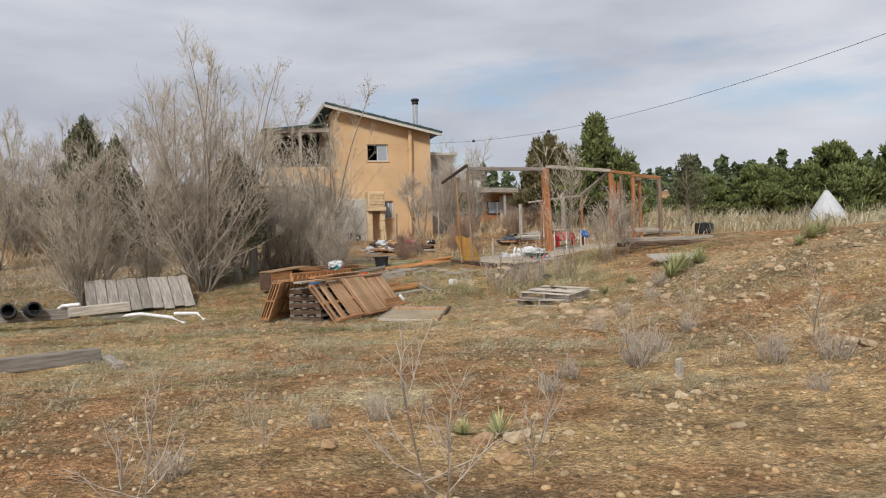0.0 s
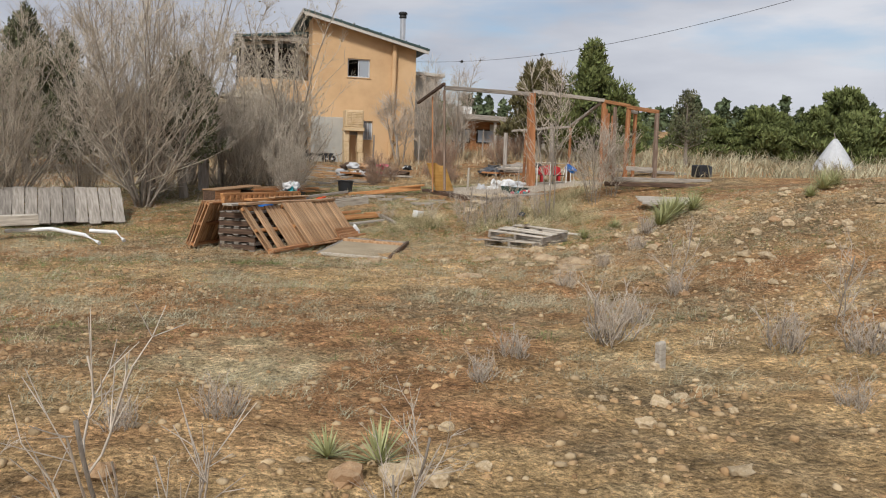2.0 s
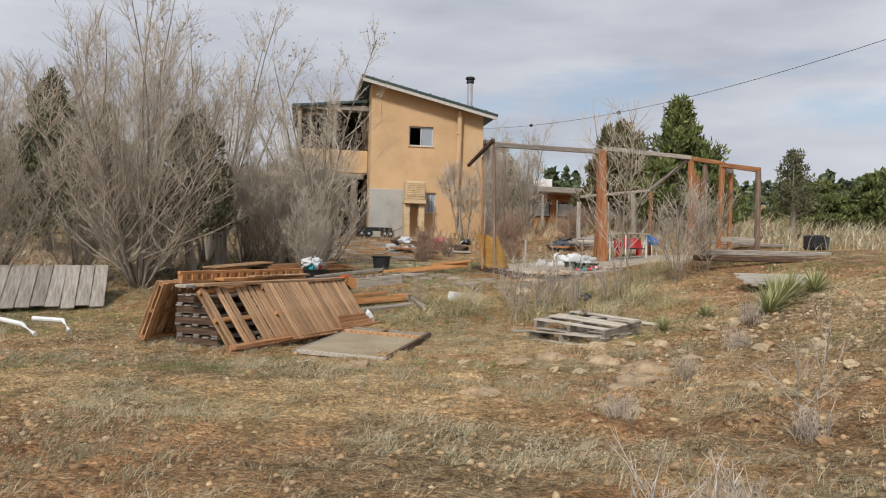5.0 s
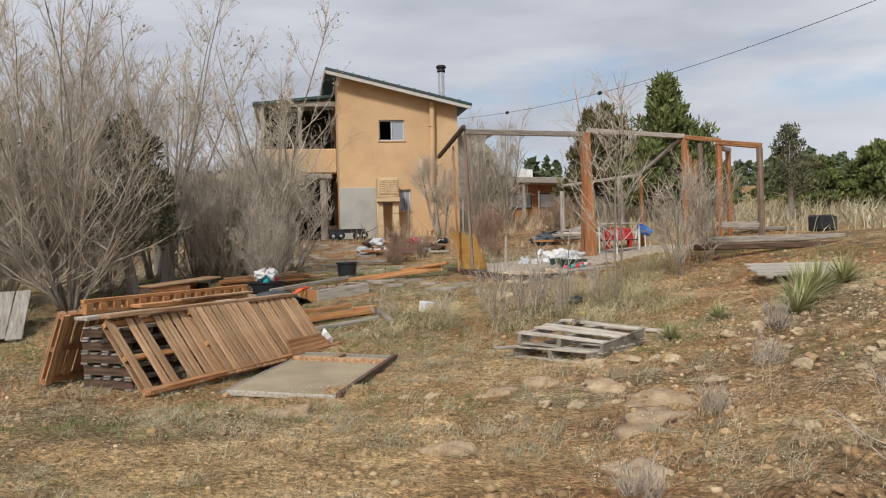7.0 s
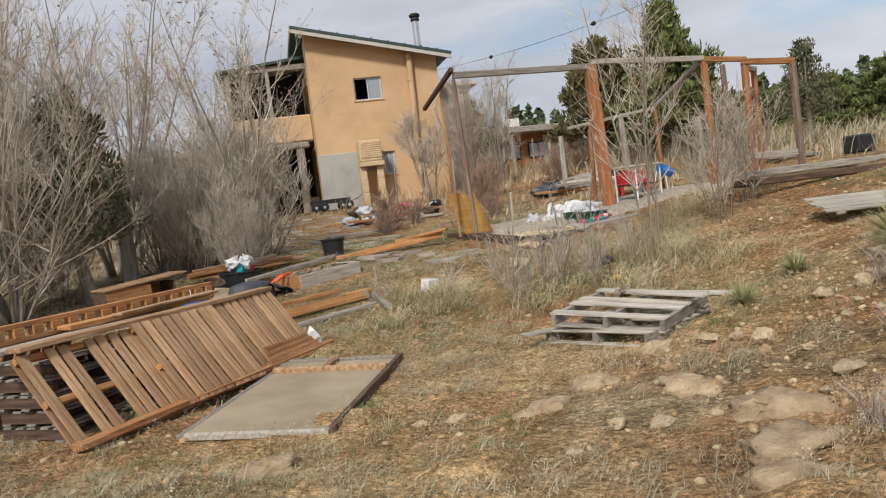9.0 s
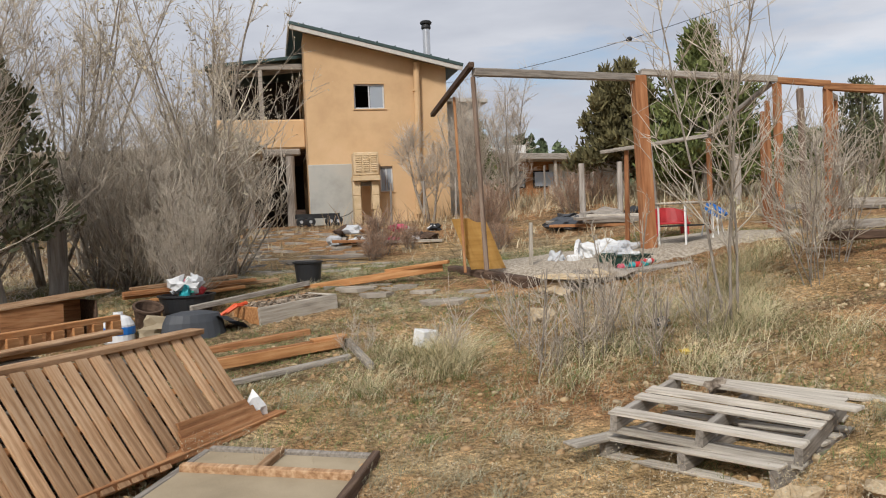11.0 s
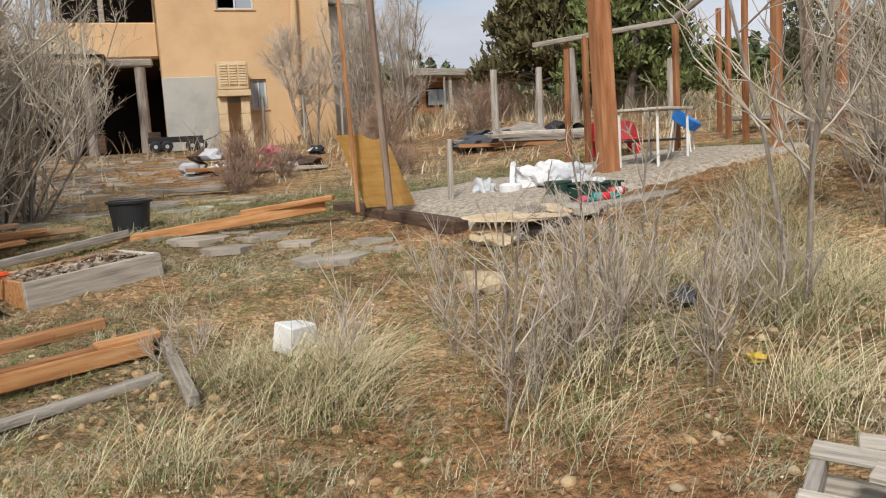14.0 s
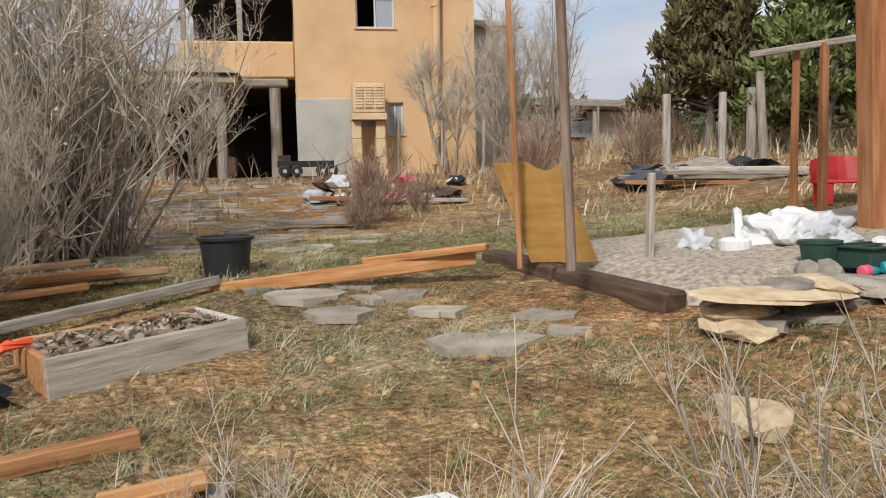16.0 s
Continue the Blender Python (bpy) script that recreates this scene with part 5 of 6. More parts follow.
def d_weed(x, y):
    k = smooth(12, 16, y) * (1 - smooth(21.5, 24, y)) * smooth(3, 6, x) * (1 - smooth(9.5, 12, x))
    k += 0.25 * smooth(8, 11, y) * (1 - smooth(20, 24, y))
    return clear(x, y) * k * (0.08 + 1.3 * smooth(-0.05, 0.3, nz(x, y, 0.75, 22)))


AREA = (-4, 15.5, 5.5, 33)
blades("sage_grass", scatter(1, 20000, 24, 0.042, d_sage, AREA), 0.062, 0.0036, 1.0, "sage", "low grey-green dry grass tufts over dirt", 1)
blades("dry_grass", scatter(2, 8500, 18, 0.045, d_straw, AREA), 0.06, 0.003, 1.3, "straw", "short straw-coloured dead grass", 2)
blades("green_grass", scatter(3, 46000, 18, 0.055, d_green, AREA), 0.038, 0.0045, 0.9, "grass", "short green spring grass patches", 3)
WEEDS = scatter(4, 6500, 12, 0.04, d_weed, AREA)
blades("dead_weeds", WEEDS, 0.12, 0.0028, 0.6, "weed", "brown dead weed stalks with seed heads", 4)


def seed_heads(P, count, seed):
    """Small pale husks clinging to the dead weeds."""
    g = np.random.default_rng(seed)
    pick = P[g.integers(0, len(P), count)]
    C = pick[:, :3] + g.normal(0, 1, (count, 3)) * [0.035, 0.035, 0.0]
    C[:, 2] += g.uniform(0.03, 0.13, count) * pick[:, 3]
    e1, e2 = g.normal(0, 1, (count, 3)) * 0.0026, g.normal(0, 1, (count, 3)) * 0.0026
    V = np.stack([C - e1, C + e2, C + e1, C - e2], 1).reshape(-1, 3)
    tagged(np_object("seed_heads", V, np.arange(len(V)).reshape(-1, 4), "bud"), "pale husks on dead brown weeds", "weeds", kind="stuff")


seed_heads(WEEDS, 45000, 41)
# tall straw round the bucket, the sapling and the bed edge
TALL = [(8.75, 24.0, 0.3, 260), (8.6, 23.6, 0.35, 160), (8.55, 24.05, 0.32, 150), (8.35, 24.4, 0.3, 80), (8.85, 24.3, 0.25, 50), (11.1, 23.2, 0.5, 420), (11.45, 23.8, 0.4, 260), (10.9, 24.3, 0.4, 200), (11.9, 24.6, 0.5, 260), (12.6, 25.6, 0.5, 240), (13.3, 26.2, 0.45, 180),
        (9.9, 23.2, 0.5, 110), (9.3, 22.6, 0.4, 70), (10.3, 24.3, 0.45, 50), (7.9, 23.3, 0.3, 120), (10.2, 22.2, 0.4, 160), (11.2, 22.0, 0.5, 140), (14.2, 26.0, 0.4, 140)]


def tall_points(seed):
    rng = random.Random(seed)
    out = []
    for x, y, s, n in TALL:
        for _ in range(int(n * 2.1)):
            u, v = x + rng.gauss(0, s * 0.4), y + rng.gauss(0, s * 0.4)
            out.append(tuple(site(u, v, ground_z(u, v))))
    return np.array(out)


blades("tall_dry_grass", tall_points(7), 0.30, 0.003, 0.95, "straw_bright", "tall arching straw-coloured bunch grass", 7, curl=0.8, steps=5)
blades("tall_green_grass", tall_points(8)[::3], 0.2, 0.004, 0.8, "grass", "green blades among tall dry bunch grass", 8, curl=0.7, steps=4)


def d_field(x, y):
    if 9.3 < x < 19 and y > 46:
        return 0
    if 8.2 < x < 11.6 and y < 47:
        return 0.12
    return (1 - 0.5 * smooth(11, 13, x) * smooth(38, 42, y) * (1 - smooth(14, 16, x))) * (0.35 + max(0, nz(x, y, 0.12, 5) + 0.3))


blades("field_grass", scatter(11, 9000, 9, 0.16, d_field, (-14, 34, 32.5, 62)), 0.14, 0.02, 0.6, "straw", "tan dry field grass near the house", 11)
blades("field_weeds", scatter(12, 4500, 8, 0.16, lambda x, y: d_field(x, y) * smooth(-0.1, 0.2, nz(x, y, 0.1, 44)), (-14, 34, 40, 60)), 0.4, 0.018, 0.4, "weed", "reddish-brown dead weeds in the field", 12)
blades("bank_brush", scatter(13, 3200, 10, 0.2, lambda x, y: 1.0 * smooth(0, 4, x - 17), (16, 60, 26, 62)), 0.35, 0.022, 0.6, "sage", "pale grey-green brush on the rise", 13)
blades("tree_litter", scatter(14, 3600, 8, 0.25, lambda x, y: smooth(0, 2, y - 27.5 - 0.9 * max(0, x - 4)), (-3, 8.4, 27.5, 41)), 0.10, 0.009, 2.6, "twig", "grey fallen twigs under the bare trees", 14, category="twigs")


def build_stones():
    """Loose stones: the larger ones as things, the gravelly rest as one."""
    rng = random.Random(21)
    meshes = []
    for k in range(9):
        bm = lump(bmesh.new(), (0.5, 0.42, 0.3), rough=0.3, detail=2, seed=k * 2.7, flat=0.75)
        me = bpy.data.meshes.new("stone")
        bm.to_mesh(me)
        bm.free()
        me.materials.append(M["stone_orange" if k == 2 else "stone_pale"])
        meshes.append(me)

    def stone(x, y, s, k, mat=None, label="pale rounded stone lying on the dirt", group="loose stones"):
        ob = new("stone", meshes[k % 9])
        ob.matrix_world = at_ground(x, y, rng.uniform(0, 360), 0.12 * s) @ pose(0, 0, 0, rng.uniform(-15, 15), rng.uniform(-15, 15), 0)
        ob.scale = (s, s * rng.uniform(0.8, 1.1), s * rng.uniform(0.7, 1.1))
        tagged(ob, label, "stone", group)

    stone(2.53, 7.08, 0.20, 2, label="orange rounded stone beside a yucca")
    stone(2.72, 7.0, 0.17, 0)
    stone(2.85, 6.85, 0.12, 1)
    stone(10.15, 25.2, 0.3, 3, label="large lichen-pale boulder below the bed edge")
    stone(9.0, 19.3, 0.24, 4, label="tan half-buried boulder by the pallets")
    stone(5.27, 9.2, 0.14, 6)
    for k in range(290):
        while True:
            x, y = rng.uniform(6, 15), rng.uniform(9, 21)
            if rng.random() < smooth(0, 2.2, x - 5.8 - 0.22 * (y - 8)):
                break
        stone(x, y, rng.choice((0.07, 0.08, 0.09, 0.11, 0.13, 0.18)), k)
    for k in range(18):
        stone(rng.uniform(-1.5, 5.5), rng.uniform(5.6, 8.5), rng.choice((0.07, 0.09, 0.12, 0.17)), k)
    for k, (x, y, r) in enumerate(((5.79, 17.83, 0.24), (7.62, 18.13, 0.3), (8.44, 17.73, 0.28), (8.42, 16.7, 0.34), (8.05, 16.08, 0.34), (7.75, 15.65, 0.3), (8.2, 18.75, 0.24), (7.2, 14.6, 0.28), (6.5, 15.9, 0.26))):
        ob = part("dirt_mound", lump(bmesh.new(), (r * 0.8, r * 0.62, 0.085), rough=0.3, detail=3, seed=k * 3.1, flat=0.9), "loose_dirt")
        ob.matrix_world = at_ground(x, y, 50 * k, -0.022)
        ob.data.shade_smooth()
        tagged(ob, "low crumbly mound of pale dug dirt", "mound", "dirt mounds")
    for k in range(16):
        stone(rng.uniform(6, 10), rng.uniform(14.5, 19), rng.choice((0.06, 0.09, 0.14)), k)
    g = np.random.default_rng(3)
    t = (1 + 5 ** 0.5) / 2
    ico = np.array([(-1, t, 0), (1, t, 0), (-1, -t, 0), (1, -t, 0), (0, -1, t), (0, 1, t), (0, -1, -t), (0, 1, -t), (t, 0, -1), (t, 0, 1), (-t, 0, -1), (-t, 0, 1)]) / 1.9
    tri = np.array([(0, 11, 5), (0, 5, 1), (0, 1, 7), (0, 7, 10), (0, 10, 11), (1, 5, 9), (5, 11, 4), (11, 10, 2), (10, 7, 6), (7, 1, 8), (3, 9, 4), (3, 4, 2), (3, 2, 6), (3, 6, 8), (3, 8, 9), (4, 9, 5), (2, 4, 11), (6, 2, 10), (8, 6, 7), (9, 8, 1)])
    pts = []
    for _ in range(60000):
        x, y = rng.uniform(-4, 15), rng.uniform(5.0, 26)
        k = smooth(0, 2, x - 5.8 - 0.22 * (y - 8)) * (0.25 + 1.2 * max(0, nz(x, y, 0.4, 61) + 0.25)) + 0.14 * (1 - smooth(8, 11, y)) + 0.1
        if rng.random() < k:
            pts.append(tuple(site(x, y, ground_z(x, y) + 0.004)))
    P = np.array(pts)
    n = len(P)
    s = (0.005 + 0.03 * g.random(n) ** 4)[:, None, None] * g.uniform(0.6, 1.2, (n, 1, 3)) * np.array([[[1, 1, 0.7]]])
    V = P[:, None, :] + ico[None] * s * g.uniform(0.8, 1.2, (n, 12, 1))
    Q = (np.arange(n) * 12)[:, None, None] + tri[None]
    ob = np_object("pebbles", V.reshape(-1, 3), Q.reshape(-1, 3), "pebble")
    tagged(ob, "scattered tan pebbles and gravel on the dirt", "pebbles", kind="stuff")
    lumps = []
    while len(lumps) < 13000:
        x, y = rng.uniform(-4, 14), rng.uniform(4.0, 27)
        if rng.random() < 0.08 + 1.6 * max(0, nz(x, y, 0.8, 71)) + 0.25 * max(0, nz(x, y, 3.0, 72)):
            lumps.append(tuple(site(x, y, ground_z(x, y))))
    P = np.array(lumps)
    n = len(P)
    s = (0.008 + 0.03 * g.random(n) ** 3)[:, None, None] * g.uniform(0.6, 1.3, (n, 1, 3)) * np.array([[[1, 1, 0.8]]])
    V = P[:, None, :] + ico[None] * s * g.uniform(0.65, 1.3, (n, 12, 1))
    Q = (np.arange(n) * 12)[:, None, None] + tri[None]
    ob = np_object("dirt_clods", V.reshape(-1, 3), Q.reshape(-1, 3), "clod")
    tagged(ob, "crumbly brown dirt clods on bare ground", "dirt", kind="stuff")


build_stones()


def yucca(m, n, length, label, seed):
    g = random.Random(seed)
    t = thing("yucca", m, label, "yucca", "yuccas")
    V, F = [], []
    for k in range(n):
        az, el = g.uniform(0, 2 * math.pi), math.asin(g.uniform(0.12, 1))
        L, w = length * g.uniform(0.7, 1.1), 0.014
        d = Vector((math.cos(az) * math.cos(el), math.sin(az) * math.cos(el), math.sin(el)))
        s = d.cross(Vector((0, 0, 1))).normalized() * w / 2
        b = len(V)
        p0, p1, p2 = d * 0.02, d * L * 0.5, d * L - Vector((0, 0, 0.04 * L))
        for p, k2 in ((p0, 1), (p1, 0.9)):
            V += [tuple(p - s * k2), tuple(p + s * k2)]
        V.append(tuple(p2))
        F += [(b, b + 1, b + 3, b + 2), (b + 2, b + 3, b + 4)]
    part("leaves", (V, F), "yucca", t)
    return t


def build_yuccas():
    a = yucca(at_ground(2.75, 7.35), 70, 0.24, "small spiky yucca on bare dirt", 1)
    b = yucca(at_ground(11.6, 19.7), 260, 0.55, "large spiky yellow-green yucca clump on the bank", 2)
    for x, y, k in ((12.1, 20.2, 0.9), (11.2, 19.2, 0.75), (12.6, 20.4, 0.8), (11.0, 20.4, 0.5), (10.2, 20.0, 0.45), (14.5, 19.2, 0.8), (15.2, 19.8, 0.7), (13.6, 18.4, 0.5)):
        o = copy_thing(b, at_ground(x, y, 70 * x))
        o.scale = (k, k, k)
    o = copy_thing(a, at_ground(2.55, 7.5, 50))
    o.scale = (0.7, 0.7, 0.7)


build_yuccas()


# ---- yard things ----
def wedge(name, m, bm, mat, label, category, group=""):
    ob = part(name, bm, mat)
    ob.matrix_world = m
    return tagged(ob, label, category, group)


def lumber(a, b, w, t, mat, label, group="loose lumber", turn=0.0, name="lumber_board"):
    return timber(name, a, b, w, t, mat, label=label, category="board", group=group, bevel=0.006, turn=turn)


def build_tub():
    t = thing("plastic_tub", spot(8.68, 30.0, land(8.68, 30.0) - 0.02) @ Matrix.Scale(0.88, 4), "round black plastic nursery tub on the ground", "tub")
    part("body", lathe(bmesh.new(), [(0.165, 0), (0.18, 0.01), (0.215, 0.33), (0.2, 0.33), (0.17, 0.03), (0.02, 0.025)], 28), "plastic_black", t)
    part("rim", lathe(bmesh.new(), [(0.213, 0.315), (0.238, 0.32), (0.24, 0.345), (0.21, 0.35), (0.205, 0.32)], 28), "plastic_black", t)


build_tub()


def build_planter():
    a, b = Vector((5.04, 19.27, 0.49)), Vector((5.94, 19.66, 0.58))
    d = b - a
    yaw = math.degrees(math.atan2(d.y, d.x))
    L, W, H = d.length, 0.66, 0.23
    p = thing("planter_box", Matrix.Translation((a + b) / 2) @ pose(0, 0, 0, 0, -4, yaw), "bottomless timber planter box filled with dry mulch", "planter")
    part("long_side", boxes(((L, 0.04, H), (0, 0.02, H / 2)), bevel=0.006, warp=0.006), "wood_pale", p, "weathered grain-marked side board")
    part("long_side", boxes(((L, 0.04, H), (0, W - 0.02, H / 2)), bevel=0.006, warp=0.006), "wood_tan", p)
    part("end_side", boxes(((0.04, W - 0.085, H), (-L / 2 + 0.02, W / 2, H / 2)), bevel=0.006, warp=0.004), "wood_orange", p, "orange-brown end board")
    part("end_side", boxes(((0.04, W - 0.085, H), (L / 2 - 0.02, W / 2, H / 2)), bevel=0.006, warp=0.004), "wood_pale", p)
    V, F, n = [], [], 14
    for j in range(n + 1):
        for i in range(2 * n + 1):
            x, y = -L / 2 + 0.045 + (L - 0.09) * i / (2 * n), 0.045 + (W - 0.09) * j / n
            V.append((x, y, 0.17 + 0.03 * noise.noise(Vector((x * 6, y * 6, 2))) + 0.04 * math.sin(math.pi * j / n)))
    for j in range(n):
        for i in range(2 * n):
            k = j * (2 * n + 1) + i
            F.append((k, k + 1, k + 2 * n + 2, k + 2 * n + 1))
    part("mulch", (V, F), "mulch", p, "brown leaf mulch")
    g = np.random.default_rng(2)
    m = 700
    P = np.stack([g.uniform(-L / 2 + 0.06, L / 2 - 0.06, m), g.uniform(0.06, W - 0.06, m), g.uniform(0.19, 0.235, m)], 1)
    e1, e2 = g.normal(0, 1, (m, 3)) * 0.018, g.normal(0, 1, (m, 3)) * 0.012
    e1[:, 2] *= 0.4
    Vv = np.stack([P - e1, P + e2, P + e1, P - e2], 1).reshape(-1, 3)
    np_object("chip_litter", Vv, np.arange(len(Vv)).reshape(-1, 4), "chips", p)["kind"] = "stuff"
    part("net", pipe_mesh([(-L / 2 - 0.2, 0.35, 0.2), (-L / 2 - 0.1, 0.3, 0.26), (-L / 2 + 0.02, 0.32, 0.27), (-L / 2 - 0.05, 0.45, 0.25), (-L / 2 - 0.2, 0.5, 0.16), (-L / 2 - 0.28, 0.4, 0.08)], 0.022, 5), "orange_net", p, "crumpled orange netting")


def build_lumber():
    lumber((8.5, 29.35, 0.78), (10.15, 28.55, 1.0), 0.045, 0.10, "wood_orange", "long orange-brown plank propped on the bed edge", "propped planks")
    lumber((9.5, 28.95, 0.97), (10.2, 28.45, 1.07), 0.10, 0.05, "wood_orange", "short orange-brown plank lying on the long plank", "propped planks")
    lumber((6.9, 27.6, 0.72), (8.55, 29.3, 0.86), 0.05, 0.06, "wood_grey", "long grey rail lying across the planter", "propped planks")
    for k, (a, b, mt) in enumerate((((6.2, 29.2, 0.80), (8.0, 29.9, 0.88), "wood_red"), ((6.3, 29.5, 0.82), (8.25, 29.9, 0.9), "wood_tan"), ((6.2, 29.0, 0.86), (7.9, 29.6, 0.93), "wood_red"), ((6.5, 28.6, 0.78), (7.7, 29.2, 0.86), "wood_orange"),
                                    ((6.3, 29.3, 0.9), (7.7, 30.0, 0.97), "wood_tan"))):
        lumber(a, b, 0.14, 0.04, mt, "reddish board in a loose lumber pile", "lumber pile")
    lumber((8.05, 30.05, 0.74), (9.1, 30.35, 0.78), 0.12, 0.04, "wood_pale", "pale board behind the black tub")
    # knocked-apart bed frame on the ground
    lumber((6.5, 24.55, 0.37), (8.1, 25.15, 0.47), 0.05, 0.09, "wood_orange", "orange-brown board of a knocked-apart bed frame", "bed frame")
    lumber((6.6, 24.75, 0.38), (8.14, 25.32, 0.48), 0.05, 0.08, "wood_red", "reddish board of a knocked-apart bed frame", "bed frame")
    lumber((7.8, 25.13, 0.505), (8.15, 25.25, 0.525), 0.12, 0.03, "wood_orange", "short orange-brown block on the bed frame", "bed frame")
    lumber((8.18, 25.3, 0.46), (8.1, 24.05, 0.36), 0.06, 0.06, "wood_grey", "grey cross board of a knocked-apart bed frame", "bed frame")
    lumber((6.6, 24.0, 0.27), (8.05, 24.62, 0.39), 0.05, 0.05, "wood_grey", "grey thin board of a knocked-apart bed frame", "bed frame")
    lumber((6.55, 25.55, 0.40), (7.95, 26.05, 0.51), 0.09, 0.07, "wood_red", "reddish timber lying in the grass", "bed frame")
    lumber((-1.2, 13.9, 0.16), (0.55, 14.75, 0.17), 0.17, 0.17, "wood_grey", "grey weathered fence post lying on the grass", "old posts")
    lumber((0.62, 14.8, 0.13), (0.72, 13.8, 0.1), 0.12, 0.08, "wood_grey", "short grey board lying by a post", "old posts")
    lumber((-0.9, 22.2, 0.34), (0.6, 22.4, 0.36), 0.2, 0.2, "wood_grey", "grey weathered beam on blocks", "old posts")
    lumber((0.4, 22.1, 0.38), (1.5, 22.6, 0.42), 0.17, 0.17, "wood_pale", "pale log end by the plank panel", "old posts")
    for k, (x, y, L, yw) in enumerate(((15.9, 36.2, 2.2, -20), (16.5, 36.0, 1.9, -12), (15.4, 35.6, 1.6, -25), (16.2, 35.3, 2.4, -8), (12.2, 37.6, 1.4, -15), (11.2, 37.9, 1.1, -10), (10.2, 34.6, 1.2, -4), (18.5, 32.3, 2.6, 10), (18.9, 32.9, 2.4, 15), (18.2, 31.7, 2.8, 8))):
        ob = part("lumber_board", boxes(((L, 0.2, 0.06),), bevel=0.008, warp=0.006), ("wood_grey", "wood_pale", "wood_red")[k % 3])
        ob.matrix_world = spot(x, y, land(x, y) + 0.07 + 0.05 * (k % 2), 2, 1, yw)
        tagged(ob, "weathered scrap board lying in the yard", "board", "yard scrap boards")


def build_clutter():
    # brown cabinet on its side
    c = thing("cabinet", spot(5.35, 27.1, 0.46, 0, 0, 28), "brown laminate cabinet lying open on its side", "cabinet")
    part("top_panel", boxes(((1.15, 0.5, 0.025), (0.08, 0, 0.47), (0, -5, 0)), bevel=0.004), "wood_tan", c, "lifted tan top panel")
    part("bottom_panel", boxes(((0.95, 0.45, 0.02), (0, 0, 0.02)), bevel=0.003), "wood_dark", c)
    part("back_panel", boxes(((0.95, 0.015, 0.4), (0, 0.22, 0.23))), "wood_red", c)
    part("side_panel", boxes(((0.02, 0.43, 0.4), (-0.47, 0, 0.23)), bevel=0.003), "wood_dark", c)
    part("side_panel", boxes(((0.02, 0.43, 0.4), (0.47, 0, 0.23)), bevel=0.003), "wood_dark", c)
    part("front_panel", boxes(((0.6, 0.015, 0.4), (-0.17, -0.22, 0.23)), bevel=0.003), "wood_red", c)
    # white jug with a blue band
    j = thing("plastic_jug", spot(6.1, 26.9, 0.44), "squat white plastic jug with a blue label", "jug")
    part("body", lathe(bmesh.new(), [(0.14, 0), (0.16, 0.03), (0.16, 0.2), (0.12, 0.27), (0.05, 0.3), (0.05, 0.33)], 20), "plastic_white", j)
    part("label_band", lathe(bmesh.new(), [(0.162, 0.1), (0.164, 0.11), (0.164, 0.17), (0.162, 0.18)], 20), "blue", j, "blue label band")
    p = thing("flower_pot", spot(6.4, 27.6, 0.52, 20, 10, 0), "brown plastic flower pot leaning in the clutter", "pot")
    part("body", lathe(bmesh.new(), [(0.1, 0), (0.15, 0.24), (0.165, 0.25), (0.165, 0.28), (0.14, 0.28), (0.09, 0.03)], 18), "wood_dark", p)
    sk = part("sack", lump(bmesh.new(), (0.24, 0.16, 0.14), rough=0.35, detail=3, seed=12, flat=0.7), "board_tan")
    sk.matrix_world = spot(6.55, 26.95, 0.54, 0, 0, 20)
    tagged(sk, "crumpled beige sack beside the tubs", "sack")
    # black tub full of rubbish
    t = thing("rubbish_tub", spot(6.9, 28.1, 0.56), "black plastic tub heaped with coloured plastic rubbish", "tub")
    part("body", lathe(bmesh.new(), [(0.24, 0), (0.26, 0.02), (0.31, 0.27), (0.33, 0.28), (0.33, 0.3), (0.29, 0.3), (0.24, 0.05)], 24), "plastic_black", t)
    rng = random.Random(6)
    for k, mt in enumerate(("bag", "bag_grey", "bag", "red", "teal", "bag", "pink", "bag_grey", "green")):
        part("rubbish", lump(bmesh.new(), (rng.uniform(0.05, 0.12), rng.uniform(0.05, 0.1), rng.uniform(0.05, 0.11)), (rng.uniform(-0.2, 0.2), rng.uniform(-0.15, 0.15), 0.31 + rng.uniform(0, 0.1) + (0.06 if k < 3 else 0)), 0.4, 2, k * 1.9), mt, t)
    # upturned grey plastic lid, domed, with a flap trailing from it
    g = thing("plastic_sled", spot(6.85, 26.7, 0.44, 0, 0, 15), "upturned dark grey plastic lid with a hanging flap", "sled")
    part("dome", lathe(bmesh.new(), [(0.34, 0.0), (0.345, 0.02), (0.31, 0.2), (0.27, 0.28), (0.12, 0.31), (0.02, 0.31)], 24, squash=0.62), "plastic_grey", g)
    bm = bmesh.new()
    rows = []
    for i in range(9):
        u = i / 8
        rows.append([bm.verts.new((0.2 + 0.55 * u, y * (0.22 - 0.1 * u), 0.26 - 0.3 * u ** 1.2 + 0.03 * math.sin(9 * u + y * 3))) for y in (-1, -0.3, 0.4, 1)])
    for a, b in zip(rows, rows[1:]):
        for i in range(3):
            bm.faces.new((a[i], a[i + 1], b[i + 1], b[i]))
    bmesh.ops.solidify(bm, geom=bm.faces[:], thickness=0.012)
    part("flap", bm, "plastic_grey", g)
    # scrap boards by the tubs
    lumber((6.35, 28.6, 0.66), (6.9, 28.9, 0.86), 0.16, 0.03, "wood_pale", "short board marked with dark print propped in the clutter")
    # white foam block
    f = part("foam_block", boxes(((0.23, 0.18, 0.21),), bevel=0.008, warp=0.012), "plastic_white")
    f.matrix_world = spot(8.72, 24.5, land(8.72, 24.5) + 0.13, 8, 6, 30) @ Matrix.Scale(0.76, 4)
    tagged(f, "cracked white foam block on a grass clump", "block")
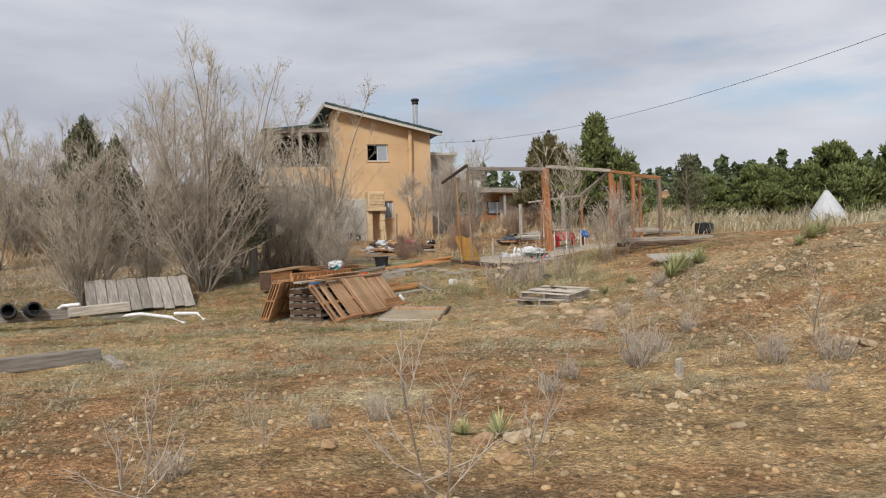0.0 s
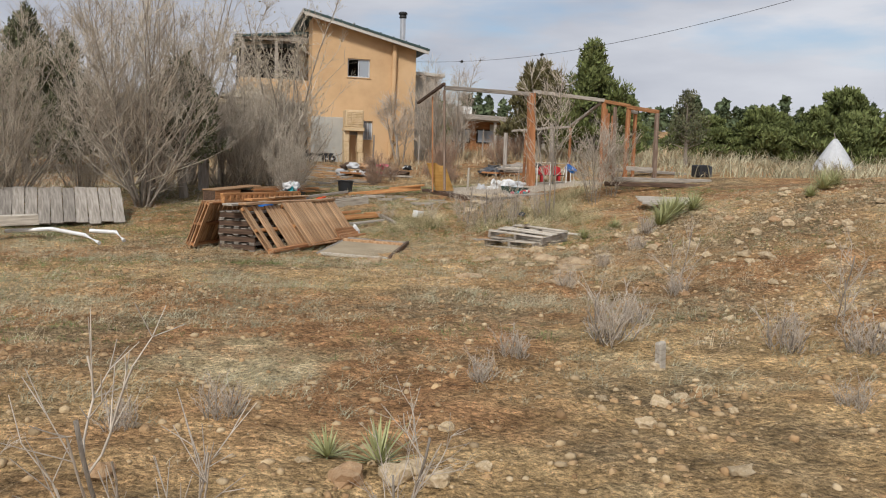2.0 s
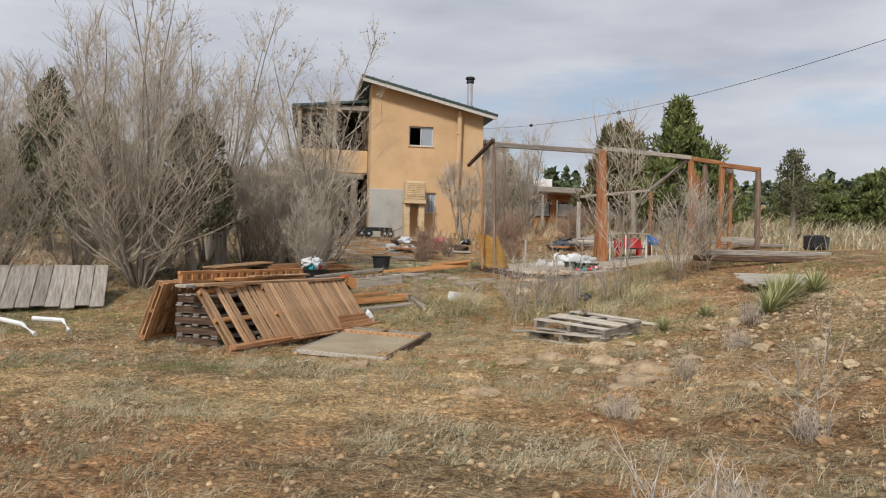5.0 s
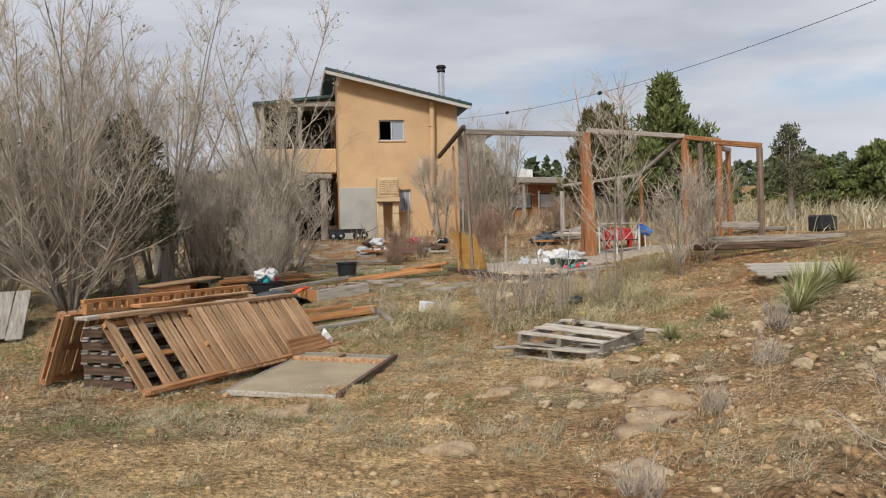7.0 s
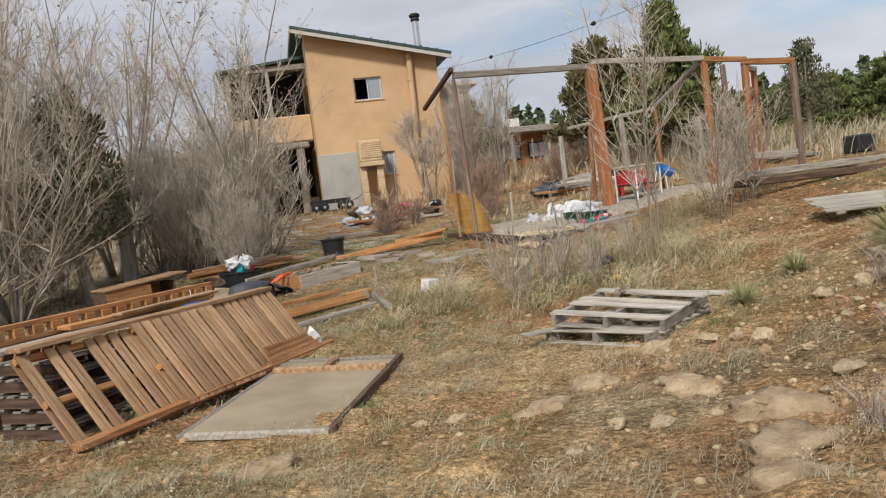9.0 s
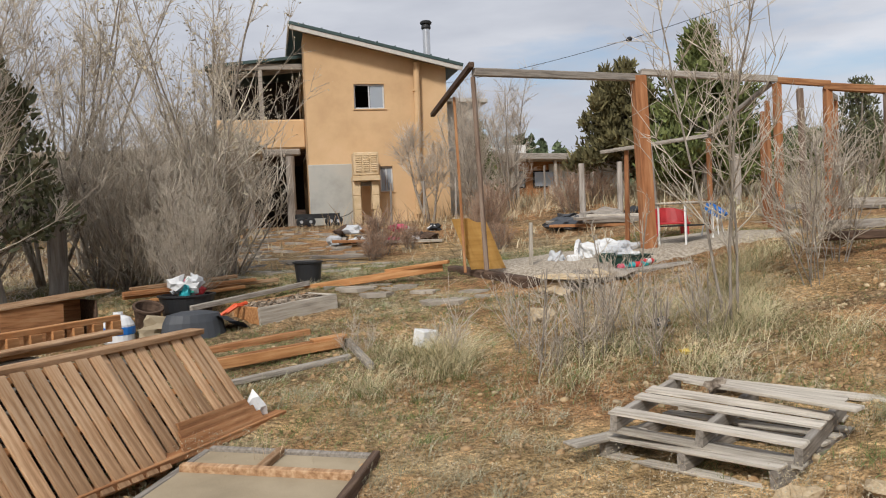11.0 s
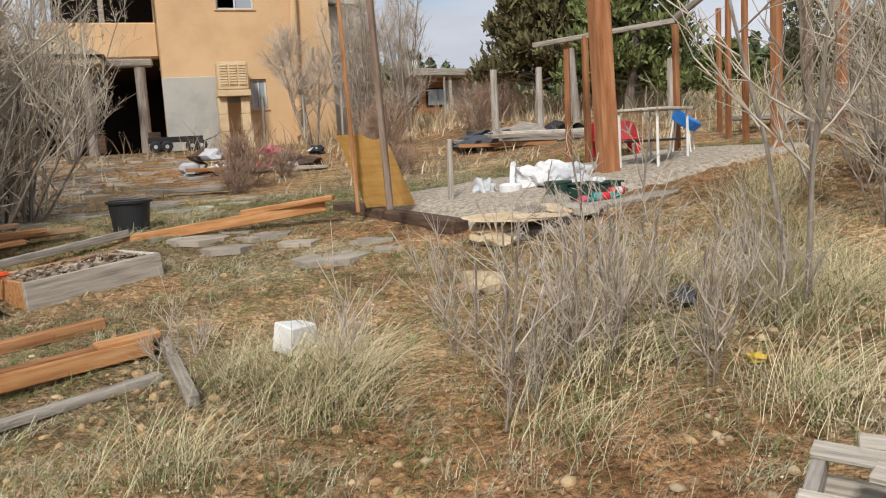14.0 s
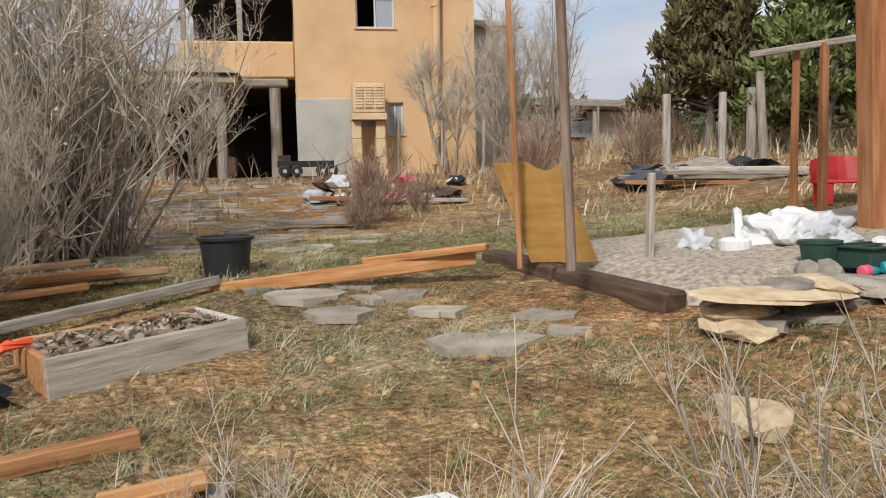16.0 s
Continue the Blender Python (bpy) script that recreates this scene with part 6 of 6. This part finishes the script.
    yb = part("yellow_rag", lump(bmesh.new(), (0.05, 0.035, 0.025), rough=0.5, seed=8), "yellow")
    yb.matrix_world = at_ground(10.35, 22.75, 0, 0.05)
    tagged(yb, "small yellow lichen-like rag in dry grass", "litter")
    bt = part("dark_rag", lump(bmesh.new(), (0.1, 0.06, 0.04), rough=0.5, seed=18), "plastic_grey")
    bt.matrix_world = at_ground(10.75, 23.9, 30, 0.06)
    tagged(bt, "dark plastic scrap among tall grass", "litter")
    st = lumber((11.25, 28.3, 0.8), (11.27, 28.3, 1.52), 0.06, 0.035, "wood_pale", "pale upright wooden stake with a pointed top", "stakes", name="stake")
    ws = part("stake", boxes(((0.07, 0.05, 0.22),), bevel=0.012, warp=0.008), "wood_pale")
    ws.matrix_world = at_ground(5.27, 9.17, 20, 0.08) @ pose(0, 0, 0, 4, -6, 0)
    tagged(ws, "short pale wooden stake end in bare dirt", "stake", "stakes")
    # bent white pipes and black pipe ends by the grey planks
    for k, pts in enumerate(([(1.0, 22.6, 0.22), (1.7, 22.5, 0.27), (2.2, 22.0, 0.2), (2.4, 21.6, 0.1)], [(2.3, 22.4, 0.25), (2.7, 22.2, 0.24), (2.8, 21.9, 0.12)], [(0.2, 22.3, 0.42), (0.3, 22.2, 0.5), (0.6, 22.1, 0.52)])):
        tagged(part("bent_pipe", pipe_mesh([site(*q) for q in pts], 0.032, 8), "plastic_white"), "bent white plastic pipe lying by grey planks", "pipe", "white pipes")
    for k, (x, y) in enumerate(((-1.1, 22.6), (-0.6, 22.3), (-0.3, 22.5))):
        ob = part("pipe_end", lathe(bmesh.new(), [(0.13, 0), (0.13, 0.5), (0.1, 0.5), (0.1, 0.05)], 16), "black")
        ob.matrix_world = spot(x, y, 0.4, 80, 0, 15 * k - 10)
        tagged(ob, "black stove pipe end stacked on beams", "pipe", "black pipes")


def build_bed_things():
    rng = random.Random(9)
    for k, (x, y, s, mt) in enumerate(((12.25, 28.3, (0.27, 0.2, 0.16), "bag"), (12.5, 28.35, (0.24, 0.2, 0.15), "bag_grey"), (12.35, 27.95, (0.22, 0.16, 0.11), "bag_grey"), (11.7, 28.55, (0.17, 0.1, 0.11), "bag_grey"))):
        ob = part("plastic_bag", lump(bmesh.new(), s, rough=0.33, detail=4, seed=30 + k * 3, flat=0.75), mt)
        ob.matrix_world = spot(x, y, land(x, y) + s[2] * 0.75 - 0.02, 0, 0, 30 * k)
        tagged(ob, "crumpled translucent white plastic bag on gravel", "bag", "plastic bags")
    # white toilet seat-like plastic chair lying on its back
    c = thing("white_potty", spot(11.9, 28.3, land(11.9, 28.3) + 0.03, 0, 0, 20) @ Matrix.Scale(0.8, 4), "white plastic child seat lying on its side", "seat")
    bm = bmesh.new()
    ring = [Vector((0.26 * math.cos(a), 0.0, 0.17 * math.sin(a) + 0.17)) for a in [2 * math.pi * k / 18 for k in range(19)]]
    part("rim", pipe_mesh([p + Vector((0.12, 0.1, 0.0)) + Vector((0, 0.2, 0.05)) * (p.x / 0.26) for p in ring], 0.035, 6), "plastic_white", c)
    part("bowl", lathe(bmesh.new(), [(0.09, 0), (0.13, 0.04), (0.13, 0.12), (0.1, 0.14), (0.04, 0.1)], 16, (-0.12, -0.05, 0)), "plastic_white", c)
    part("cup", lathe(bmesh.new(), [(0.05, 0), (0.065, 0.1), (0.06, 0.13)], 12, (0.2, -0.22, 0)), "plastic_white", c)
    tr = thing("storage_tray", spot(12.05, 27.1, land(12.05, 27.1) + 0.05, 0, 0, 10) @ Matrix.Scale(0.75, 4), "dark green plastic tray with odds and ends", "tray")
    part("body", boxes(((0.55, 0.36, 0.02), (0, 0, 0.012)), ((0.55, 0.02, 0.14), (0, 0.17, 0.08)), ((0.55, 0.02, 0.14), (0, -0.17, 0.08)), ((0.02, 0.32, 0.14), (-0.265, 0, 0.08)), ((0.02, 0.32, 0.14), (0.265, 0, 0.08)), bevel=0.006), "green_dark", tr)
    part("rim", boxes(((0.6, 0.03, 0.02), (0, 0.19, 0.16)), ((0.6, 0.03, 0.02), (0, -0.19, 0.16)), ((0.03, 0.35, 0.02), (-0.285, 0, 0.16)), ((0.03, 0.35, 0.02), (0.285, 0, 0.16)), bevel=0.004), "green_dark", tr)
    part("scrap", lump(bmesh.new(), (0.09, 0.07, 0.05), (0.1, 0, 0.18), 0.4, 2, 4), "bag", tr)
    b = thing("plastic_bucket", spot(11.8, 27.25, land(11.8, 27.25) + 0.04) @ Matrix.Scale(0.8, 4), "small green plastic bucket on gravel", "bucket")
    part("body", lathe(bmesh.new(), [(0.11, 0), (0.14, 0.2), (0.15, 0.21), (0.15, 0.23), (0.12, 0.22), (0.1, 0.03)], 18), "green_dark", b)
    for x, y, yaw, m1, m2 in ((11.88, 26.9, 20, "pink", "teal"), (12.02, 26.85, -8, "teal", "red"), (12.2, 26.95, 15, "red", "bag")):
        bo = thing("drink_can", spot(x, y, land(x, y) + 0.08, 90, 0, 90 + yaw) @ Matrix.Scale(0.62, 4), "bright printed plastic bottle lying on gravel", "bottle", "bottles")
        part("body", lathe(bmesh.new(), [(0.04, -0.17), (0.055, -0.15), (0.055, 0.12), (0.03, 0.16), (0.025, 0.19)], 14), m1, bo)
        part("label_band", lathe(bmesh.new(), [(0.056, -0.06), (0.057, -0.05), (0.057, 0.05), (0.056, 0.06)], 14), m2, bo, "bright label band")
        part("cap", lathe(bmesh.new(), [(0.028, 0.185), (0.028, 0.21)], 12), "green", bo)
    for x, y in ((11.74, 27.08), (11.66, 27.15)):
        ob = part("stone_ball", lump(bmesh.new(), (0.09, 0.08, 0.08), rough=0.12, seed=x), "stone")
        ob.matrix_world = spot(x, y, land(x, y) + 0.06)
        tagged(ob, "round grey stone on the gravel bed", "stone", "bed stones")
    # red plastic chair
    r = thing("red_chair", spot(14.85, 31.3, land(14.85, 31.3) - 0.02, 0, 0, -20) @ Matrix.Diagonal((1.15, 1, 0.72, 1)), "red plastic child's chair", "chair")
    bm = bmesh.new()
    rows = []
    for j in range(6):
        v = j / 5
        rows.append([bm.verts.new(((u - 0.5) * (0.55 - 0.12 * max(0, v - 0.6)), 0.2 + 0.1 * v + 0.12 * abs(u - 0.5) ** 2 * -4, 0.3 + 0.36 * v - 0.06 * (2 * u - 1) ** 2 * v)) for u in [k / 8 for k in range(9)]])
    for a, b2 in zip(rows, rows[1:]):
        for i in range(8):
            bm.faces.new((a[i], a[i + 1], b2[i + 1], b2[i]))
    bmesh.ops.solidify(bm, geom=bm.faces[:], thickness=0.02)
    part("backrest", bm, "red", r)
    part("seat", boxes(((0.5, 0.42, 0.04), (0, 0, 0.3)), bevel=0.012), "red", r)
    for x in (-0.2, 0.2):
        for y in (-0.17, 0.17):
            part("leg", boxes(((0.05, 0.05, 0.29), (x, y, 0.145)), bevel=0.008), "red", r)
    # blue chair on white legs
    bc = thing("blue_chair", spot(14.3, 29.0, land(14.3, 29.0) - 0.02, 0, 0, 40) @ Matrix.Scale(0.85, 4), "blue plastic seat on white metal legs", "chair")
    bm = lathe(bmesh.new(), [(0.05, -0.02), (0.17, 0.0), (0.2, 0.12), (0.19, 0.12), (0.16, 0.02), (0.04, 0.0)], 18)
    ob = part("seat", bm, "blue", bc)
    ob.matrix_basis = pose(0, 0, 0.42, 35, 0, 0)
    for x, y in ((-0.14, -0.1), (0.14, -0.1), (-0.14, 0.14), (0.14, 0.14)):
        part("leg", pipe_mesh([(x * 0.7, y * 0.7, 0.48), (x, y, 0.2), (x * 1.25, y * 1.25, 0)], 0.011, 6), "white", bc)
    tb = thing("small_table", spot(13.5, 28.35, land(13.5, 28.35), 0, 0, 25), "small low table with a pale top and white legs", "table")
    part("tabletop", boxes(((0.75, 0.5, 0.025), (0, 0, 0.57)), bevel=0.005), "wood_pale", tb)
    part("shelf", boxes(((0.6, 0.4, 0.02), (0, 0, 0.27)), bevel=0.004), "black", tb)
    for x in (-0.33, 0.33):
        for y in (-0.2, 0.2):
            part("leg", pipe_mesh([(x, y, 0.56), (x, y, 0)], 0.014, 6), "white", tb)


def build_path():
    rng = random.Random(14)
    spots = [(9.5, 26.6, 0.33), (9.62, 27.55, 0.26), (10.05, 27.25, 0.22), (9.38, 28.1, 0.25), (9.05, 28.75, 0.27), (9.9, 26.95, 0.18), (9.0, 27.7, 0.2), (8.9, 29.5, 0.25), (9.75, 28.35, 0.2), (9.2, 27.2, 0.18), (10.35, 27.0, 0.16), (9.35, 29.1, 0.2)]
    for k in range(130):
        f = k / 130
        y = 31.6 + 15 * f
        spots.append((9.1 + 1.4 * f + rng.uniform(-1.5, 1.3), y, rng.uniform(0.16, 0.32)))
    spots = [q for q in spots if not (8.7 < q[0] < 10.6 and 26.5 < q[1] < 29.3)]
    spots += [(9.68, 27.02, 0.31), (9.74, 27.85, 0.2), (9.16, 28.1, 0.27), (9.05, 28.72, 0.27), (9.66, 28.42, 0.22), (10.23, 27.5, 0.27), (10.19, 27.05, 0.19), (9.46, 28.95, 0.21), (9.3, 29.4, 0.22), (9.42, 28.42, 0.16), (8.85, 29.2, 0.2)]
    for k, (x, y, s) in enumerate(spots):
        n = rng.randint(6, 8)
        bm = bmesh.new()
        ang = sorted(rng.uniform(0, 2 * math.pi) for _ in range(n))
        if max((b - a) for a, b in zip(ang, ang[1:] + [ang[0] + 2 * math.pi])) > 2.2:
            ang = [2 * math.pi * i / n for i in range(n)]
        vs = [bm.verts.new((s * rng.uniform(0.8, 1.15) * math.cos(a), s * 0.8 * rng.uniform(0.8, 1.15) * math.sin(a), 0)) for a in ang]
        fa = bm.faces.new(vs)
        ex = bmesh.ops.extrude_face_region(bm, geom=[fa])
        for v in ex["geom"]:
            if isinstance(v, bmesh.types.BMVert):
                v.co.z += 0.05
        bmesh.ops.recalc_face_normals(bm, faces=bm.faces)
        ob = part("flagstone", bm, "flag")
        ob.matrix_world = spot(x, y, ground_z(x, y) - 0.038, rng.uniform(-2, 2), rng.uniform(-2, 2), rng.uniform(0, 360))
        tagged(ob, "flat grey-brown flagstone set in the ground", "stone", "flagstone path")


def build_rubbish_heap():
    rng = random.Random(17)
    z = land(12.0, 38.4)
    for k, (mt, nm) in enumerate((("bag", "cloth"), ("pink" , "cloth"), ("wood_grey", "box"), ("bag_grey", "toy"), ("plastic_black", "bin"), ("wood_dark", "box"), ("bag_grey", "cloth"), ("wood_tan", "box"), ("bag", "bag"), ("wood_dark", "box"), ("plastic_black", "bin"), ("stone", "stone"), ("stone", "stone")) * 2):
        s = rng.uniform(0.08, 0.19)
        ob = part("rubbish_" + nm, lump(bmesh.new(), (s * 1.3, s, s * 0.7), rough=0.4, detail=2, seed=50 + k, flat=0.75), mt)
        ob.matrix_world = spot(11.6 + rng.uniform(-0.8, 1.3), 38.4 + rng.uniform(-0.5, 0.7), z + s * 0.5 + (0.22 if k < 9 else 0), 0, 0, rng.uniform(0, 360))
        tagged(ob, {"cloth": "crumpled pale and red cloth on a rubbish heap", "toy": "pale plastic toy on a rubbish heap", "bin": "black plastic bin in a rubbish heap", "bag": "white plastic bag in a rubbish heap", "box": "brown box in a rubbish heap", "stone": "grey stone at a rubbish heap"}[nm], nm, "rubbish heap")
    for k in range(9):
        s = rng.uniform(0.3, 0.6)
        ob = part("scrap_lump", lump(bmesh.new(), (s, s * 0.6, s * 0.35), rough=0.45, detail=2, seed=80 + k, flat=0.7), ("plastic_grey", "wood_grey", "stone", "plastic_black")[k % 4])
        x, y = 15.6 + rng.uniform(-0.9, 1.6), 36.4 + rng.uniform(-0.5, 0.8)
        ob.matrix_world = spot(x, y, land(x, y) + s * 0.18, 0, 0, rng.uniform(0, 360))
        tagged(ob, "grey scrap and dark tarp in a low heap", "scrap", "scrap heap")


def build_fence_posts():
    for k, (x, y, h, r, lx) in enumerate(((16.2, 37.7, 1.25, 0.07, 0), (16.85, 37.2, 1.2, 0.065, 0.02), (18.2, 38.2, 1.45, 0.075, -0.1), (18.8, 39.6, 1.2, 0.09, 0), (7.3, 34.2, 1.1, 0.11, 0), (5.35, 33.9, 1.35, 0.12, 0.02), (5.4, 31.1, 1.3, 0.13, 0), (7.1, 33.0, 1.0, 0.1, 0), (6.2, 33.6, 0.9, 0.09, 0.04), (19.6, 37.0, 1.1, 0.09, 0))):
        z = land(x, y) - 0.15
        ob = part("fence_post", pipe_mesh([site(x, y, z), site(x + lx * 0.5, y, z + h * 0.55), site(x + lx, y, z + h + 0.15)], [r, r * 0.96, r * 0.9], 9), "log")
        tagged(ob, "weathered grey round wooden fence post", "post", "fence posts")
    for k in range(12):
        x, y = 13.5 + 1.0 * k, 44 + 0.3 * k
        ob = part("wire_fence_post", pipe_mesh([site(x, y, land(x, y) - 0.1), site(x + 0.03, y, land(x, y) + 1.15)], 0.03, 6), "log")
        tagged(ob, "thin dark fence stake in dry field", "post", "field fence")


def build_far_buildings():
    s = thing("far_house", anchored(27.6, 70.0, -4.7, 1.45, 2.0), "long low brown house with flat roof behind the field", "house")
    y = 70.0
    z = land(27, y) - 0.3
    part("wall", boxes(((7.2, 5, 1.75), (27.4, y + 2.5, z + 0.87))), "wood_red", s)
    part("grey_wall", boxes(((2.6, 5.1, 1.45), (29.7, y + 2.48, z + 0.9))), "stucco_grey", s, "grey end wall")
    part("roof", boxes(((8.2, 6.2, 0.22), (27.5, y + 2.2, z + 1.85), (0, 1.5, 0)), bevel=0.02), "wood_grey", s, "pale flat roof edge")
    part("roof_cooler", boxes(((0.7, 0.7, 0.5), (27.6, y + 1.5, z + 2.2)), bevel=0.02), "white", s, "white rooftop cooler")
    for k in range(4):
        # solid box, near-black for the shade of the room behind
        w = part("window", boxes(((0.8, 0.06, 0.6), (24.9 + 1.1 * k, y - 0.03, z + 1.1)), bevel=0.01), "inner_shade", s)
        part("pane", boxes(((0.7, 0.02, 0.5), (24.9 + 1.1 * k, y - 0.07, z + 1.1))), "glass", w)
    for k in range(5):
        part("porch_post", boxes(((0.1, 0.1, 1.6), (24.2 + 1.4 * k, y - 0.7, z + 0.9))), "wood_grey", s)
    a = thing("adobe_wall", spot(-1.6, 45.5, land(-1.6, 45.5)), "low salmon-coloured adobe garden wall", "wall")
    part("wall", boxes(((4.6, 0.35, 1.5), (0, 0, 0.7)), bevel=0.06, warp=0.03), "stucco", a)
    # pale canvas tent between junipers
    tp = thing("canvas_tent", spot(27.4, 35.0, land(27.4, 35.0)) @ Matrix.Scale(0.5, 4), "pale grey canvas cone tent between junipers", "tent")
    part("canvas", lathe(bmesh.new(), [(1.5, 0), (1.35, 0.3), (0.8, 1.2), (0.35, 1.9), (0.12, 2.2)], 14), "bag_grey", tp)
    part("pole_tips", pipe_mesh([(0.03, 0, 2.1), (-0.12, 0.02, 2.6)], 0.03, 6), "wood_grey", tp)
    vh = thing("black_tank", spot(18.6, 29.6, land(18.6, 29.6)) @ Matrix.Scale(0.6, 4), "black water tank on the bank behind the frame", "tank")
    part("body", boxes(((0.55, 0.7, 0.55), (0, 0, 0.3)), bevel=0.05), "plastic_black", vh)
    part("lid", boxes(((0.1, 0.6, 0.5), (0.36, 0, 0.28)), bevel=0.02), "plastic_grey", vh)
    for k in range(2):
        sh = part("rail_sleeper", boxes(((2.6, 0.14, 0.1),), bevel=0.015, warp=0.01), ("wood_dark", "wood_grey", "wood_dark")[k])
        x, yy = 14.6 + 0.6 * k, 25.1 + 0.75 * k
        sh.matrix_world = spot(x, yy, land(x, yy) + 0.1, 0, 0, -4 + 3 * k)
        tagged(sh, "old rust-brown sleeper edging the garden bank", "timber", "bank sleepers")


def build_wire():
    pts = []
    for k in range(60):
        y = 51.2 - 58 * k / 59
        f = (51.2 - y) / 58
        pts.append(site(16.75, y, 6.2 + 2.0 * f - 2.3 * math.sin(math.pi * f) * (1 - 0.4 * f)))
    t = part("power_line", pipe_mesh(pts, 0.006, 5), "black")
    tagged(t, "thin black overhead service cable to the house", "cable")
    for y in (43.5, 36.3):
        f = (51.2 - y) / 58
        z = 6.2 + 2.0 * f - 2.3 * math.sin(math.pi * f) * (1 - 0.4 * f)
        ob = part("spacer", lathe(bmesh.new(), [(0.02, -0.07), (0.05, -0.04), (0.05, 0.04), (0.02, 0.07)], 10), "black", t)
        ob.matrix_basis = spot(16.75, y, z, 90, 0, 0)
    pl = thing("utility_pole", spot(16.75, -7, land(16.75, -7)), "tall brown wooden utility pole carrying the cable", "pole")
    part("shaft", lathe(bmesh.new(), [(0.16, -0.3), (0.13, 4), (0.1, 8.9)], 12), "log", pl)
    part("cross_arm", boxes(((1.8, 0.1, 0.12), (0, 0, 8.5)), bevel=0.01), "wood_grey", pl)


build_wire()
build_far_buildings()
build_fence_posts()
build_lumber()
build_clutter()
build_bed_things()
build_path()
build_rubbish_heap()
build_planter()
